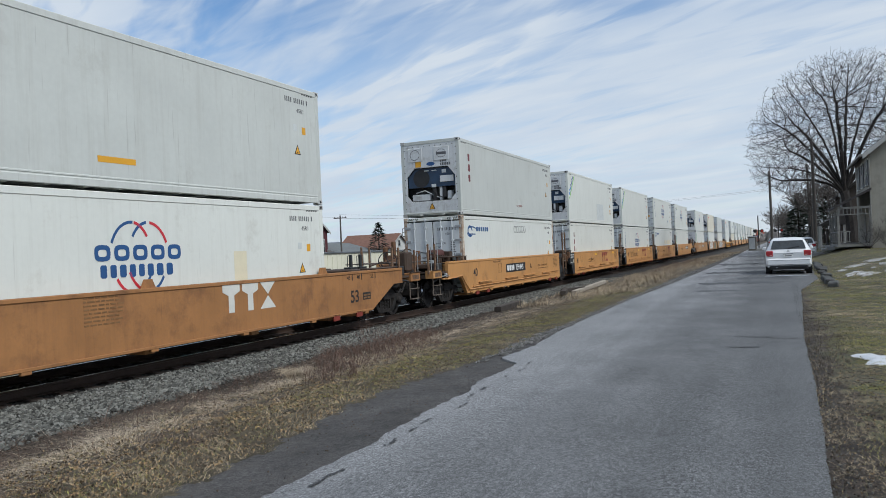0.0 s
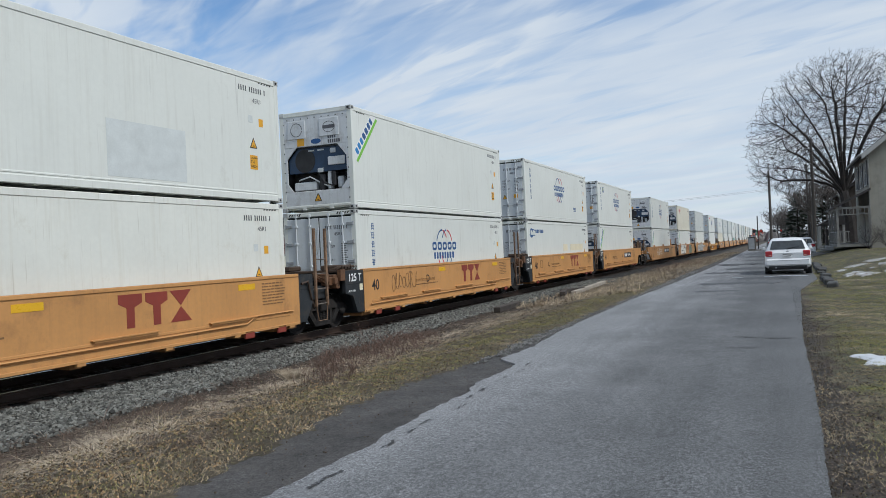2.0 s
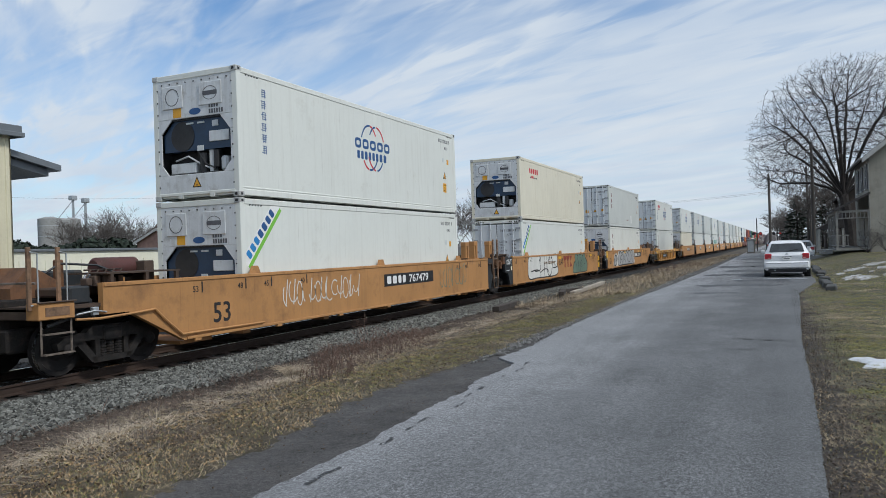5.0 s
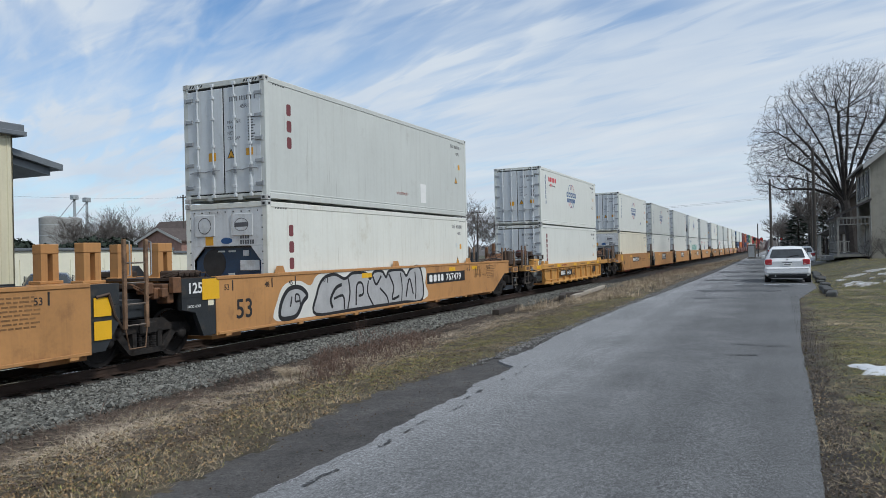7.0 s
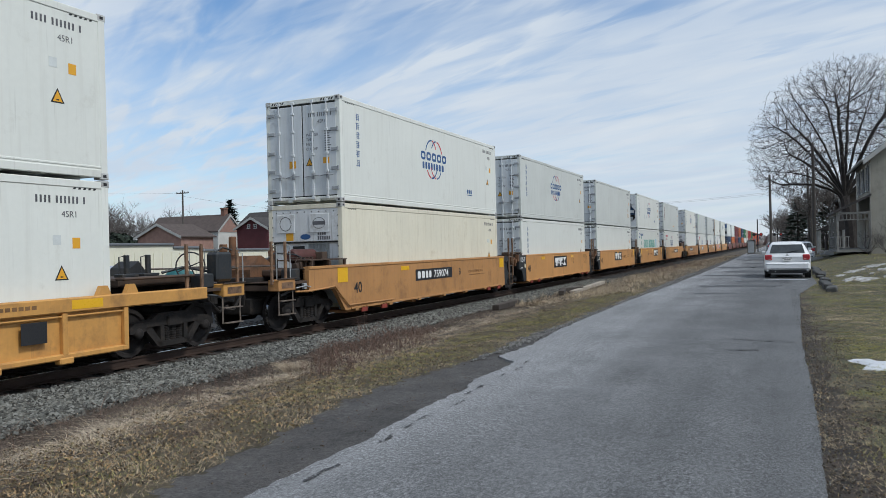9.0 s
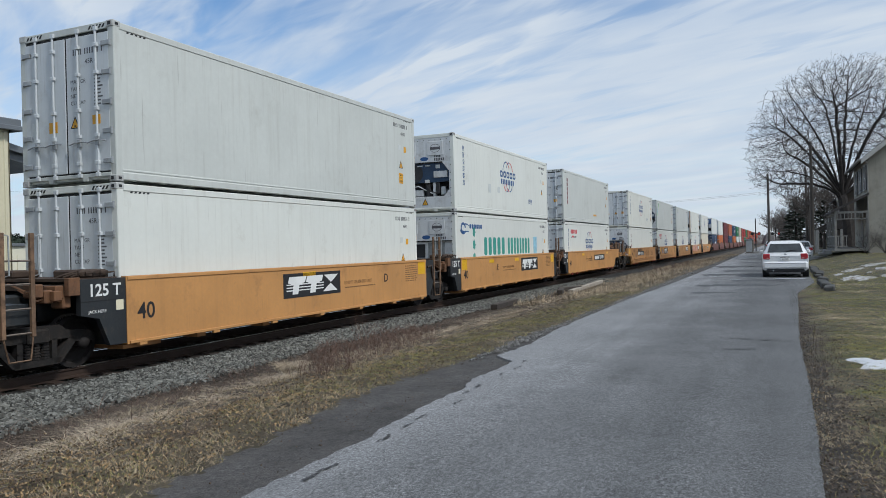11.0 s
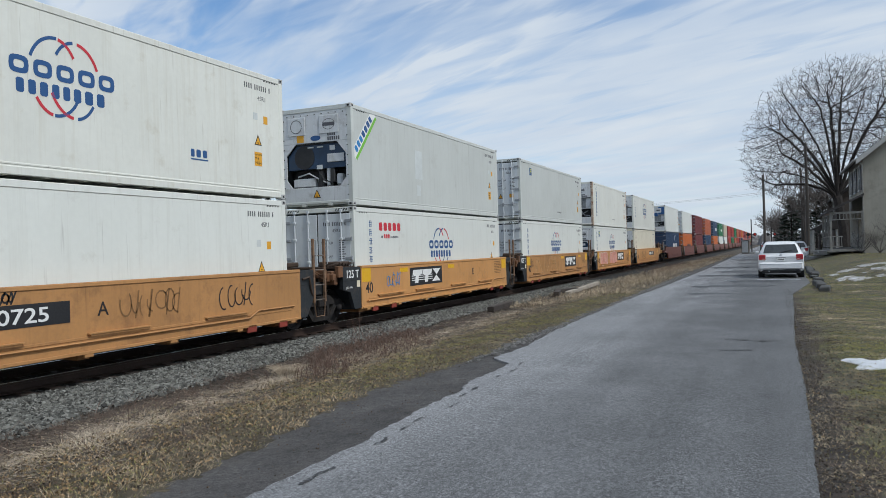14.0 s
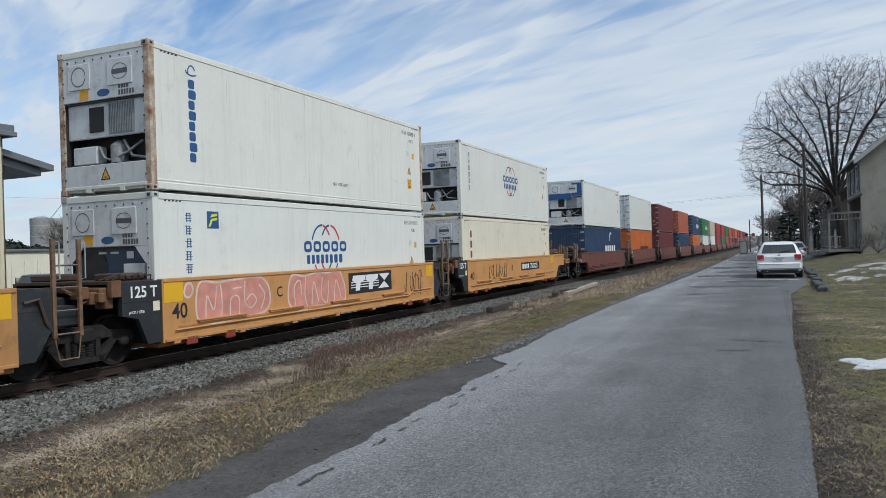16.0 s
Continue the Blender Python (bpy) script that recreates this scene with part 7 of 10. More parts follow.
def car_mark(u, q, y0, y1):
    k, *a = q
    x = SILL_X + 0.004
    if k == "num":
        on_side(u, "stencil", text_mesh(a[0], a[3] if len(a) > 3 else 0.58 if a[0] == "53" else 0.42, M_BLACK, 0.006), a[1], a[2] if len(a) > 2 else 0.58, x, "black stencilled number")
    elif k == "letter":
        on_side(u, "stencil", text_mesh(a[0], 0.34, M_BLACK, 0.002), a[1], 0.62, x, "black stencilled letter")
    elif k == "plate":       # a black panel with pale number blocks
        y, w, digits = a
        pn = on_side(u, "number_panel", slab("panel", M_BLACK, 0, w, 0, 0.36), y, 0.56, x, "black number panel")
        piece("owner_mark", shared(("owner_blocks", w), M_WHITETXT, lambda mb: letter_blocks(mb, 4, 0.23, w * 0.085, w * 0.012, w * 0.05, 0.065, seed=2)), pn, (0, 0, 0.003))
        num_ = piece("car_number", text_mesh(digits, 0.33, M_WHITETXT, 0.004), pn, (w * 0.47, 0.065, 0.003))
        num_.scale.x = w * 0.47 / (len(digits) * 0.186)
    elif k == "redlogo":
        def f(mb):
            for o in (0.0, 0.62):
                mb.prism([(o, 0.60), (o, 0.44), (o + 0.18, 0.36), (o + 0.18, 0), (o + 0.36, 0), (o + 0.36, 0.36), (o + 0.54, 0.44), (o + 0.54, 0.60)], "z", -0.002, 0.0015)
            mb.prism([(1.22, 0), (1.78, 0), (1.50, 0.29)], "z", -0.002, 0.0015)
            mb.prism([(1.22, 0.60), (1.50, 0.31), (1.78, 0.60)], "z", -0.002, 0.0015)
        on_side(u, "car_logo", shared("red_logo", M_SPRAYW if len(a) > 1 else M_TTXRED, f), a[0], 0.46, x, "faded angular logo")
    elif k == "boxlogo":
        on_side(u, "logo_panel", slab("logo_panel", M_BLACK, 0, 2.5, 0, 0.58), a[0], 0.46, x, "black logo panel")
        def f(mb):
            for o in (0.18, 0.92):
                mb.prism([(o + 0.06, 0.50), (o, 0.36), (o + 0.22, 0.30), (o + 0.17, 0.08), (o + 0.40, 0.08), (o + 0.46, 0.30), (o + 0.70, 0.36), (o + 0.76, 0.50)], "z", -0.002, 0.0015)
            mb.prism([(1.66, 0.08), (2.34, 0.08), (2.03, 0.28)], "z", -0.002, 0.0015)
            mb.prism([(1.72, 0.50), (2.04, 0.30), (2.38, 0.50)], "z", -0.002, 0.0015)
            for i in range(3):
                mb.box(0.12, 1.7, 0.16 + i * 0.07, 0.185 + i * 0.07, -0.002, 0.0015)
        on_side(u, "logo_lettering", shared("box_logo", M_WHITETXT, f), a[0], 0.46, x + 0.003, "white slanted blocks")
    elif k == "reflect":
        for y in a:
            on_side(u, "reflector", slab("reflector", M_REFLECT, 0, 0.55, 0, 0.13), y, 0.93, x, "yellow reflector strip")
    elif k == "square":
        on_side(u, "reflector", slab(("reflector_sq", len(a)), M_REFLECT, 0, 0.50 if len(a) < 2 else 0.36, 0, 0.42 if len(a) < 2 else 0.32), a[0], a[1] if len(a) > 1 else 0.74, x, "yellow reflector panel")
    elif k == "print":
        def f(mb):
            rnd = random.Random(3)
            for i in range(8):
                u_ = 0.0
                while u_ < 0.72:
                    w_ = rnd.uniform(0.05, 0.16)
                    mb.box(u_, u_ + w_, -i * 0.066, -i * 0.066 + 0.026, -0.002, 0.001)
                    u_ += w_ + 0.03
        on_side(u, "fine_print", shared("car_print", M_DINK, f), a[0], 1.02, x)
    elif k == "load":
        on_side(u, "stencil", text_mesh("LD LMT 123,300 PER UNIT", 0.13, M_DINK), a[0], 0.66, x)
        on_side(u, "fine_print", shared("load_print", M_DINK, lambda mb: [mb.box(i * 0.11, i * 0.11 + 0.085, 0, 0.03, -0.002, 0.001) for i in range(15)]), a[0] + 0.05, 0.56, x)
    elif k == "hsign":
        def f(mb):
            for b in ((0, 0.36, 0, 0.02), (0, 0.36, 0.34, 0.36), (0, 0.02, 0.02, 0.34), (0.34, 0.36, 0.02, 0.34)):
                mb.box(b[0], b[1], b[2], b[3], -0.002, 0.001)
        on_side(u, "stencil_frame", shared("h_frame", M_DINK, f), a[0], 0.60, x)
    elif k == "ticks":       # length marks along the sill
        for w, y in a:
            on_side(u, "stencil", text_mesh(w, 0.17, M_BLACK, 0.001), y, 0.90, x)
            on_side(u, "stencil_bar", slab("tick", M_BLACK, 0, 0.035, 0, 0.22), y + 0.25, 0.88, x)
    elif k == "panel":
        on_side(u, "placard", slab(("placard", a[2]), M_BLACK, 0, a[2], 0, a[3]), a[0], a[1], x, "black placard frame")
        on_side(u, "stencil_bar", shared("placard_rows", M_DINK, lambda mb: [mb.box(0.03 + 0.20 * i, 0.19 + 0.20 * i, 0.03 + 0.075 * j, 0.075 + 0.075 * j, -0.002, 0.001) for i in (0, 1) for j in (0, 1)]), a[0], a[1], x + 0.004)
    elif k == "perunit":
        on_side(u, "stencil", text_mesh("LD LMT 117,700 PER UNIT", 0.17, M_DINK), a[0], 0.74, x + 0.006)
    elif k == "clear":
        on_side(u, "stencil", text_mesh("REEFER CLEARANCE", 0.10, M_DINK), a[0], 1.02, x)
    elif k == "piece":       # a sprayed shape: filled outline, dark edge, strokes inside
        fill, line, w, outline, strokes = a
        ring_ = smooth_line(outline, True)
        cy, cz = outline[0]
        lift = 0.0006 * sum(1 for c_ in u.children if c_.name.startswith("graffiti"))
        mb = MB().add([(p - cy, q - cz, 0.0) for p, q in ring_], [tuple(range(len(ring_)))])
        g = piece("graffiti", mb.mesh("graffiti", fill), u, (x - 0.0028 + lift, cy, cz), SIDE, "sprayed graffiti shape")
        for i, (pts, closed, wd, m_) in enumerate([(outline, True, w, line)] + [(q[1:], False, q[0], line) for q in strokes]):
            if wd:
                ln = MB()
                ribbon(ln, [(p - cy, q - cz) for p, q in smooth_line(pts, closed)], wd, closed)
                piece("stroke", ln.mesh("stroke", m_), g, (0, 0, 0.0004 + 0.0001 * i))
    elif k == "angles":      # long thin drawn strokes, each beside a pale one
        for i, pts in enumerate(ANGLES):
            for off, wd, m_ in ((0.0, 0.022, M_DINK), (0.05, 0.05, M_SPRAYTAN)):
                ln = MB()
                ribbon(ln, [(p - pts[0][0] + off, q_ - pts[0][1]) for p, q_ in smooth_line(pts)], wd)
                piece("graffiti", ln.mesh("drawn_stroke", m_), u, (x + 0.001, *pts[0]), SIDE, "long thin sprayed stroke")
    elif k == "tag":         # a thin sprayed scrawl
        y, z, w, h, material, seed = a
        rnd = random.Random(seed)
        mb = MB()
        n = int(w / (h * 0.42))
        for i in range(n):
            ring_arc(mb, h * rnd.uniform(0.16, 0.32), h * rnd.uniform(0.3, 0.5), rnd.uniform(0, 200), rnd.uniform(240, 420), 0.03, (i + 0.5) * w / n, h * 0.5 + rnd.uniform(-0.06, 0.06), 12)
            if rnd.random() < 0.5:
                u0 = (i + rnd.random()) * w / n
                mb.prism([(u0, 0), (u0 + 0.03, 0), (u0 + 0.12, h), (u0 + 0.09, h)], "z", -0.002, 0.0015)
        on_side(u, "graffiti", mb.mesh("graffiti_tag", material), y, z, x, "thin sprayed scrawl")


def ribbed_car(s, label):
    """A lighter well car with a deep top chord and ribbed yellow sides."""
    u = thing("well_car", (TRACK_X, s, 0), 0, label, "freight car", "well cars of the train")
    UNIT_S[u.name] = s
    MOVING.append((u, s, 0))
    y0, y1, p = -0.20, 12.40, M_YELLOW
    for sx in (-1, 1):
        a, b = sorted((sx * 1.26, sx * SILL_X))
        ch = part("top_chord", MB().box(a, b, y0 - 2.0, y1 + 2.0, 0.66, 0.90, 0.02), p, u)
        a, b = sorted((sx * 1.25, sx * 1.31))
        sh = part("side_sheet", MB().box(a, b, y0, y1, -0.06, 0.66), p, u)
        a, b = sorted((sx * 1.25, sx * 1.40))
        part("bottom_chord", MB().box(a, b, y0, y1, -0.10, 0.0, 0.02), p, u)
        rib = shared(("side_rib", sx), p, lambda mb: mb.box(*sorted((sx * 1.31, sx * 1.40)), -0.05, 0.05, -0.02, 0.66, 0.01))
        for i in range(11):
            piece("side_rib", rib, u, (0, y0 + 0.06 + i * (y1 - y0 - 0.12) / 10, 0))
        foot = shared(("rib_foot", sx), p, lambda mb: mb.box(*sorted((sx * 1.28, sx * 1.43)), -0.13, 0.13, -0.17, -0.06, 0.02))
        for i in range(1, 10):
            piece("rib_foot", foot, u, (0, y0 + 0.06 + i * (y1 - y0 - 0.12) / 10, 0))
    part("tie_bar", MB().tube([(1.36, y0, 0.60), (1.36, y1, 0.60)], 0.02, 6), p, u)
    x = SILL_X + 0.003
    for y in (-1.6, 2.0, 5.4, 8.6, 11.2):
        on_side(u, "reflector", slab("reflector", M_REFLECT, 0, 0.62, 0, 0.15), y, 0.71, x, "yellow reflector strip")
    for y, m in ((0.4, M_DINK), (2.9, M_TTXRED), (7.0, M_DINK), (9.6, M_DINK)):
        on_side(u, "fine_print", shared(("chord_print", m.name), m, lambda mb: [mb.box(i * 0.11, i * 0.11 + 0.08, 0, 0.06, -0.002, 0.001) for i in range(9)]), y, 0.76, x)
    on_side(u, "number_panel", slab("rib_panel_a", M_BLACK, 0, 1.12, 0, 0.30), 2.70, 0.22, 1.402)
    on_side(u, "owner_mark", shared("rib_blocks_a", M_WHITETXT, lambda mb: letter_blocks(mb, 4, 0.2, 0.18, 0.04, 0.1, 0.05)), 2.70, 0.22, 1.406)
    on_side(u, "number_panel", slab("rib_panel_b", M_BLACK, 0, 1.15, 0, 0.30), 3.96, 0.22, 1.402)
    on_side(u, "car_number", text_mesh("454703", 0.25, M_WHITETXT, 0.003), 4.00, 0.275, 1.406)
    on_side(u, "stencil", text_mesh("40", 0.46, M_BLACK, 0.004), 5.35, 0.14, 1.402)
    on_side(u, "placard", slab("rib_placard", M_BLACK, 0, 0.45, 0, 0.34), 10.3, 0.22, 1.402)
    part("well_floor", MB().box(-1.25, 1.25, y0, y0 + 1, -0.10, -0.03).box(-1.25, 1.25, y1 - 1, y1, -0.10, -0.03).box(-1.25, 1.25, 5.5, 6.5, -0.10, -0.03), M_TANOLD, u)
    guide = shared("corner_guide", p, lambda mb: mb.prism([(-0.14, 0), (0.14, 0), (0.06, 0.16), (-0.06, 0.16)], "x", -0.05, 0.05))
    for y in (-0.3, 0.35, CL - 0.3, CL + 0.3):
        piece("corner_guide", guide, u, (1.34, y, 0.90), label="container guide lug")
    end_gear(u, y0, -1, p)
    end_gear(u, y1, 1, p)
    return u


def build_train():
    W, G, K, V = "white", "grey", "cream", "ivory"
    red5 = [("num", "40", 0.42), ("load", 3.2), ("redlogo", 7.0), ("print", 11.0), ("reflect", 5.0, 10.2)]
    def fifth(letter, y=2.4):
        return [("letter", letter, y)]
    old, mid, tan = M_TANOLD, M_TANMID, M_TAN
    # the long car that has nearly passed
    well_car(4.3, -2.0, 14.2, "joint", "end", old, "weathered orange well car with faded white logo", [("hsign", 2.6), ("print", 4.6), ("redlogo", 8.0, 1), ("ticks", ("45", 12.9), ("48", 13.4), ("53", 14.15)), ("num", "53", 13.04, 0.29, 0.46), ("panel", 13.70, 0.32, 0.42, 0.2), ("clear", 14.75)], True, rails=False)
    container(4.3, UPPER_Z, G, "doors", [("orange_tag", 5.2)], "light grey refrigerated container on another container")
    container(4.3, LOWER_Z, W, "doors", ["globe", ("tape", 8.67, 0.92, 0.42, 0.85)], "white refrigerated container with round blue and red logo")
    # five-unit car, red logo
    A, E, D, C, B = 25.79, 41.42, 56.93, 72.44, 87.95
    well_car(A, -0.02, 12.40, "end", "joint", tan, "tan well car with black number panel", [("num", "40", 0.42), ("clear", 2.6), ("hsign", 3.2), ("plate", 4.1, 2.6, "759945"), ("letter", "A", 7.4), ("load", 8.6), ("print", 11.2)])
    well_car(E, -0.02, 12.40, "joint", "joint", tan, "tan well car with faded red logo", red5 + [("letter", "E", 4.0), ("hsign", 1.4)])
    well_car(D, -0.02, 12.40, "joint", "joint", tan, "tan well car with faded red logo", red5 + [("letter", "D", 4.0), ("tag", 1.6, 0.5, 1.6, 0.5, M_DINK, 8)])
    well_car(C, -0.02, 12.40, "joint", "joint", tan, "tan well car with faded red logo", red5 + [("letter", "C", 2.6), ("hsign", 1.3)])
    well_car(B, -0.02, 12.40, "joint", "end", tan, "tan well car with black number panel", [("num", "40", 0.42), ("hsign", 1.3), ("load", 2.9), ("letter", "B", 6.2), ("plate", 7.1, 2.7, "759945"), ("print", 10.6)])
    container(A, UPPER_Z, G, "carrier", ["tex", "nofork"], "grey refrigerated container with navy cooling unit")
    container(A, LOWER_Z, "white", "doors", ["cronos", "scribble"], "white refrigerated container with rusty rails and blue horse emblem", rust=True)
    container(E, UPPER_Z, W, "carrier", ["banner", ("patch", 7.1, 0.28, 1.95, 1.03), "high"], "white refrigerated container with green striped banner and navy cooling unit")
    container(E, LOWER_Z, V, "doors", ["tex"], "off-white refrigerated container with maroon lettering column")
    container(D, UPPER_Z, W, "carrier", ["banner", "high"], "white refrigerated container with green striped banner and navy cooling unit")
    container(D, LOWER_Z, W, "doors", ["chars", "globe"], "white refrigerated container with round logo")
    container(C, UPPER_Z, W, "doors", ["chars", "globe", "badge", "high"], "white refrigerated container with round logo and steel-barred doors")
    container(C, LOWER_Z, W, "doors", ["cronos", ("tape", 6.4, 1.35, 0.9, 0.36), ("tape", 7.9, 1.35, 2.9, 0.36)], "white refrigerated container with yellowed repair patches")
    container(B, UPPER_Z, W, "doors", ["chars", "flag", "globe", "high"], "white refrigerated container with round logo and blue sticker")
    container(B, LOWER_Z, W, "carrier", ["banner"], "white refrigerated container with green striped banner")
    # three-unit car with long wells and graffiti
    F1, F2, F3 = 109.99, 129.70, 149.43
    ticks = ("ticks", ("53", -1.75), ("48", -0.4), ("45", 0.5), ("40", 1.9), ("45", 11.5), ("48", 12.3), ("53", 13.6))
    well_car(F1, -2.0, 14.66, "end", "joint", mid, "weathered tan long well car with graffiti", [ticks, ("num", "53", -1.2, 0.25), ("tag", 1.2, 0.4, 3.4, 0.6, M_SPRAYW, 12), ("plate", 6.1, 3.4, "767479"), ("tag", 10.0, 0.3, 2.4, 0.75, M_SPRAYG, 21)], True, False, False)
    well_car(F2, -2.0, 14.66, "joint", "joint", mid, "tan long well car with white and green graffiti", [ticks, WHITE_PIECE, ("letter", "C", 4.58), ("perunit", 2.7), ("tag", 5.4, 0.62, 0.9, 0.35, M_BLACK, 61), ("redlogo", 6.4), GREEN_PIECE, ("reflect", 5.4, 12.4), ("print", 12.9), ("square", 14.72, 0.62), ("square", 14.72, 0.22)], True, False, False)
    well_car(F3, -2.0, 14.3, "joint", "end", mid, "tan long well car with silver graffiti", [ticks, ("square", -2.40), ("num", "53", -1.40, 0.28), HALO_PIECE, RING_PIECE, SILVER_PIECE, ("plate", 8.1, 3.2, "767479"), ("tag", 12.2, 0.62, 1.5, 0.45, M_DINK, 14), ("reflect", 3.9, 9.9, 12.0), ("print", 13.6)], True, False, False)
    container(F1, UPPER_Z, W, "carrier", ["chars", "globe", "high"], "white refrigerated container with round logo and navy cooling unit")
    container(F1, LOWER_Z, W, "carrier", ["banner"], "white refrigerated container with green striped banner")
    container(F2, UPPER_Z, K, "carrier", ["seaco"], "cream refrigerated container with red lettering")
    container(F2, LOWER_Z, W, "doors", ["banner"], "white refrigerated container with green striped banner")
    container(F3, UPPER_Z, G, "doors", ["tex", "nofork", "plate"], "grey refrigerated container with maroon lettering column")
    container(F3, LOWER_Z, V, "carrier", ["tex"], "off-white refrigerated container with navy cooling unit")
    # single ribbed car
    Y1 = 171.28
    ribbed_car(Y1, "dirty yellow ribbed well car with reflector strips")
    container(Y1, UPPER_Z, W, "doors", ["chars", "seaco", "globe"], "white refrigerated container with red lettering and round logo")
    container(Y1, LOWER_Z, W, "doors", ["triton"], "white refrigerated container with maroon lettering column")
    # five-unit car, boxed logo
    B2, C2, D2, E2, A2 = 191.17, 206.60, 222.10, 237.52, 252.86
    num = ("num", "40", 0.22, 0.42)
    well_car(B2, -0.02, 12.40, "end", "joint", mid, "tan well car with black number panel", [num, ("square", -0.6), ("reflect", 3.0), ("plate", 4.0, 2.9, "759074"), ("letter", "B", 7.5), ("load", 8.4), ("square", 11.8)], rails=False)
    well_car(C2, -0.02, 12.40, "joint", "joint", tan, "tan well car with black boxed logo", [num, ("reflect", 2.4, 8.0), ("boxlogo", 4.6), ("letter", "C", 8.4), ("print", 10.9)], rails=False)
    well_car(D2, -0.02, 12.40, "joint", "joint", tan, "tan well car with black boxed logo", [num, ("reflect", 5.4), ("boxlogo", 4.6), ("load", 7.3), ("letter", "D", 9.5), ("print", 10.9), ("square", 11.8)], pads=False, rails=False)
    well_car(E2, -0.02, 12.40, "joint", "joint", tan, "tan well car with black boxed logo", [num, ("square", 0.05), ("reflect", 2.9, 6.1), ("letter", "E", 3.8), ("load", 4.5), ("boxlogo", 7.0), ("print", 10.9), ("square", 11.8)], pads=False, rails=False)
    well_car(A2, -0.02, 12.40, "joint", "end", tan, "tan well car with black number panel", [num, ("reflect", 3.2, 10.0), ("load", 4.2), ("letter", "A", 5.5), ("plate", 6.4, 3.0, "759074"), ("hsign", 10.6)], rails=False)
    container(B2, UPPER_Z, W, "doors", ["chars", "globe", "badge"], "white refrigerated container with round logo and steel-barred doors")
    container(B2, LOWER_Z, K, "old", [], "cream refrigerated container with grilled cooling unit")
    container(C2, UPPER_Z, G, "doors", ["chars", "globe"], "grey refrigerated container with round logo")
    container(C2, LOWER_Z, W, "doors", ["chars"], "white refrigerated container in a well car")
    container(D2, UPPER_Z, G, "doors", ["high"], "grey refrigerated container on a white one")
    container(D2, LOWER_Z, W, "doors", [], "white refrigerated container in a well car")
    container(E2, UPPER_Z, W, "carrier", ["chars", "globe", "badge", ("patch", 3.6, 0.9, 0.3, 0.35), ("patch", 4.7, 0.95, 0.3, 0.25)], "white refrigerated container with round logo and navy cooling unit")
    container(E2, LOWER_Z, W, "old", ["cronos", "china"], "white refrigerated container with large teal lettering blocks")
    container(A2, UPPER_Z, G, "doors", ["triton", ("orange_tag", 7.4)], "grey refrigerated container with maroon lettering column")
    container(A2, LOWER_Z, W, "doors", ["chars", "seaco", "globe"], "white refrigerated container with red lettering and round logo")
    # five-unit car with tags
    G1, G2, G3, G4, G5 = 272.67, 288.05, 303.43, 318.83, 334.40
    well_car(G1, -0.02, 12.40, "end", "joint", mid, "tan well car with black number panel", [("square", -1.3), ("num", "40", 0.08), ("tag", 0.5, 0.85, 0.8, 0.25, M_DINK, 3), ("tag", 1.6, 0.42, 0.8, 0.4, M_INK, 2), ("plate", 2.55, 3.3, "750725"), ("tag", 2.75, 0.93, 2.1, 0.2, M_BLACK, 7), ("letter", "A", 6.4), ("tag", 6.9, 0.5, 1.5, 0.5, M_DINK, 5), ("tag", 9.5, 0.5, 1.2, 0.5, M_BLACK, 6), ("hsign", 1.75)])
    well_car(G2, -0.02, 12.40, "joint", "joint", tan, "tan well car with black boxed logo", [("square", 0.02), num, ("tag", 1.5, 0.55, 0.9, 0.4, M_SKYBLUE, 9), ("reflect", 2.35, 6.1), ("boxlogo", 3.05), ("letter", "E", 8.4), ("print", 10.9), ("square", 11.8)])
    well_car(G3, -0.02, 12.40, "joint", "joint", mid, "tan well car with black boxed logo and scrawls", [("square", 0.02), num, ("angles",), ("tag", 0.55, 0.62, 0.5, 0.4, M_BLACK, 18), ("boxlogo", 7.0), ("reflect", 6.2, 10.1), ("print", 10.9), ("square", 11.8)])
    well_car(G4, -0.02, 12.40, "joint", "joint", tan, "tan well car with pink graffiti", [("square", 0.02), num, DOT_PIECE, PINK_PIECE, ("letter", "C", 3.55), ROSE_PIECE, ("boxlogo", 6.8), ("tag", 10.2, 0.18, 1.3, 0.75, M_BLACK, 44), ("square", 11.8)])
    well_car(G5, -0.02, 12.40, "joint", "end", tan, "tan well car with black number panel", [num, ("tag", 2.3, 0.35, 2.2, 0.6, M_BLACK, 47), ("letter", "B", 5.2), ("plate", 6.6, 2.9, "750725"), ("square", 11.6)])
    container(G1, UPPER_Z, V, "doors", ["chars", "globe", "badge", "high"], "off-white refrigerated container with round logo and steel-barred doors")
    container(G1, LOWER_Z, W, "carrier", ["tex"], "white refrigerated container with navy cooling unit")
    container(G2, UPPER_Z, G, "carrier", ["banner", ("patch", 4.1, 1.05, 0.55, 0.95), ("patch", 4.2, 0.5, 0.3, 0.35), "high"], "grey refrigerated container with green striped banner")
    container(G2, LOWER_Z, W, "doors", ["chars", "seaco", "globe"], "white refrigerated container with red lettering and round logo")
    container(G3, UPPER_Z, G, "doors", ["flag", ("nofork", 1), "high"], "grey refrigerated container with blue sticker")
    container(G3, LOWER_Z, W, "doors", ["chars", "globe"], "white refrigerated container with round logo")
    container(G4, UPPER_Z, V, "old", ["dong", ("nofork", 1), "high"], "cream refrigerated container with rusty corner posts", rust=True)
    container(G4, LOWER_Z, W, "carrier", ["chars", "flag", "globe"], "white refrigerated container with round logo and blue sticker")
    container(G5, UPPER_Z, V, "old", ["chars", "globe"], "off-white refrigerated container with grilled cooling unit")
    container(G5, LOWER_Z, K, "old", ["tex"], "cream refrigerated container with maroon lettering column")
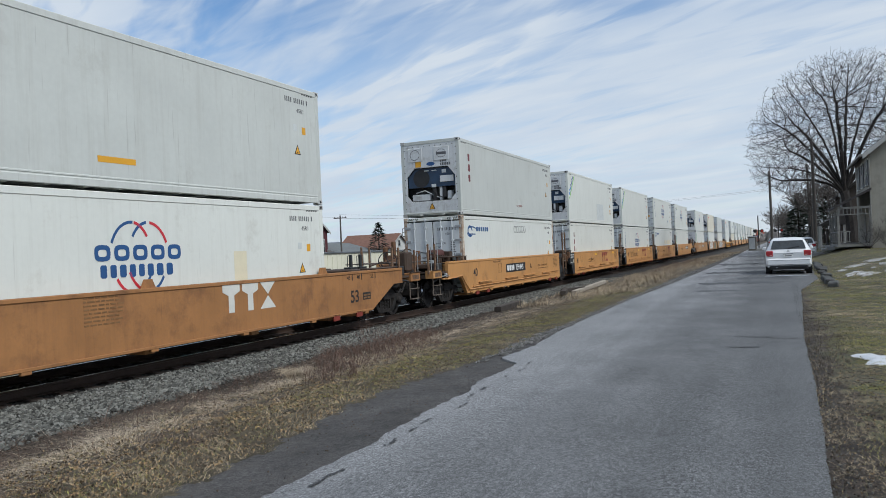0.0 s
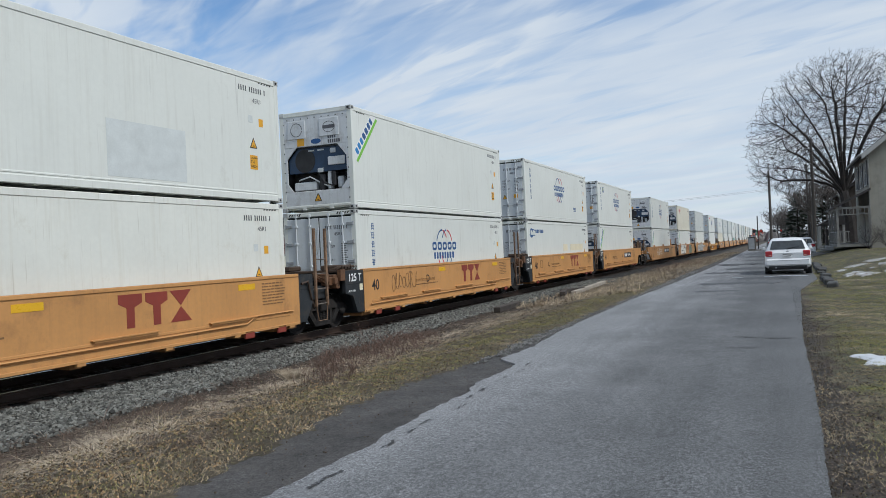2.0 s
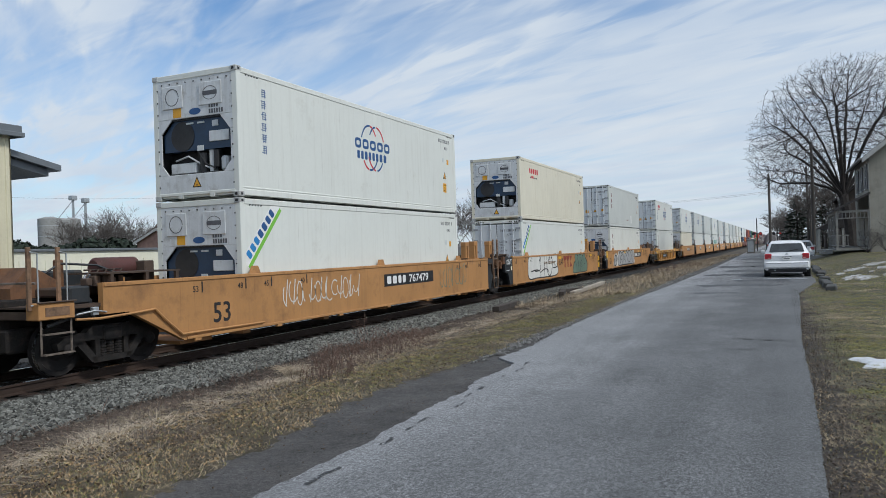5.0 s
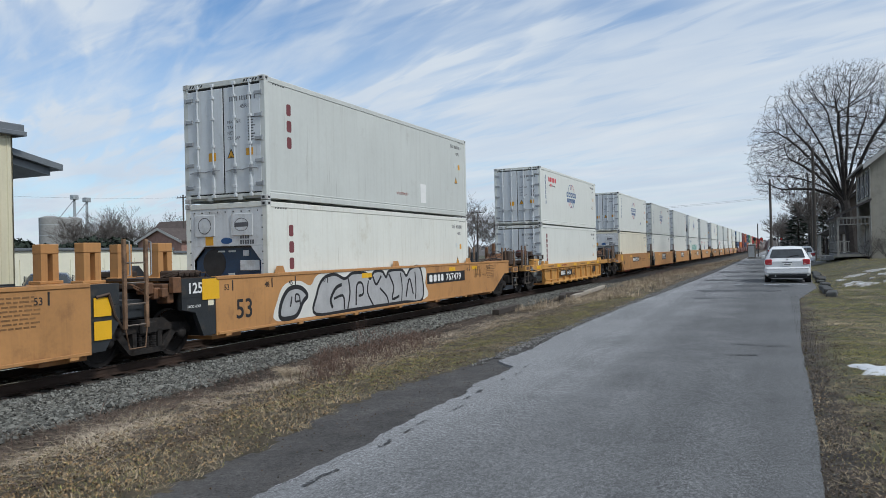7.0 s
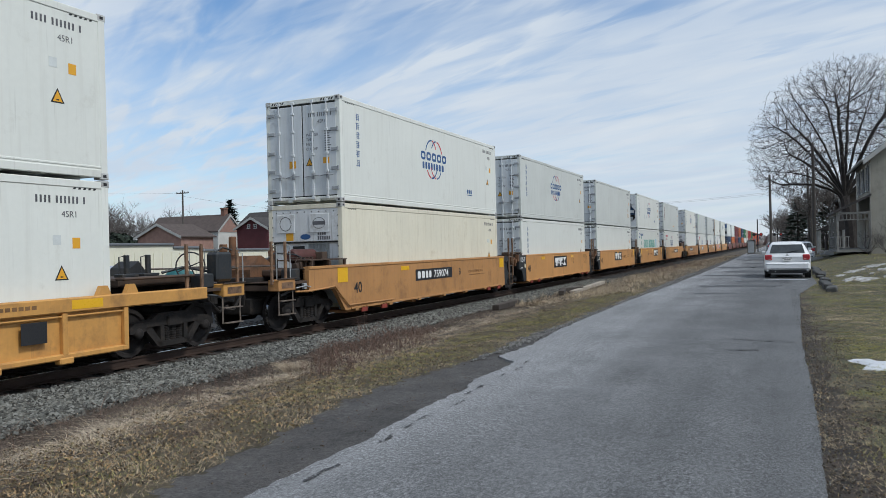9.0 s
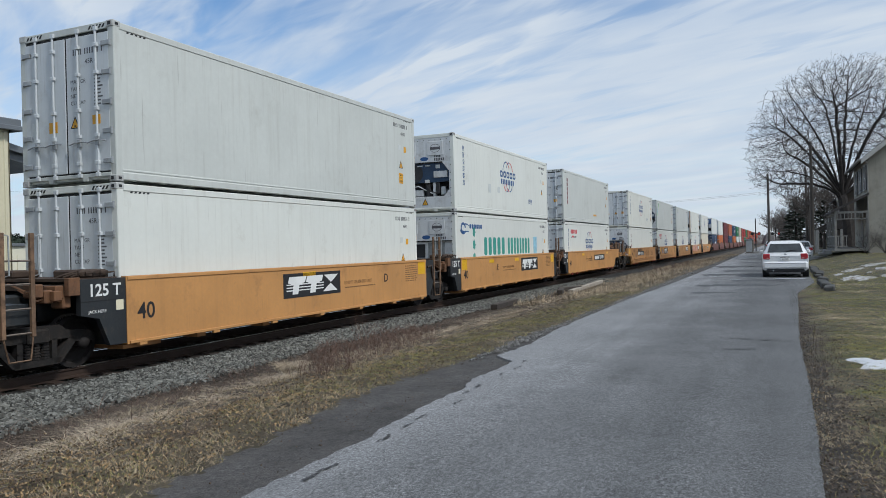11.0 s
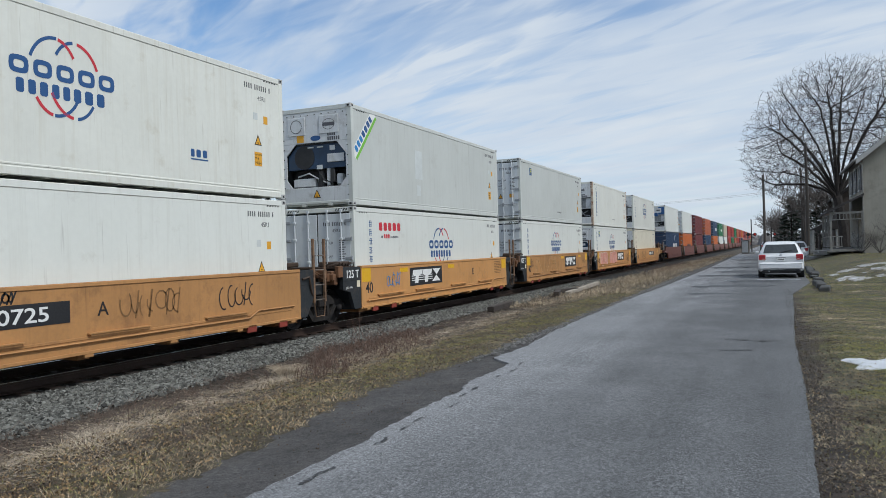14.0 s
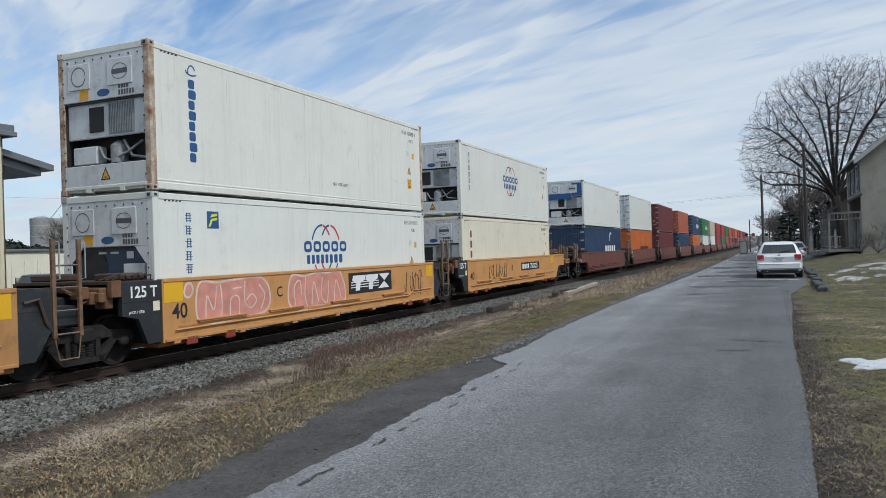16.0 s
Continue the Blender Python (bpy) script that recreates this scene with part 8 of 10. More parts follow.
    # the coloured boxes of the train's tail
    def paint(name, c):
        return mat("box_" + name, c, 0.6, var=0.08, scale=0.8, fine=14, bump=0.08, dirt=(0.10, 0.07, 0.05), amount=0.15, streak=0.25)
    navy, orange, maroon = paint("navy_paint", (0.018, 0.045, 0.10)), paint("orange_paint", (0.50, 0.13, 0.03)), paint("maroon_paint", (0.14, 0.028, 0.03))
    green, red, beige, brick = paint("green_paint", (0.02, 0.15, 0.06)), paint("red_paint", (0.33, 0.035, 0.03)), paint("beige_paint", (0.5, 0.44, 0.33)), paint("brick_paint", (0.38, 0.10, 0.045))
    tail = [("apl", (navy, "marks"), "navy"), ("reef", (orange, "darkmarks"), "orange"), (maroon, maroon, "maroon"), (brick, navy, "brick"), ((navy, "marks"), orange, "navy"),
            ((green, "marks"), "reef", "green"), (beige, "reef", "beige"), (red, red, "red"), (red, green, "red"), (green, brick, "green"), (brick, red, "brick"), (red, maroon, "red"),
            (orange, navy, "orange"), (red, brick, "red"), (maroon, red, "maroon"), (brick, brick, "brick"), (navy, red, "navy"), (red, maroon, "red"), (brick, green, "brick"), (maroon, brick, "maroon")]
    s = 334.4
    gaps = [20.5, 16.7, 17.3, 18.2, 18.2] + [17.6] * 30
    for i, (up, low, word) in enumerate(tail):
        s += gaps[i]
        well_car(s, -0.02, 12.40, "end" if i in (0, 5, 10, 15) else "joint", "end" if i in (4, 9, 14, 19) else "joint", M_CARMAROON, "dark reddish brown well car", [], pads=False)
        for z, q in ((UPPER_Z, up), (LOWER_Z, low)):
            if q == "apl":
                container(s, z, W, "apl", [], "off-white refrigerated container with blue trimmed cooling unit")
            elif q == "reef":
                container(s, z, W, "doors", [], "off-white refrigerated container near the train's tail")
            else:
                p, lg = q if isinstance(q, tuple) else (q, None)
                container(s, z, W, "doors", [lg] if lg else [], p.name.replace("box_", "").replace("_paint", "") + " corrugated steel shipping container on the train", corrugated=p)


build_train()

# ---------------- houses, trees, poles, parked vehicles ----------------
M_BARK = mat("grey_brown_bark", (0.040, 0.034, 0.031), 0.95, var=0.3, scale=3, fine=25, bump=0.6, bump_dist=0.02)
M_TWIGS = mat("fine_twigs", (0.066, 0.056, 0.053), 0.95, var=0.2, bump=0.0)
# paler copy for distant trees, trunk and twigs: haze put into the colour
M_FARTWIG = mat("hazy_far_twigs", (0.12, 0.105, 0.095), 0.95, var=0.2, bump=0.0)
M_CONIFER = mat("conifer_needles", (0.018, 0.028, 0.018), 0.9, var=0.3, bump=0.0, island=0.5)
M_POLE = mat("weathered_pole_wood", (0.085, 0.075, 0.066), 0.9, var=0.25, scale=2, fine=30, bump=0.4, stretch=(1, 1, 0.1))
M_WIRE = mat("cable", (0.03, 0.03, 0.03), 0.6, var=0.1, bump=0)
M_STUCCO = mat("pale_stucco", (0.30, 0.285, 0.24), 0.9, var=0.1, scale=0.8, fine=40, bump=0.3, dirt=(0.16, 0.15, 0.13), amount=0.25, streak=0.2)
M_TRIMW = mat("weathered_white_trim", (0.40, 0.40, 0.38), 0.6, var=0.1, scale=3, fine=30, bump=0.1, dirt=(0.25, 0.23, 0.2), amount=0.2)
# mottled porch paint, its base lowered to hold the porch's shade
M_TRIMG = mat("dirty_porch_paint", (0.23, 0.225, 0.205), 0.7, var=0.15, scale=3, fine=30, bump=0.15, dirt=(0.12, 0.105, 0.085), amount=0.4)
M_TRIMD = mat("grey_shutter", (0.09, 0.09, 0.09), 0.7, var=0.15, bump=0.1)
M_SHINGLE = mat("dark_shingles", (0.052, 0.047, 0.045), 0.95, var=0.25, scale=2, fine=18, bump=0.6, bump_dist=0.02)
M_SHINGLEB = mat("brown_shingles", (0.085, 0.066, 0.058), 0.95, var=0.2, scale=2, fine=18, bump=0.5, bump_dist=0.02)
M_SIDING = mat("white_siding", (0.60, 0.60, 0.57), 0.7, var=0.06, scale=1, fine=20, bump=0.1)
M_BRICKF = mat("far_brick", (0.20, 0.105, 0.075), 0.9, var=0.15, scale=2, fine=14, bump=0.3)
M_GABLEBRICK = mat("pinkish_brick", (0.30, 0.185, 0.150), 0.9, var=0.15, scale=2, fine=14, bump=0.3)
M_MAROONW = mat("maroon_boards", (0.085, 0.022, 0.026), 0.8, var=0.12, scale=2, fine=20, bump=0.2)
M_METALW = mat("pale_cream_siding", (0.78, 0.755, 0.61), 0.5, var=0.04, scale=0.5, fine=10, bump=0.05, dirt=(0.5, 0.47, 0.36), amount=0.1, streak=0.10)
M_METALC = mat("cream_metal_siding", (0.66, 0.61, 0.44), 0.5, var=0.05, scale=0.5, fine=10, bump=0.05, dirt=(0.35, 0.31, 0.2), amount=0.1, streak=0.12)
M_METALR = mat("grey_metal_roof", (0.16, 0.175, 0.19), 0.5, 0.2, var=0.12, scale=1, fine=12, bump=0.1)
M_CONCRETE = mat("pale_concrete", (0.30, 0.30, 0.29), 0.85, var=0.12, scale=1.2, fine=30, bump=0.3, dirt=(0.2, 0.19, 0.17), amount=0.25)
M_KERB = mat("dark_kerb_stone", (0.052, 0.052, 0.05), 0.9, var=0.25, scale=3, fine=40, bump=0.5, tone=0.2)


def bare_tree(name, x, y, height, spread, seed, label, lean=(0, 0), stems=1, trunk_r=0.35, levels=4, fork=0.25, far=False, kids=(5, 5, 5, 5), group="bare trees", crown=None):
    """A leafless tree: tapered trunk and limbs in one part, the fine branches in another."""
    r = random.Random(seed)
    wood, twigs = MB(), MB()
    def grow(p, d, length, rad, lev):
        pts, q, dd = [p.copy()], p.copy(), d.copy()
        n = 4 if lev < 2 else 3
        for i in range(n):
            dd = (dd + Vector((r.uniform(-1, 1), r.uniform(-1, 1), r.uniform(-0.3, 0.7))) * (0.13 + 0.05 * lev)).normalized()
            q = q + dd * (length / n)
            pts.append(q.copy())
            if crown and lev and sum(((q[i_] - crown[i_]) / crown[3 + i_]) ** 2 for i_ in range(3)) > r.uniform(0.92, 1.08):
                break
        n = len(pts) - 1
        (wood if lev < 2 else twigs).tube(pts, rad, 7 if lev == 0 else 5 if lev == 1 else 3, max(rad * (0.45 if lev < levels else 0.25), 0.012 if far else 0.0), False)
        if lev >= levels:
            return
        for i in range(kids[min(lev, len(kids) - 1)]):
            t = r.uniform(0.30 if lev else fork + 0.15, 1.0)
            k = min(int(t * n), n - 1)
            at = pts[k].lerp(pts[k + 1], t * n - k)
            side = Vector((r.uniform(-1, 1), r.uniform(-1, 1), r.uniform(-0.25, 0.6)))
            ax = (dd * r.uniform(0.55, 1.0) + side.normalized() * r.uniform(0.55, 1.0)).normalized()
            if ax.z < (-0.2 if lev < 1 else -0.5):
                ax.z = -0.2 if lev < 1 else -0.5
            grow(at, ax, length * r.uniform(0.48, 0.72), max(rad * (1 - 0.55 * t) * r.uniform(0.40, 0.58), 0.024 if far else 0.005), lev + 1)
    z = float(ground_z(x, y))
    base = thing(name, (x, y, z), 0, label, "tree", group)
    if stems == 1:
        grow(Vector((0, 0, -0.1)), Vector((lean[0], lean[1], 1)).normalized(), height * 0.62, trunk_r, 0)
    else:
        fk = height * fork
        wood.tube([(0, 0, -0.2), (0.02, 0, 0.15), (0.0, 0.05, fk * 0.5), (0.05, 0, fk)], trunk_r * 1.35, 9, trunk_r * 0.95, False)
        for i in range(stems):
            a = i * 6.283 / stems + r.uniform(-0.3, 0.3)
            out = spread * r.uniform(0.35, 1.3)
            d = Vector((math.cos(a) * out, math.sin(a) * out, 1.0)).normalized()
            grow(Vector((0.03 * math.cos(a), 0.03 * math.sin(a), fk * r.uniform(0.6, 0.98))), d, height * r.uniform(0.42, 0.56), trunk_r * r.uniform(0.38, 0.55), 0)
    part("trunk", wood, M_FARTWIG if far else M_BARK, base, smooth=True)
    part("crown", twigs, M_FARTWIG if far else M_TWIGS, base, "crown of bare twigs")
    return base


def skin(mb, pts, rads, seg):
    """A tube of changing thickness through the points."""
    n, rings = len(pts), []
    for i, p in enumerate(pts):
        d = (pts[min(i + 1, n - 1)] - pts[max(i - 1, 0)]).normalized()
        a = d.cross(Vector((0.31, 0.95, 0.05))).normalized()
        b = a.cross(d)
        rings += [p + (a * math.cos(2 * math.pi * k / seg) + b * math.sin(2 * math.pi * k / seg)) * rads[i] for k in range(seg)]
    mb.add(rings, [(i * seg + k, (i + 1) * seg + k, (i + 1) * seg + (k + 1) % seg, i * seg + (k + 1) % seg) for i in range(n - 1) for k in range(seg)])


def fan_tree(x, y, seed, label):
    """A large leafless tree: stems fan out from a low fork, and boughs and twigs grow into the room of a domed crown."""
    r, rs = random.Random(seed), np.random.RandomState(seed)
    fork = Vector((-0.45, 0.0, 4.6))
    P, parent = [], []
    def run(pts, start):
        at = start
        for q in pts:
            P.append(Vector(q)); parent.append(at)
            at = len(P) - 1
        return at
    base_id = run([(0, 0, -0.3), (0.0, 0, 0.5), (-0.10, 0, 2.2), (-0.30, 0, 3.6), fork], -1)
    for k, deg in enumerate((-74, -60, -49, -38, -28, -19, -11, -3, 5, 14, 25, 38, 52, 66)):
        dep = radians(r.uniform(-34, 34) if k % 3 else r.uniform(-10, 10))
        a = radians(deg + r.uniform(-3, 3))
        ln = float(np.interp(deg, [-80, -60, -30, 0, 30, 70], [4.8, 6.2, 7.8, 8.4, 8.0, 5.8])) * r.uniform(0.85, 1.05)
        d = Vector((math.sin(a) * math.cos(dep), math.sin(dep) * 0.8, math.cos(a) * math.cos(dep))).normalized()
        ctl = fork + Vector((d.x * 0.36, d.y * 0.4, max(d.z * 0.5, 0.30) + 0.06)) * ln
        end, n, pts = fork + d * ln, int(ln / 0.55), []
        for i in range(1, n + 1):
            t = i / n
            q = fork * (1 - t) ** 2 + ctl * (2 * t * (1 - t)) + end * t * t
            pts.append(q + Vector((r.uniform(-1, 1), r.uniform(-1, 1), r.uniform(-1, 1))) * 0.05)
        run(pts, base_id if k % 2 else base_id - (1 if abs(deg) > 30 else 0))
    # room for the twigs: a dome, a little thicker towards its skin, hanging lower on the road side
    A = []
    while len(A) < 17000:
        v = rs.normal(size=3)
        v /= np.linalg.norm(v)
        q = v * rs.uniform(0, 1) ** 0.36 * rs.uniform(0.93, 1.03)
        p = np.array((q[0] * 8.8 + 0.25, q[1] * 7.2, q[2] * 8.6 + 8.7))
        low = np.interp(p[0], [-9.5, -5.5, -2.5, 0, 6, 10], [6.6, 4.9, 6.3, 8.2, 7.0, 6.5])
        if p[2] > low + rs.uniform(-0.2, 0.5):
            A.append(p)
    A = np.array(A)
    best, near = np.full(len(A), 1e9), np.zeros(len(A), int)
    alive, fresh, grown = np.ones(len(A), bool), list(range(4, len(P))), {}
    for _ in range(70):
        F = np.array([P[i] for i in fresh])
        idx = np.array(fresh)
        live = np.nonzero(alive)[0]
        for c in range(0, len(F), 400):
            d2 = ((A[live][:, None] - F[None, c:c + 400]) ** 2).sum(2)
            k = d2.argmin(1)
            m = d2[np.arange(len(live)), k]
            up = m < best[live]
            best[live[up]], near[live[up]] = m[up], idx[c:c + 400][k[up]]
        alive &= best > 0.32 ** 2
        live = np.nonzero(alive & (best < 3.6 ** 2))[0]
        if not len(live):
            break
        pull = {}
        for i in live:
            j = int(near[i])
            v = A[i] - np.array(P[j])
            pull[j] = pull.get(j, 0) + v / (np.linalg.norm(v) + 1e-6)
        fresh = []
        for j, v in pull.items():
            v = Vector(v)
            back = P[j] - P[parent[j]] if parent[j] >= 0 else Vector((0, 0, 1))
            e = (v.normalized() * 1.0 + back.normalized() * 1.0 + Vector((r.uniform(-1, 1), r.uniform(-1, 1), r.uniform(-1, 1))) * 0.14).normalized()
            q = P[j] + e * 0.30
            if any((P[c] - q).length < 0.12 for c in grown.get(j, ())):
                continue
            grown.setdefault(j, []).append(len(P))
            P.append(q); parent.append(j)
            fresh.append(len(P) - 1)
        if len(P) > 30000 or not fresh:
            break
    kids = [[] for _ in P]
    for i, j in enumerate(parent):
        if j >= 0:
            kids[j].append(i)
    rad = [0.0] * len(P)
    for i in range(len(P) - 1, -1, -1):
        rad[i] = max(0.0085, sum(rad[k] ** 2.15 for k in kids[i]) ** (1 / 2.15)) if kids[i] else 0.0085
    grow = 0.42 / rad[0]
    rad = [max(0.0085, q * (grow if q > 0.06 else 1 + (grow - 1) * max(0.0, (q - 0.012) / 0.048))) for q in rad]
    wood, limbs, twigs = MB(), MB(), MB()
    todo = [(0, -1)]
    while todo:
        i, j = todo.pop()
        chain = ([j] if j >= 0 else []) + [i]
        while kids[chain[-1]]:
            ks = sorted(kids[chain[-1]], key=lambda q: -rad[q])
            for q in ks[1:]:
                todo.append((q, chain[-1]))
            chain.append(ks[0])
        rr = [min(rad[q], rad[i] * 1.05) for q in chain]
        big = rad[i]
        skin(wood if big > 0.09 else limbs if big > 0.03 else twigs, [P[q] for q in chain], rr, 8 if big > 0.09 else 5 if big > 0.03 else 3)
        # the last shoots
        tip = P[chain[-1]]
        d = (tip - P[chain[-2]]).normalized()
        for at in [tip, tip] + [P[q] for q in chain[1:-1] if rad[q] < 0.03 and r.random() < 0.85]:
            e = (d + Vector((r.uniform(-1, 1), r.uniform(-1, 1), r.uniform(-0.6, 0.9))) * 0.8).normalized()
            skin(twigs, [at, at + e * r.uniform(0.18, 0.50)], [0.0075, 0.004], 3)
    base = thing("bare_tree", (x, y, float(ground_z(x, y))), 0, label, "tree", "")
    part("trunk", wood, M_BARK, base, smooth=True)
    part("limb", limbs, M_BARK, base)
    part("crown", twigs, M_TWIGS, base, "crown of bare twigs")


def conifer(x, y, h, w, seed, label, group="conifers"):
    r = random.Random(seed)
    base = thing("conifer", (x, y, float(ground_z(x, y))), 0, label, "tree", group)
    part("trunk", MB().tube([(0, 0, 0), (0, 0, h * 0.95)], 0.16, 6, 0.03), M_BARK, base)
    mb = MB()
    n = int(520 * min(1.5, h / 6))
    for i in range(n):
        t = r.random() ** 0.8
        zz = h * (0.04 + 0.96 * t)
        rad = w * (1 - t ** 1.6) * r.uniform(0.35, 1.08) + 0.05
        a = r.uniform(0, 6.283)
        p = Vector((rad * math.cos(a), rad * math.sin(a), zz - rad * 0.18))
        l, q = r.uniform(0.25, 0.6) * (0.4 + h / 12), r.uniform(0.10, 0.26) * (0.4 + h / 12)
        d = Vector((math.cos(a), math.sin(a), r.uniform(-0.35, 0.35)))
        s = Vector((-math.sin(a), math.cos(a), r.uniform(-0.4, 0.4))) * q
        mb.add([p - d * l * 0.4 - s, p - d * l * 0.4 + s, p + d * l + s * 0.2, p + d * l - s * 0.2], [(0, 1, 2, 3)])
    part("crown", mb, M_CONIFER, base, "dark green needles")
    return base


def hedge_bush(x, y, h, w, seed):
    """A clipped, rounded evergreen: a stem and a dense uneven mass of leaf clumps."""
    r = random.Random(seed)
    base = thing("evergreen_bush", (x, y, float(ground_z(x, y))), 0, "dark rounded evergreen in a row behind the yard", "bush", "far evergreens")
    part("trunk", MB().tube([(0, 0, -0.2), (0, 0, h * 0.6)], 0.14, 6, 0.05), M_BARK, base)
    mb = MB()
    for _ in range(620):
        v = Vector((r.gauss(0, 1), r.gauss(0, 1), r.gauss(0, 1))).normalized()
        q = r.uniform(0.75, 1.04) * (1 + 0.10 * math.sin(3 * v.x + seed) + 0.08 * math.sin(5 * v.z + 2 * v.y))
        p = Vector((v.x * w * q, v.y * w * q, max(0.1, h * 0.5 + v.z * h * 0.5 * q)))
        a = Vector((r.uniform(-1, 1), r.uniform(-1, 1), r.uniform(-1, 1))).normalized() * r.uniform(0.25, 0.5)
        b = v.cross(a).normalized() * r.uniform(0.2, 0.4)
        mb.add([p - a - b * 0.4, p - b, p + a, p + b], [(0, 1, 2, 3)])
    part("crown", mb, M_CONIFER, base, "dense dark green foliage")


def window_unit(par, w, h, at, face, frame_mat=None, cross=True):
    """A sash window with its frame, sill and panes, on the -Y, +X or -X face."""
    rot = {"-y": (0, 0, 0), "+x": (0, 0, 90), "-x": (0, 0, -90)}[face]
    fr = frame_mat or M_TRIMW
    o = piece("window", shared(("window_frame", w, h, cross), fr, lambda mb: (
        mb.box(-w / 2 - 0.09, -w / 2, -0.05, 0.03, 0, h), mb.box(w / 2, w / 2 + 0.09, -0.05, 0.03, 0, h), mb.box(-w / 2 - 0.12, w / 2 + 0.12, -0.07, 0.03, h, h + 0.14),
        *([mb.box(-w / 2, w / 2, -0.035, 0.02, h / 2 - 0.03, h / 2 + 0.03)] if cross else []))), par, at, rot)
    piece("pane", shared(("pane", w, h), M_GLASS, lambda mb: mb.box(-w / 2, w / 2, -0.012, 0.01, 0, h)), o)
    piece("sill", shared(("sill", w), fr, lambda mb: mb.box(-w / 2 - 0.14, w / 2 + 0.14, -0.12, 0.03, -0.09, 0.0)), o)
    return o


def gable_house(name, x0, x1, y0, y1, z0, eave, ridge, along, wall_m, roof_m, label, wins=(), over=0.35, chimney=None, trim=True, group="houses beyond the track"):
    """A house with a pitched roof; along: the axis of its ridge."""
    h = thing(name, (x0, y0, z0), 0, label, "house", group)
    W, D, E, R = x1 - x0, y1 - y0, eave - z0, ridge - z0
    mb = MB().box(0, W, 0, D, -0.3, E)
    if along == "y":
        mb.prism([(0, E), (W, E), (W / 2, R - 0.12)], "y", 0, D)
    else:
        mb.prism([(0, E), (D, E), (D / 2, R - 0.12)], "x", 0, W)
    part("wall", mb, wall_m, h)
    t = 0.16
    for s in (0, 1):
        if along == "y":
            m = W / 2
            sl = (R - E) / m
            pts = [(m, R + t), (m, R), (-over, E - sl * over), (-over, E - sl * over + t)]
            if s:
                pts = [(W - p, q) for p, q in pts]
            part("roof_slope", MB().prism(pts, "y", -over, D + over), roof_m, h)
            if trim:
                pts2 = [(m, R + t - 0.02), (m, R - 0.2), (-over, E - sl * over - 0.2), (-over, E - sl * over + t - 0.02)]
                if s:
                    pts2 = [(W - p, q) for p, q in pts2]
                part("bargeboard", MB().prism(pts2, "y", -over - 0.05, -over), M_TRIMW, h)
        else:
            m = D / 2
            sl = (R - E) / m
            pts = [(m, R + t), (m, R), (-over, E - sl * over), (-over, E - sl * over + t)]
            if s:
                pts = [(D - p, q) for p, q in pts]
            part("roof_slope", MB().prism(pts, "x", -over, W + over), roof_m, h)
            if trim:
                pts2 = [(m, R + t - 0.02), (m, R - 0.2), (-over, E - sl * over - 0.2), (-over, E - sl * over + t - 0.02)]
                if s:
                    pts2 = [(D - p, q) for p, q in pts2]
                part("bargeboard", MB().prism(pts2, "x", W + over, W + over + 0.05), M_TRIMW, h)
    for face, u, z, w, hh in wins:
        at = {"-y": (u, -0.01, z), "+x": (W + 0.01, u, z), "-x": (-0.01, u, z)}[face]
        window_unit(h, w, hh, at, face)
    if chimney:
        cx, cy, ct = chimney
        part("chimney", MB().box(cx - 0.35, cx + 0.35, cy - 0.35, cy + 0.35, E, ct - z0).box(cx - 0.42, cx + 0.42, cy - 0.42, cy + 0.42, ct - z0 - 0.2, ct - z0), M_BRICKF if wall_m is not M_MAROONW else M_MAROONW, h)
    return h


def utility_pole(x, y, top, label, arms=1, lamp=None, r=0.15, group="utility poles"):
    z = float(ground_z(x, y))
    p = thing("utility_pole", (x, y, z), 0, label, "utility pole", group)
    H = top - z
    part("post", MB().tube([(0, 0, -0.3), (0.02, 0, H * 0.5), (0, 0.02, H)], r, 10, r * 0.7), M_POLE, p, smooth=True)
    for k in range(arms):
        arm = part("crossarm", MB().box(-1.1, 1.1, -0.06, 0.06, H - 0.45 - k * 0.9, H - 0.33 - k * 0.9), M_POLE, p)
        for u in (-1.0, -0.4, 0.4, 1.0):
            part("insulator", MB().lathe([(0, 0.03), (0.05, 0.05), (0.12, 0.05), (0.16, 0.02)], "z", 8, (u, 0, H - 0.33 - k * 0.9)), M_TRIMD, arm)
    if lamp:
        dx, dz = lamp
        a = part("lamp_arm", MB().tube([(0, 0, H - 0.95), (dx * 0.4, 0, H - 0.70), (dx * 0.85, 0, H - 0.78)], 0.035, 6), M_STEEL, p)
        part("lamp_head", MB().tube([(dx * 0.8, 0, H - 0.78), (dx, 0, H - 0.84)], 0.11, 8, 0.07), M_STEEL, a, "grey street lamp head")
    return p


def wire(a, b, sag, label="overhead cable sagging between poles", r=0.009):
    a, b = Vector(a), Vector(b)
    pts = []
    for i in range(17):
        t = i / 16
        p = a.lerp(b, t)
        p.z -= sag * 4 * t * (1 - t)
        pts.append(p)
    solid("cable", MB().tube(pts, r, 4, None, False), M_WIRE, label, "cable", "overhead cables")


def wheel_mesh(key="road_wheel"):
    def f(mb):
        mb.lathe([(-0.10, 0.20), (-0.10, 0.30), (-0.07, 0.315), (0.07, 0.315), (0.10, 0.30), (0.10, 0.20)], "x", 24)
        mb.cur = 1
        mb.lathe([(-0.05, 0.20), (0.05, 0.20), (0.07, 0.17), (0.075, 0.05)], "x", 20)
    return shared(key, [M_GASKET, M_STEEL], f, True)


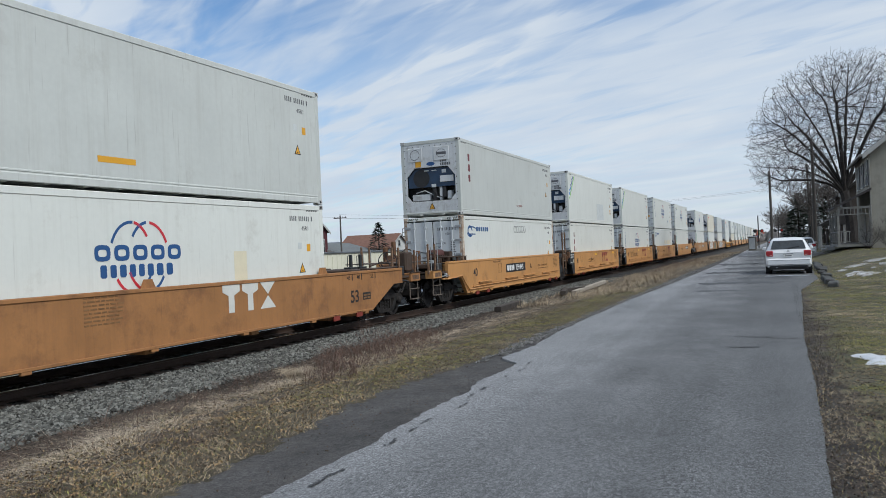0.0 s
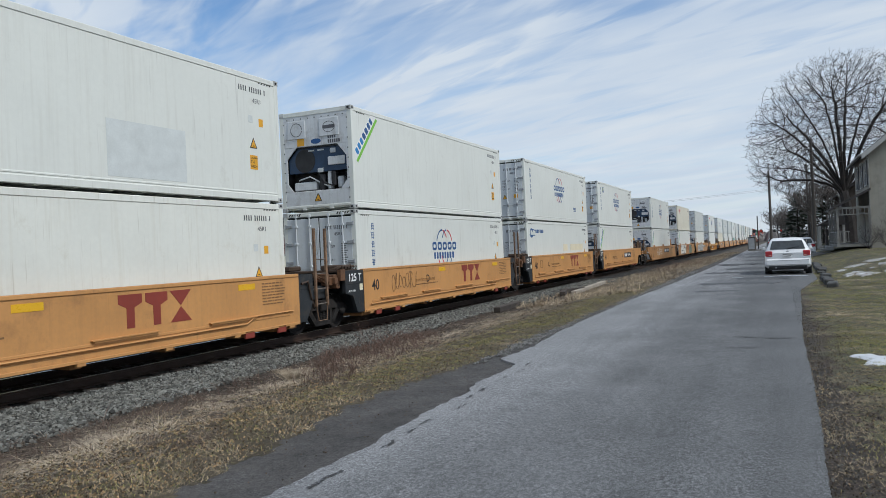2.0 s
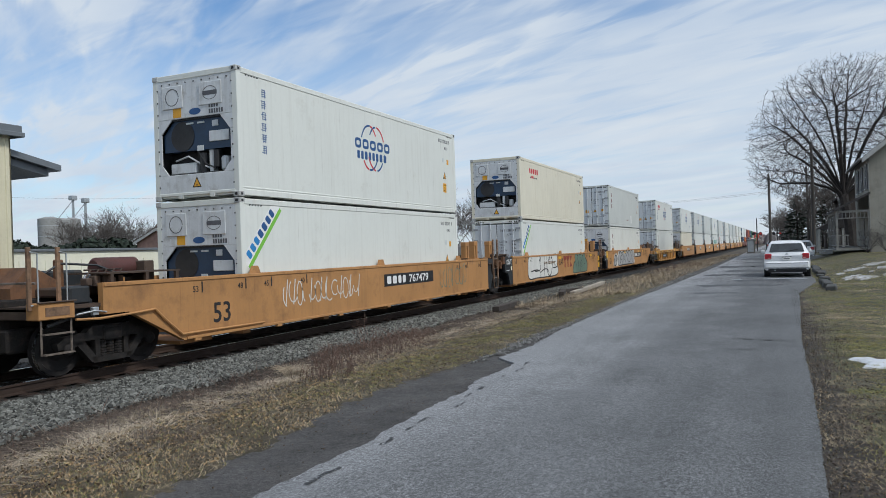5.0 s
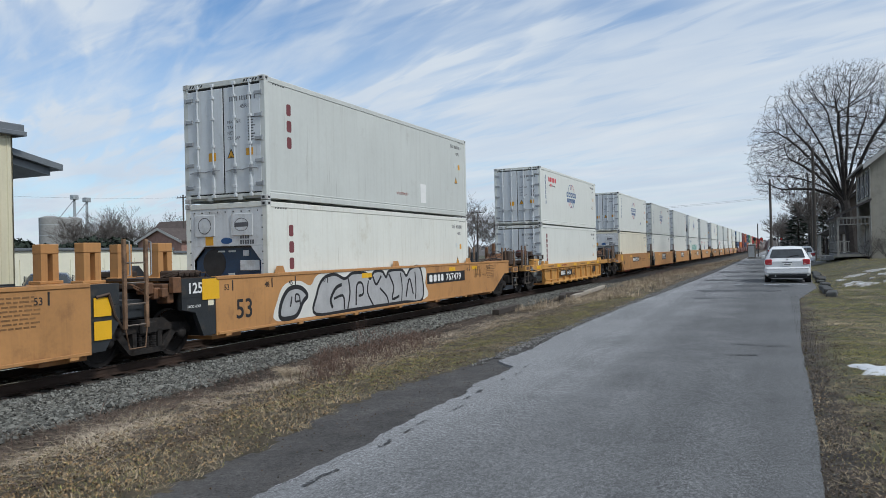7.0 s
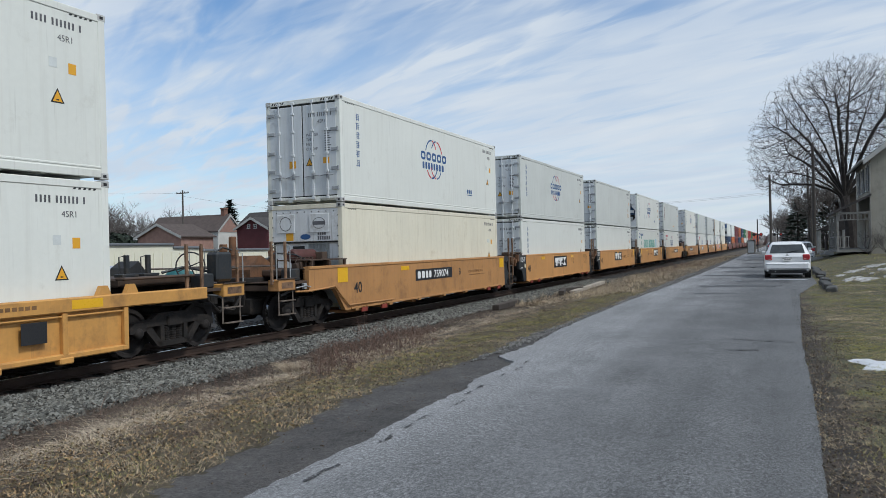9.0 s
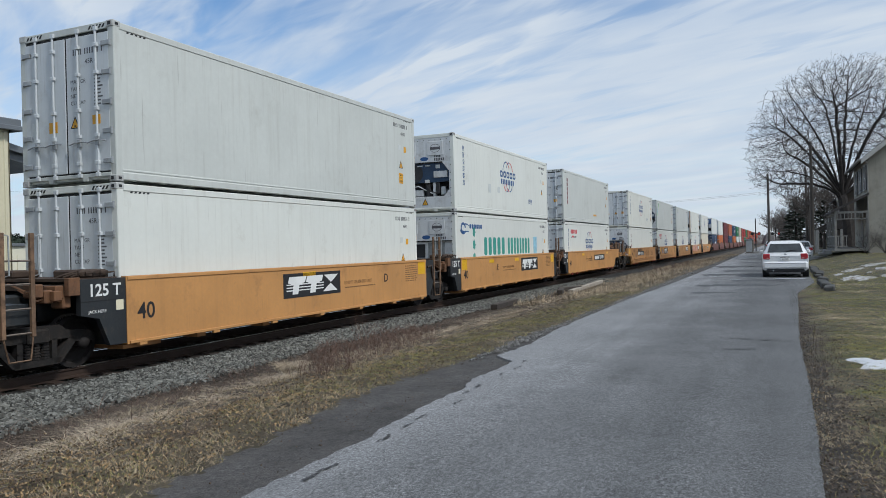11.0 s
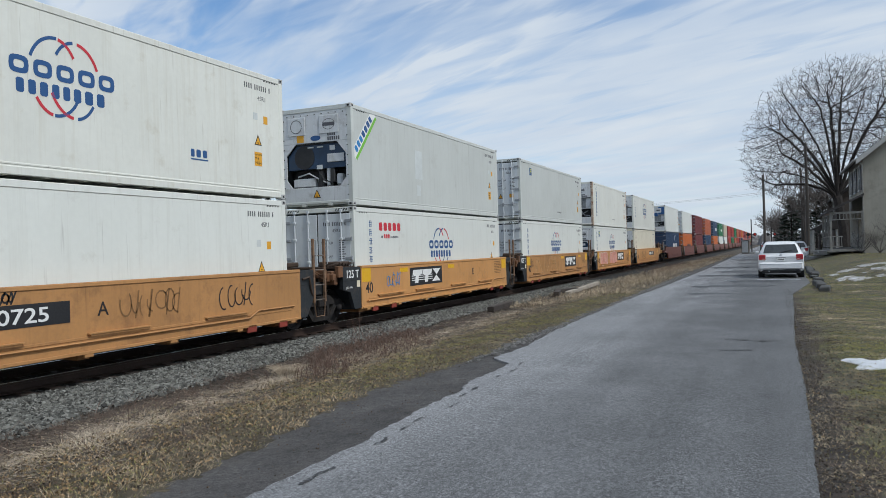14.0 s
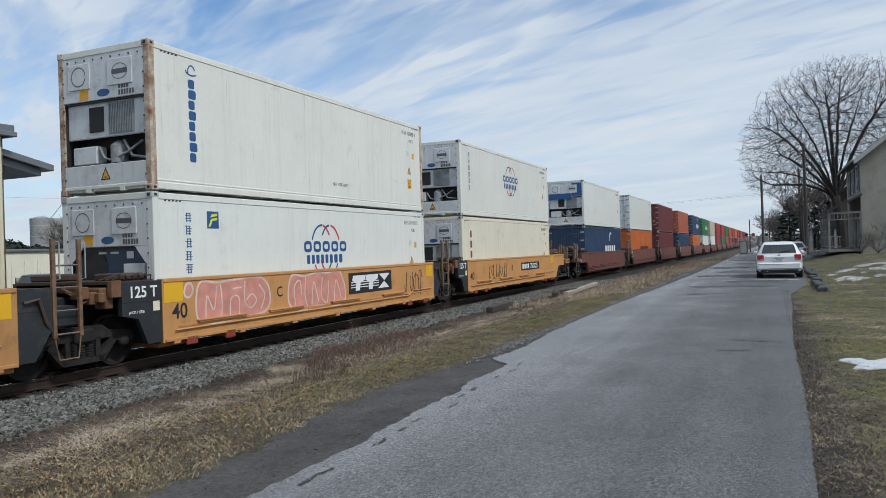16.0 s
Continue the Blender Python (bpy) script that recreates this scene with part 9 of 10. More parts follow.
def loft(sections, close=True):
    """Skins rings of equal length, each a list of points."""
    n = len(sections[0])
    vs = [p for s in sections for p in s]
    fs = []
    for i in range(len(sections) - 1):
        for k in range(n):
            fs.append((i * n + k, i * n + (k + 1) % n, (i + 1) * n + (k + 1) % n, (i + 1) * n + k))
    fs.append(tuple(range(n))[::-1])
    fs.append(tuple(range((len(sections) - 1) * n, len(sections) * n)))
    return MB().add(vs, fs)


def ring(y, hw_low, hw_belt, hw_top, z_low, z_belt, z_top, yt=0.0, yb=0.0):
    """A car's cross-section: sill, waist and roof, with rounded shoulders."""
    half = [(hw_low * 0.90, z_low), (hw_low, z_low + 0.08), (hw_belt, z_low * 0.5 + z_belt * 0.5), (hw_belt * 0.985, z_belt), (hw_top + 0.02, z_top - 0.10), (hw_top - 0.06, z_top - 0.02), (hw_top * 0.5, z_top)]
    pts = []
    for x, z in half:
        k = (z - z_low) / max(0.01, z_top - z_low)
        pts.append((x, y + yt * max(0, (z - z_belt) / max(0.01, z_top - z_belt)), z))
    return pts + [(-x, yy, z) for x, yy, z in pts[::-1]]


def hatchback(x, y, paint, label, name="hatchback_car", plate=True):
    """A small hatchback seen from behind, its tail at y."""
    c = thing(name, (x, y, 0.03), 0, label, "car", "parked vehicles")
    st = [ring(0.02, 0.78, 0.80, 0.74, 0.34, 0.60, 0.66), ring(0.0, 0.83, 0.845, 0.78, 0.30, 0.74, 0.84), ring(0.06, 0.85, 0.86, 0.80, 0.26, 0.80, 0.93),
          ring(0.14, 0.86, 0.867, 0.74, 0.25, 0.88, 1.05), ring(0.34, 0.86, 0.867, 0.645, 0.25, 0.90, 1.34), ring(0.50, 0.86, 0.867, 0.62, 0.24, 0.90, 1.41), ring(0.9, 0.86, 0.867, 0.62, 0.22, 0.90, 1.44), ring(1.7, 0.86, 0.867, 0.62, 0.20, 0.89, 1.44),
          ring(2.4, 0.86, 0.866, 0.60, 0.20, 0.88, 1.36), ring(3.0, 0.86, 0.86, 0.66, 0.20, 0.86, 0.98), ring(3.7, 0.84, 0.85, 0.66, 0.22, 0.78, 0.86), ring(4.05, 0.76, 0.80, 0.6, 0.26, 0.62, 0.70), ring(4.15, 0.66, 0.70, 0.5, 0.30, 0.50, 0.58)]
    body = part("body", loft(st), paint, c, smooth=True)
    def sub(name, mb, m, label="", smooth=False):
        return part(name, mb, m, c, label, smooth=smooth)
    # rear window, set on the sloping tailgate
    def slope_y(z):
        return float(np.interp(z, [0.84, 0.93, 1.05, 1.34, 1.41], [0.0, 0.055, 0.135, 0.335, 0.49]))
    rw = []
    for z, w in ((0.985, 0.655), (1.17, 0.605), (1.315, 0.55)):
        rw.append([(-w, slope_y(z) - 0.012, z), (w, slope_y(z) - 0.012, z)])
    # base colour lifted to stand for sky reflected in the glass
    sub("rear_window", MB().add([(p[0], p[1] + o, p[2]) for o in (0, 0.02) for r_ in rw for p in r_], [(0, 1, 3, 2), (2, 3, 5, 4), (6, 8, 9, 7), (8, 10, 11, 9), (0, 6, 7, 1), (4, 5, 11, 10), (0, 2, 8, 6), (2, 4, 10, 8), (1, 7, 9, 3), (3, 9, 11, 5)]), mat("rear_glass_sky_sheen", (0.045, 0.052, 0.058), 0.12, var=0.25, scale=4, bump=0.0), "dark tinted rear window")
    sub("wiper", MB().tube([(0.0, slope_y(1.0) - 0.04, 1.0), (0.25, slope_y(1.06) - 0.035, 1.06), (0.42, slope_y(1.07) - 0.03, 1.07)], 0.012, 5), M_GASKET)
    m_tail = mat("tail_lamp_red", (0.34, 0.010, 0.018), 0.35, var=0.1, scale=8, bump=0.0, coat=0.5)
    m_tint = mat("tail_lamp_pale", (0.55, 0.30, 0.26), 0.2, var=0.1, bump=0.0)
    for s in (-1, 1):
        a, b = sorted((s * 0.565, s * 0.835))
        tl = sub("tail_light", MB().box(a, b, -0.014, 0.16, 0.70, 0.925, 0.03), m_tail, "red tail light")
        a, b = sorted((s * 0.60, s * 0.70))
        part("lens_band", MB().box(a, b, -0.018, -0.01, 0.735, 0.765), m_tint, tl)
        a, b = sorted((s * 0.865, s * 0.875))
        sub("side_window", MB().prism([(0.55, 0.93), (2.65, 0.93), (2.2, 1.30), (0.75, 1.34)], "x", *sorted((s * 0.745, s * 0.775))), M_GLASS)
        sub("mirror", MB().box(*sorted((s * 0.86, s * 1.0)), 2.45, 2.55, 0.92, 1.06, 0.03), paint)
        for yy in (0.78, 3.30):
            piece("wheel", wheel_mesh(), c, (s * 0.745, yy, 0.315 - 0.03))
            sub("wheel_arch", MB().lathe([(s * 0.78, 0.36), (s * 0.872, 0.36), (s * 0.874, 0.33)], "x", 20, (0, yy, 0.30)), M_GASKET)
    sub("bumper", MB().box(-0.83, 0.83, -0.06, 0.14, 0.33, 0.62, 0.06), paint, "white bumper")
    sub("bumper_strip", MB().box(-0.78, 0.78, -0.064, 0.0, 0.545, 0.555), M_GASKET)
    sub("underbody", MB().box(-0.72, 0.72, 0.0, 3.9, 0.18, 0.40, 0.02).box(-0.70, 0.70, -0.03, 0.1, 0.24, 0.335, 0.02), M_GASKET)
    sub("exhaust", MB().tube([(-0.45, -0.05, 0.27), (-0.45, 0.5, 0.27)], 0.03, 8), M_STEEL)
    if plate:
        sub("number_plate", MB().box(-0.16, 0.16, -0.022, 0.0, 0.665, 0.765, 0.004), M_WHITETXT, "pale plate without legible marks")
        sub("plate_bar", MB().box(-0.12, 0.12, -0.025, -0.02, 0.70, 0.735), M_INK)
        sub("badge", MB().lathe([(-0.012, 0.055), (0.0, 0.06)], "y", 16, (0, -0.0 + slope_y(0.90), 0.875)), M_STEEL, "round chrome badge", True)
    sub("handle_strip", MB().box(-0.18, 0.18, -0.008, 0.01, 0.775, 0.80), M_GASKET)
    sub("roof_aerial", MB().tube([(0, 0.75, 1.42), (0, 0.55, 1.56)], 0.006, 4), M_GASKET)
    for s in (-1, 1):
        piece("head_rest", shared("head_rest", M_DARK, lambda mb: mb.box(-0.12, 0.12, -0.05, 0.05, 0, 0.18, 0.04)), c, (s * 0.33, 1.0, 1.12))
    return c


def build_right():
    white = mat("white_car_paint", (0.74, 0.75, 0.76), 0.3, var=0.03, scale=2, fine=30, bump=0.02, dirt=(0.42, 0.40, 0.37), amount=0.12, coat=0.6)
    hatchback(0.24, 33.7, white, "dusty white hatchback parked at the kerb").scale.z = 1.04
    hatchback(1.50, 62.0, white, "pale parked car farther along the road", "parked_car", False)
    hatchback(-0.9, 118.0, mat("silver_car_paint", (0.35, 0.36, 0.38), 0.3, 0.4, var=0.04, bump=0.0, coat=0.5), "small silver car far down the road", "far_car", False)
    # broken kerb stones
    r = random.Random(3)
    y = 25.2
    while y < 46:
        l = r.uniform(1.0, 1.7)
        x = float(np.interp(y, [25, 35, 46], [1.33, 1.50, 1.72])) + r.uniform(-0.05, 0.05)
        mb = MB().box(-0.13, 0.16, 0, l - r.uniform(0.04, 0.14), -0.12, r.uniform(0.07, 0.16), 0.03)
        o = solid("kerb_stone", mb, M_KERB, "dark tilted old kerb stone along the lawn", "kerb stone", "old kerb stones")
        o.matrix_basis = pose(x, y, 0.0, r.uniform(-2, 2), r.uniform(-6, 8), r.uniform(-5, 4))
        y += l
    solid("driveway", MB().box(1.4, 8.0, 60.6, 62.4, -0.2, 0.32).box(1.0, 1.5, 58, 75, -0.1, 0.16), M_CONCRETE, "pale concrete crossing beside the road", "pavement", kind="structure")
    # the big house with its porch
    h = gable_house("house", 5.55, 13.5, 57.0, 67.5, 0.45, 7.0, 10.2, "y", M_STUCCO, M_SHINGLE, "two-storey stucco house with a wooden porch",
                    [("-y", 2.6, 1.4, 0.9, 1.7), ("-y", 5.4, 1.4, 0.9, 1.7), ("-y", 2.6, 4.3, 0.9, 1.6), ("-y", 5.4, 4.3, 0.9, 1.6), ("-x", 2.0, 4.4, 0.85, 1.6), ("-x", 5.0, 4.4, 0.85, 1.6), ("-x", 8.0, 4.4, 0.85, 1.6)], 0.45, (4, 6, 11.4), True, "houses by the road")
    for u in (2.0, 5.0, 8.0):
        for k in (-0.75, 0.75):
            part("shutter", MB().box(-0.06, 0.0, u + k - 0.25, u + k + 0.25, 4.35, 6.05), M_TRIMD, h)
    part("downpipe", MB().tube([(-0.3, -0.3, 6.35), (-0.06, -0.08, 6.0), (-0.06, -0.08, 0.1)], 0.05, 6), M_TRIMG, h)
    part("gutter", MB().box(-0.62, -0.46, -0.4, 10.9, 6.2, 6.34), M_TRIMG, h)
    pr = part("porch_roof", MB().prism([(-2.25, 2.85), (0.0, 3.95), (0.0, 4.10), (-2.25, 3.0)], "y", -0.25, 9.0), M_SHINGLE, h)
    fl = part("porch_floor", MB().box(-2.1, 0, 0, 8.8, 0.25, 0.42), M_TRIMG, h)
    post = shared("porch_post", M_TRIMG, lambda mb: mb.box(-0.07, 0.07, -0.07, 0.07, 0.42, 2.95, 0.01))
    for yy in (0.1, 2.9, 5.8, 8.7):
        piece("porch_post", post, h, (-2.0, yy, 0))
    piece("porch_post", post, h, (-0.1, 0.1, 0))
    part("frieze_beam", MB().box(-2.05, -0.05, 0.04, 0.12, 2.78, 2.92).box(-2.05, -0.05, 0.04, 0.12, 2.38, 2.44).box(-2.06, -1.96, 0.1, 8.8, 2.75, 2.92), M_TRIMG, h)
    sp = shared("frieze_spindle", M_TRIMG, lambda mb: mb.box(-0.022, 0.022, -0.022, 0.022, 2.44, 2.78))
    for i in range(9):
        piece("frieze_spindle", sp, h, (-1.88 + i * 0.215, 0.08, 0))
    part("rail_beam", MB().box(-2.04, -1.97, 0.1, 8.7, 1.24, 1.30).box(-2.04, -1.97, 0.1, 8.7, 0.55, 0.61).box(-2.0, -1.3, 0.05, 0.11, 1.24, 1.30).box(-2.0, -1.3, 0.05, 0.11, 0.55, 0.61), M_TRIMG, h)
    bal = shared("baluster", M_TRIMG, lambda mb: mb.box(-0.02, 0.02, -0.02, 0.02, 0.6, 1.25))
    for i in range(40):
        piece("baluster", bal, h, (-2.005, 0.25 + i * 0.21, 0))
    for i in range(4):
        piece("baluster", bal, h, (-1.85 + i * 0.16, 0.08, 0))
    part("porch_steps", MB().box(-2.9, -2.1, 3.2, 5.4, 0, 0.14).box(-2.6, -2.1, 3.2, 5.4, 0.14, 0.28), M_CONCRETE, h)
    part("front_door", MB().box(-0.05, 0.02, 3.9, 4.9, 0.42, 2.5), M_TRIMG, h)
    # the next house
    g = gable_house("house", 5.6, 14.0, 82.0, 94.0, 0.5, 5.6, 8.6, "y", mat("dark_brown_boards", (0.10, 0.082, 0.07), 0.9, var=0.15, scale=2, fine=20, bump=0.2), M_SHINGLE, "dark brown house with a small porch", [("-y", 2.0, 3.4, 0.9, 1.6), ("-x", 3, 3.6, 0.9, 1.6)], 0.4, None, True, "houses by the road")
    part("porch_roof", MB().prism([(-2.4, 1.95), (-0.9, 2.75), (0.0, 2.75), (0.0, 1.95)], "y", -3.2, 4.0), M_SHINGLE, g)
    for xx, yy in ((-2.2, -3.0), (-2.2, 0.4), (-2.2, 3.8), (-0.2, -3.0)):
        part("porch_post", MB().box(xx - 0.1, xx + 0.1, yy - 0.1, yy + 0.1, -0.3, 1.96), M_TRIMW, g)
    part("porch_rail", MB().box(-2.25, -2.15, -3.0, 3.8, 0.55, 0.63), M_TRIMW, g)
    part("porch_floor", MB().box(-2.4, 0, -3.2, 4.0, -0.4, 0.0), M_CONCRETE, g)
    # trees and shrubs
    fan_tree(5.80, 76.0, 12, "large bare tree with many stems behind the porch")
    for i, (x, y, hh) in enumerate(((6.2, 55.4, 3.2), (7.4, 54.6, 3.6), (8.8, 55.2, 4.0), (5.2, 55.9, 2.2))):
        bare_tree("bare_shrub", x, y, hh, 1.0, 40 + i, "leafless shrub against the house wall", stems=6, trunk_r=0.04, levels=2, fork=0.04, kids=(6, 5), group="bare shrubs")
    for i, (x, y, hh, w) in enumerate(((2.0, 100, 6.6, 1.9), (3.6, 104, 6.0, 2.2), (4.6, 98, 4.6, 1.8), (1.4, 112, 5.0, 1.6), (6, 112, 7.5, 2.6), (3.0, 120, 5.5, 2.4))):
        conifer(x, y, hh, w, 60 + i, "dark conifer at the road's far end")
    for i, (x, y, hh) in enumerate(((1.0, 135, 6.5), (2.6, 140, 7.5), (5.2, 118, 9.0), (-0.2, 150, 6.0), (7, 100, 9), (4.4, 88, 8.0))):
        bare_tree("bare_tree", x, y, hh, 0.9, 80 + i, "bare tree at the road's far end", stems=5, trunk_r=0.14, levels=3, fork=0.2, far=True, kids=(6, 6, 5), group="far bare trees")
    utility_pole(2.78, 74.0, 10.14, "weathered utility pole with a street lamp arm", 0, (-2.3, 0), 0.17)
    utility_pole(2.85, 90.0, 9.3, "weathered utility pole beside the road", 0, None, 0.15)
    utility_pole(3.3, 96.0, 7.6, "pale utility pole beside the road", 0, None, 0.13)
    utility_pole(-1.1, 110.0, 10.45, "tall weathered utility pole at the crossing", 0, None, 0.2)
    wire((-1.1, 110.0, 7.9), (-75, 120.0, 8.6), 1.2)
    wire((-1.1, 110.0, 8.1), (-75, 120.0, 9.3), 1.4)
    wire((2.78, 74.0, 9.0), (12, 40.0, 8.6), 0.6)
    wire((2.78, 74.0, 8.2), (9.8, 58.0, 6.6), 0.3)
    wire((2.78, 74.0, 9.0), (-1.1, 110.0, 8.5), 0.5)
    # crossing signals and the relay cabinet
    m_red = mat("signal_lamp_lit", (0.5, 0.03, 0.02), 0.4, var=0.05, bump=0.0, emit=0.10)
    for x, y, top, lit in ((-2.42, 97.0, 4.2, True), (-0.25, 104.0, 3.2, True)):
        s = thing("crossing_signal", (x, y, 0), 0, "grade crossing signal with a red lamp lit", "crossing signal", "crossing signals")
        part("mast", MB().tube([(0, 0, 0), (0, 0, top)], 0.06, 8), M_DARK, s)
        part("lamp_bar", MB().box(-0.42, 0.42, -0.03, 0.03, 2.35, 2.42), M_DARK, s)
        for k in (-0.38, 0.38):
            b = part("lamp_hood", MB().lathe([(-0.10, 0.19), (0.0, 0.2), (0.08, 0.14)], "y", 14, (k, -0.05, 2.38)), M_DARK, s, smooth=True)
            part("lens", MB().lathe([(-0.155, 0.11), (-0.152, 0.12)], "y", 14, (k, 0.0, 2.38)), m_red if k > 0 else M_DARK, b)
        part("base", MB().box(-0.3, 0.3, -0.3, 0.3, 0, 0.3, 0.03), M_CONCRETE, s)
    c = thing("relay_cabinet", (-3.15, 97.5, -0.05), 0, "grey steel relay cabinet beside the crossing", "cabinet")
    part("body", MB().box(-0.45, 0.45, 0, 1.1, 0.15, 1.75, 0.03), mat("cabinet_grey", (0.15, 0.135, 0.115), 0.6, var=0.1, scale=2, bump=0.1), c)
    part("roof", MB().box(-0.5, 0.5, -0.08, 1.18, 1.75, 1.83, 0.02), M_STEEL, c)
    part("door", MB().box(-0.38, 0.30, -0.02, 0.0, 0.3, 1.65), M_STEEL, c)
    part("plinth", MB().box(-0.55, 0.55, -0.1, 1.2, -0.2, 0.15), M_CONCRETE, c)


def build_left():
    # tall cream metal building with a grey eave and a canopy
    b = thing("metal_building", (-26.4, 19.3, -0.5), 0, "tall cream ribbed metal building with a grey eave", "building", "buildings in the yard")
    part("wall", MB().box(-24, -0.06, -60, -0.06, 0, 7.0), M_METALC, b)
    pan = shared("metal_panel", M_METALC, lambda mb: (mb.box(-0.06, 0.0, 0, 0.914, 0, 7.0), *[mb.prism([(o, 0.0), (o + 0.09, 0.0), (o + 0.07, 0.035), (o + 0.02, 0.035)][::-1] and [(0.0, o), (0.0, o + 0.09), (0.035, o + 0.07), (0.035, o + 0.02)], "z", 0, 7.0) for o in (0.05, 0.355, 0.66)]))
    for i in range(22):
        piece("metal_panel", pan, b, (0, -0.914 * (i + 1), 0))
    for i in range(8):
        piece("metal_panel", pan, b, (-0.914 * i, 0.0, 0), (0, 0, 90))
    part("eave", MB().box(-24.5, 0.30, -60.5, 0.30, 7.0, 7.32, 0.03), M_METALR, b, "grey metal eave")
    part("eave_lip", MB().box(0.22, 0.36, -60.5, 0.36, 6.88, 7.06, 0.02).box(-24.5, 0.22, 0.22, 0.36, 6.88, 7.06, 0.02), M_METALR, b)
    cn = MB().prism([(0.0, 6.25), (2.35, 5.80), (2.35, 6.04), (0.0, 6.50)], "x", -14, -0.2)
    part("canopy", cn, M_METALR, b, "grey metal canopy sloping away from the wall")
    part("canopy_beam", MB().prism([(0.05, 5.95), (1.95, 5.58), (1.95, 5.86), (0.05, 6.22)], "x", -13.8, -0.45), M_METALR, b)
    # long low cream building behind the yard
    segs = ((19.4, 29.5, 2.165, 0), (29.5, 31.6, 1.995, 1), (31.6, 66.3, 1.84, 2))
    l = thing("low_building", (-28.4, 20.0, -0.5), 0, "long low cream metal building with a blue-grey roof edge", "building", "buildings in the yard")
    for a, c, z, k in segs:
        part("wall", MB().box(-7, 0, a - 20 + 0.002 * k, c - 20, 0, z + 0.5 - 0.10), M_METALW, l)
        part("roof_edge", MB().box(-7.1, 0.10, a - 20 + 0.002 * k, c - 20, z + 0.40, z + 0.52, 0.02), M_METALR, l)
    rib = shared("wall_rib", M_METALW, lambda mb: mb.box(0, 0.03, -0.03, 0.03, 0, 2.2))
    for i in range(60):
        piece("wall_rib", rib, l, (0, 0.4 + i * 0.6, 0))
    # vehicles and a tarped machine in the yard
    for px, py, m_c, lab in ((-23.0, 18.0, mat("dark_car_paint", (0.05, 0.055, 0.065), 0.25, 0.3, var=0.05, bump=0.0, coat=0.6), "dark grey car parked in the yard"), (-23.3, 20.6, mat("pale_car_paint", (0.50, 0.51, 0.55), 0.3, 0.3, var=0.05, bump=0.0, coat=0.6), "pale silver car parked in the yard")):
        hatchback(px, py, m_c, lab, "yard_car", False).matrix_basis = pose(px, py, -0.235, 0, 0, 48)
    t = thing("garden_tractor", (-22.5, 21.0, -0.23), 0, "dark compact tractor parked in the yard", "tractor")
    part("hood", MB().prism([(-0.5, 0.7), (0.5, 0.7), (0.5, 1.15), (0.1, 1.6), (-0.3, 1.35), (-0.5, 1.0)], "x", -0.5, 0.5), M_DARK, t)
    part("loader", MB().box(-0.6, 0.6, 0.6, 0.9, 0.2, 0.7, 0.05), M_STEEL, t)
    for s in (-1, 1):
        for k in (-0.6, 0.6):
            part("wheel", MB().lathe([(s * 0.45, 0.42), (s * 0.62, 0.42)], "x", 16, (0, k, 0.42)), M_GASKET, t)
    tp = MB()
    tarp = mat("teal_tarpaulin", (0.02, 0.12, 0.13), 0.5, var=0.2, scale=2, fine=12, bump=0.4, bump_dist=0.03)
    rings = []
    for i in range(9):
        y = i * 0.24
        k = math.sin(math.pi * (i + 0.4) / 8.8)
        rings.append([(1.0 * math.cos(a) * (0.7 + 0.3 * k), y, max(0.0, 1.25 * k * math.sin(a) * (1 + 0.12 * math.sin(3 * a + i)))) for a in [j * math.pi / 9 for j in range(10)]])
    tp = loft(rings)
    solid("tarped_load", tp, tarp, "teal tarpaulin over a low load in the yard", "tarpaulin", at=(-22.0, 22.2, -0.24), smooth=True)
    # houses beyond
    gable_house("house", -77.2, -69.8, 74, 80, -0.5, 4.0, 5.6, "y", M_GABLEBRICK, M_SHINGLEB, "small brick house with a brown gable roof and white trim", [("+x", 3, 1.2, 0.9, 1.3), ("+x", 7, 1.2, 0.9, 1.3)])
    hb = gable_house("house", -86.0, -72.7, 84.3, 89.4, -0.5, 4.9, 7.2, "x", M_SIDING, M_SHINGLEB, "white house with a brown roof and brick gable", [("-y", 6.0, 1.3, 0.9, 1.8), ("-y", 9.2, 1.3, 0.9, 1.8), ("-y", 11.8, 1.3, 0.9, 1.8), ("+x", 1.6, 1.4, 0.8, 1.6), ("+x", 3.6, 1.4, 0.8, 1.6)], chimney=(12.3, 2.6, 8.3), over=0.2)
    part("brick_gable", MB().prism([(0.25, 5.25), (4.85, 5.25), (2.55, 7.3)], "x", 13.31, 13.36), M_GABLEBRICK, hb, "brick gable")
    gable_house("barn", -67.4, -62.3, 82.0, 88.6, -0.5, 5.0, 6.35, "y", M_MAROONW, M_SHINGLE, "maroon board barn with white trim", [("-y", 2.0, 5.5, 0.3, 0.4), ("-y", 3.1, 5.5, 0.3, 0.4)])
    gable_house("house", -73.0, -62.0, 88.7, 95.8, -0.5, 5.3, 7.6, "x", M_MAROONW, M_SHINGLE, "dark red house with white windows and a chimney", [("-y", 10.3, 2.9, 0.8, 1.9), ("+x", 3.5, 2.6, 0.8, 1.9), ("+x", 1.4, 2.6, 0.8, 1.9), ("+x", 5.8, 2.6, 0.8, 1.9), ("+x", 2.6, 5.9, 0.5, 0.7), ("+x", 4.9, 5.9, 0.5, 0.7)], chimney=(10.8, 3.6, 8.4))
    gable_house("house", -72.0, -60.0, 96.0, 108.0, -0.5, 1.9, 3.5, "y", M_SIDING, mat("grey_shingles", (0.15, 0.16, 0.16), 0.9, var=0.15, scale=2, fine=18, bump=0.4), "low house with a grey roof", [("+x", 3, 0.8, 0.9, 1.1)])
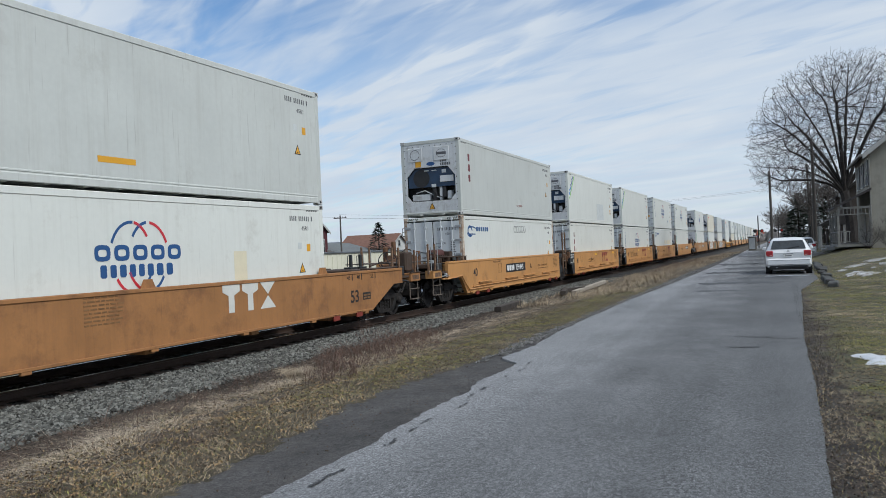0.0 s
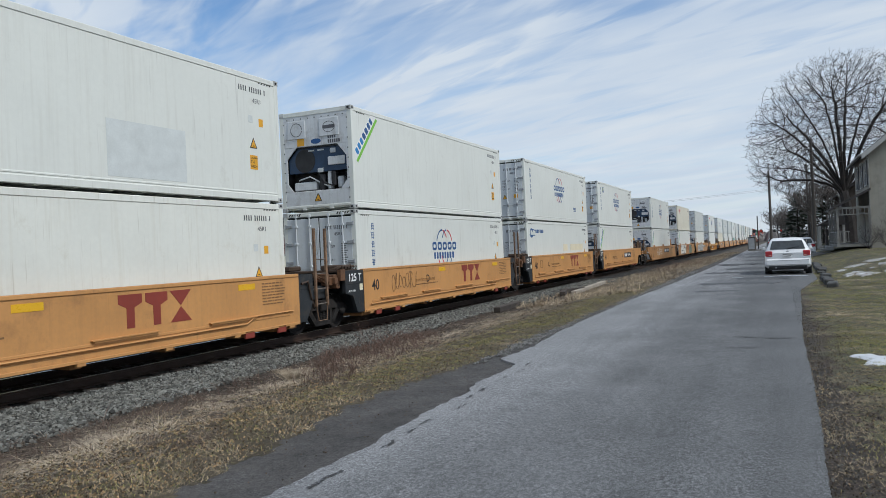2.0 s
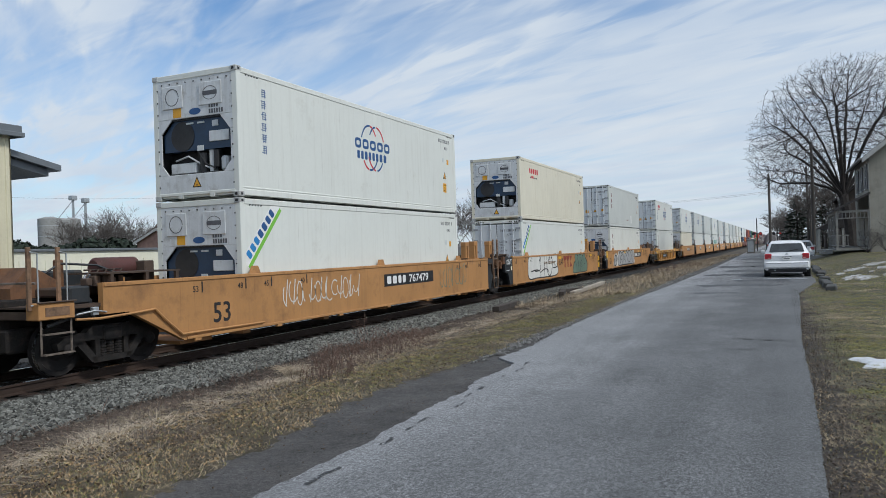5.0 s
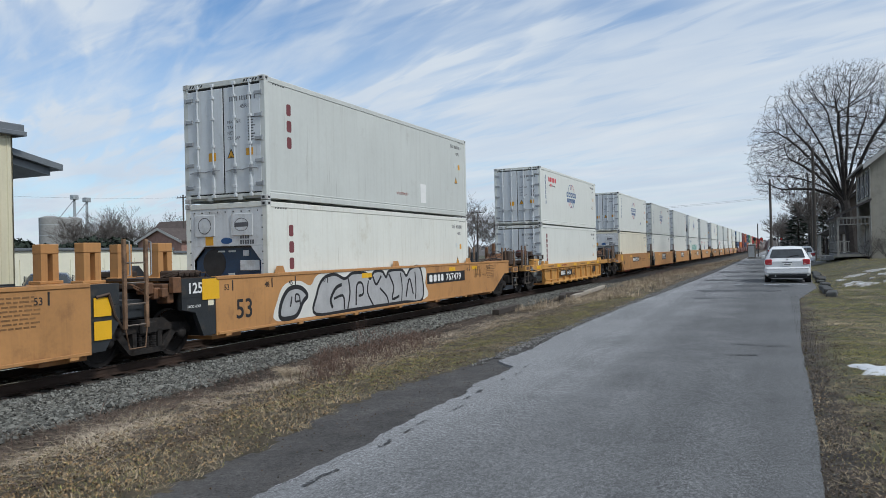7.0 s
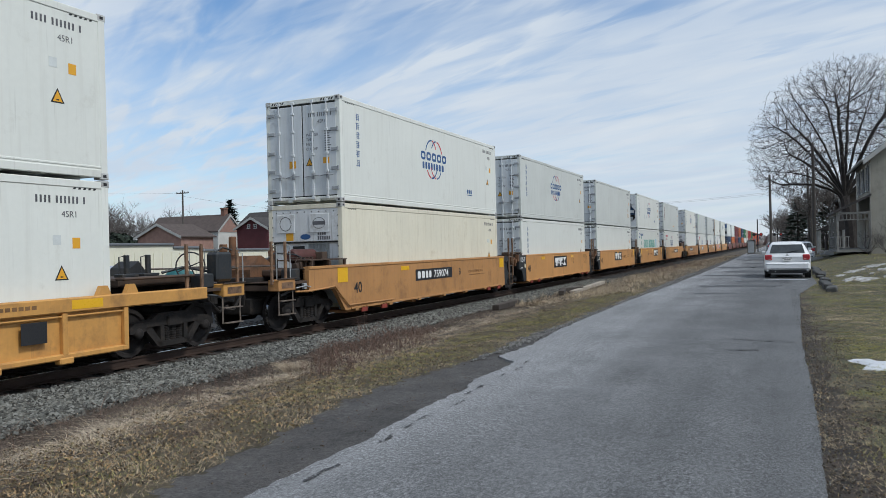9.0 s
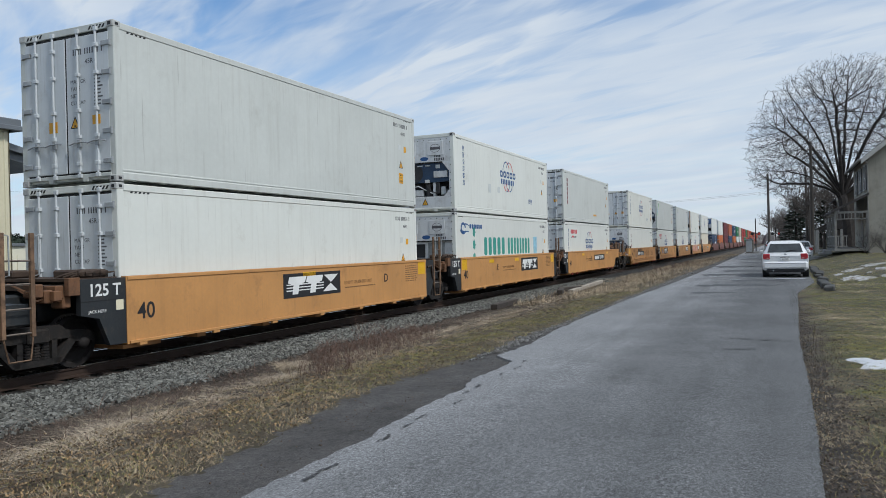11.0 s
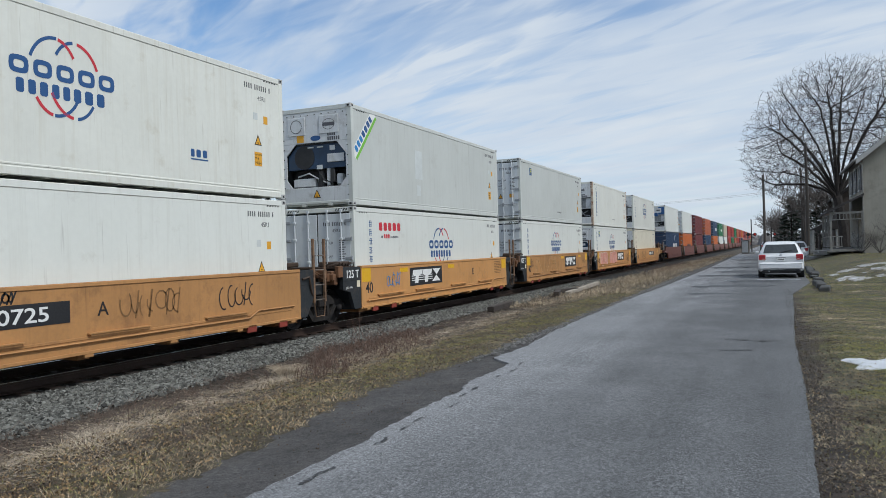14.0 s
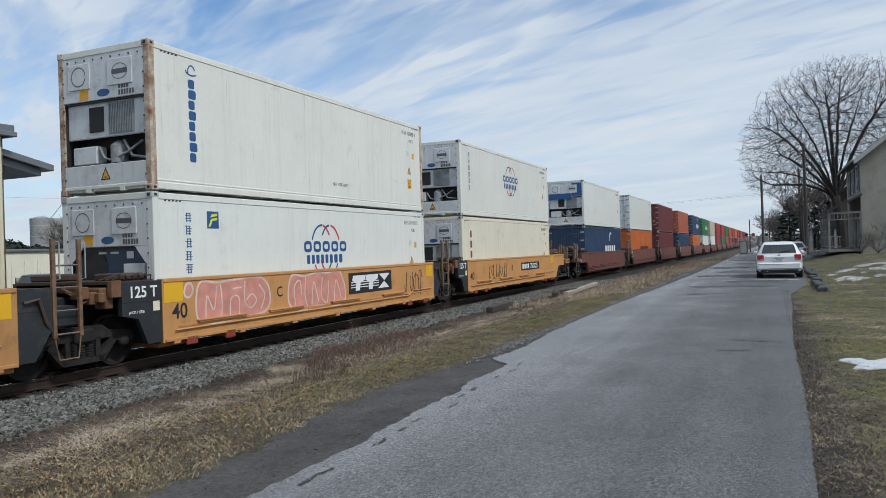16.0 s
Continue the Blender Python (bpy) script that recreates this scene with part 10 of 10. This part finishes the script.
    gable_house("house", -70.0, -60.0, 111.5, 119.0, -0.5, 2.6, 4.9, "x", M_SIDING, M_BRICKF, "white house with a reddish roof", [("+x", 3.6, 3.4, 0.7, 0.9)])
    gable_house("shed", -90.0, -60.0, 124.0, 134.0, -0.5, 3.4, 4.2, "x", M_METALR, M_METALR, "long grey metal shed", [], trim=False)
    # silos and grain legs
    for i, (y, rr, z) in enumerate(((110.6, 2.2, 11.0), (113.6, 2.0, 10.8), (116.2, 1.8, 11.0))):
        s = thing("silo", (-140, y, -0.5), 0, "pale weathered concrete silo", "silo", "silos")
        part("drum", MB().lathe([(0, rr), (z + 0.5, rr), (z + 0.9, rr * 0.4)], "z", 20), M_CONCRETE, s, smooth=True)
        part("band", MB().lathe([(z * 0.7, rr + 0.03), (z * 0.7 + 0.15, rr + 0.03)], "z", 20).lathe([(z * 0.9, rr + 0.03), (z * 0.9 + 0.15, rr + 0.03)], "z", 20), M_STEEL, s)
    for y, z in ((116.6, 15.7), (119.8, 15.3)):
        s = thing("grain_elevator", (-140, y, -0.5), 0, "thin steel grain elevator leg", "grain elevator", "grain legs")
        part("leg", MB().tube([(0, -0.3, 0), (0, -0.1, z + 0.5)], 0.16, 5).tube([(0, 0.5, 0), (0, 0.15, z + 0.5)], 0.16, 5), M_STEEL, s)
        part("head", MB().box(-0.6, 0.6, -0.7, 0.7, z, z + 1.0, 0.1), M_STEEL, s)
        part("chute", MB().tube([(0, 0, z), (0, -5.5, z - 6)], 0.10, 5), M_STEEL, s)
    for i in range(9):
        r = random.Random(400 + i)
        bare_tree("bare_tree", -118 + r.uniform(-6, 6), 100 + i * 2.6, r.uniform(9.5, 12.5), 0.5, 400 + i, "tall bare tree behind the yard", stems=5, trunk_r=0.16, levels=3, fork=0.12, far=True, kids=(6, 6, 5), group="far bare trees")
    for i in range(13):
        r = random.Random(440 + i)
        hedge_bush(-106 + r.uniform(-3, 3), 74 + i * 2.6, r.uniform(4.8, 6.6), r.uniform(2.2, 3.2), 440 + i)
    for i, (x, y, hh) in enumerate(((-110, 118, 9.5), (-112, 123, 10), (-92, 115, 8.5), (-74, 99, 11.5), (-60, 108, 7), (-76, 91, 10))):
        conifer(x, y, hh, 2.4, 470 + i, "dark conifer between the houses", "far evergreens")
    for i in range(14):
        r = random.Random(500 + i)
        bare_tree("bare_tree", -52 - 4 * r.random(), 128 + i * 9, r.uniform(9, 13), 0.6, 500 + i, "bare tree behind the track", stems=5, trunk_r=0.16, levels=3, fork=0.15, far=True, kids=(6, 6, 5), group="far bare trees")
    # a low far wood along the horizon, with distance haze mixed into its colour
    mb, r = MB(), random.Random(77)
    for i in range(2600):
        a = r.uniform(-0.2, 3.3)
        d = r.uniform(420, 700)
        x, y = -d * math.sin(a * 0.9 - 0.3), d * math.cos(a * 0.9 - 0.3)
        h, w = r.uniform(2.5, 6.5), r.uniform(3, 7)
        mb.tube([(x, y, -1), (x + r.uniform(-1, 1), y, h * 0.7), (x + r.uniform(-1, 1), y, h)], w, 5, w * 0.3, False)
    solid("far_wood", mb, mat("far_wood_haze", (0.16, 0.15, 0.145), 1.0, var=0.2, bump=0.0, island=0.3), "bare grey wood along the horizon", "woods", kind="stuff")
    utility_pole(-75, 80.0, 10.5, "wooden utility pole with crossarm and transformer", 1)
    utility_pole(-60, 96.4, 7.6, "wooden utility pole with crossarm behind the houses", 1)
    utility_pole(-52, 132, 9.5, "wooden utility pole with crossarm behind the houses", 1)
    wire((-75, 80, 10.1), (-90, 20, 11.2), 1.3)
    wire((-75, 80, 9.7), (-60, 96.4, 7.3), 0.4)
    wire((-60, 96.4, 7.2), (-52, 132, 9.0), 0.6)
    s = thing("signal_tower", (-45, 89.2, -0.5), 0, "thin steel tower with a railed platform", "tower")
    part("mast", MB().tube([(-0.3, 0, 0), (-0.3, 0, 6.4)], 0.05, 5).tube([(0.3, 0, 0), (0.3, 0, 6.4)], 0.05, 5), M_DARK, s)
    part("platform", MB().box(-0.6, 0.6, -0.6, 0.6, 4.2, 4.3), M_DARK, s)
    rl = MB()
    for zz in (4.8, 5.3):
        rl.tube([(-0.6, -0.6, zz), (0.6, -0.6, zz), (0.6, 0.6, zz), (-0.6, 0.6, zz), (-0.6, -0.6, zz)], 0.03, 4)
    for a, b_ in ((-0.6, -0.6), (0.6, -0.6), (0.6, 0.6), (-0.6, 0.6)):
        rl.tube([(a, b_, 4.3), (a, b_, 5.3)], 0.03, 4)
    part("railing", rl, M_DARK, s)
    part("head", MB().box(-0.14, 0.14, -0.12, 0.12, 5.6, 6.2, 0.03), M_STEEL, s)


build_right()
build_left()

build_verge()

# ---------------- what moves ----------------
TRAVEL = [(0, 0.0), (1, 19.41), (2, 38.78), (3, 58.11), (4, 77.42), (6, 116.11), (6.5, 125.77), (7, 135.27), (8, 154.50), (10, 192.97), (12, 231.40), (14, 269.73), (16, 307.94)]


def travelled(t):
    for (t0, d0), (t1, d1) in zip(TRAVEL, TRAVEL[1:]):
        if t <= t1:
            return d0 + (d1 - d0) * (t - t0) / (t1 - t0)
    return TRAVEL[-1][1]


def motions():
    for ob, s, z in MOVING:
        walk(ob, [(t, pose(TRACK_X, s - d, z)) for t, d in TRAVEL])
    # wheels that come near enough to be seen turn with the distance run
    for w, y, z, s in WHEELS:
        if s + y < 350:
            rows = [(k / FPS, pose(0, y, z, math.degrees(travelled(k / FPS) / WR))) for k in range(0, 481)]
            walk(w, rows)


motions()
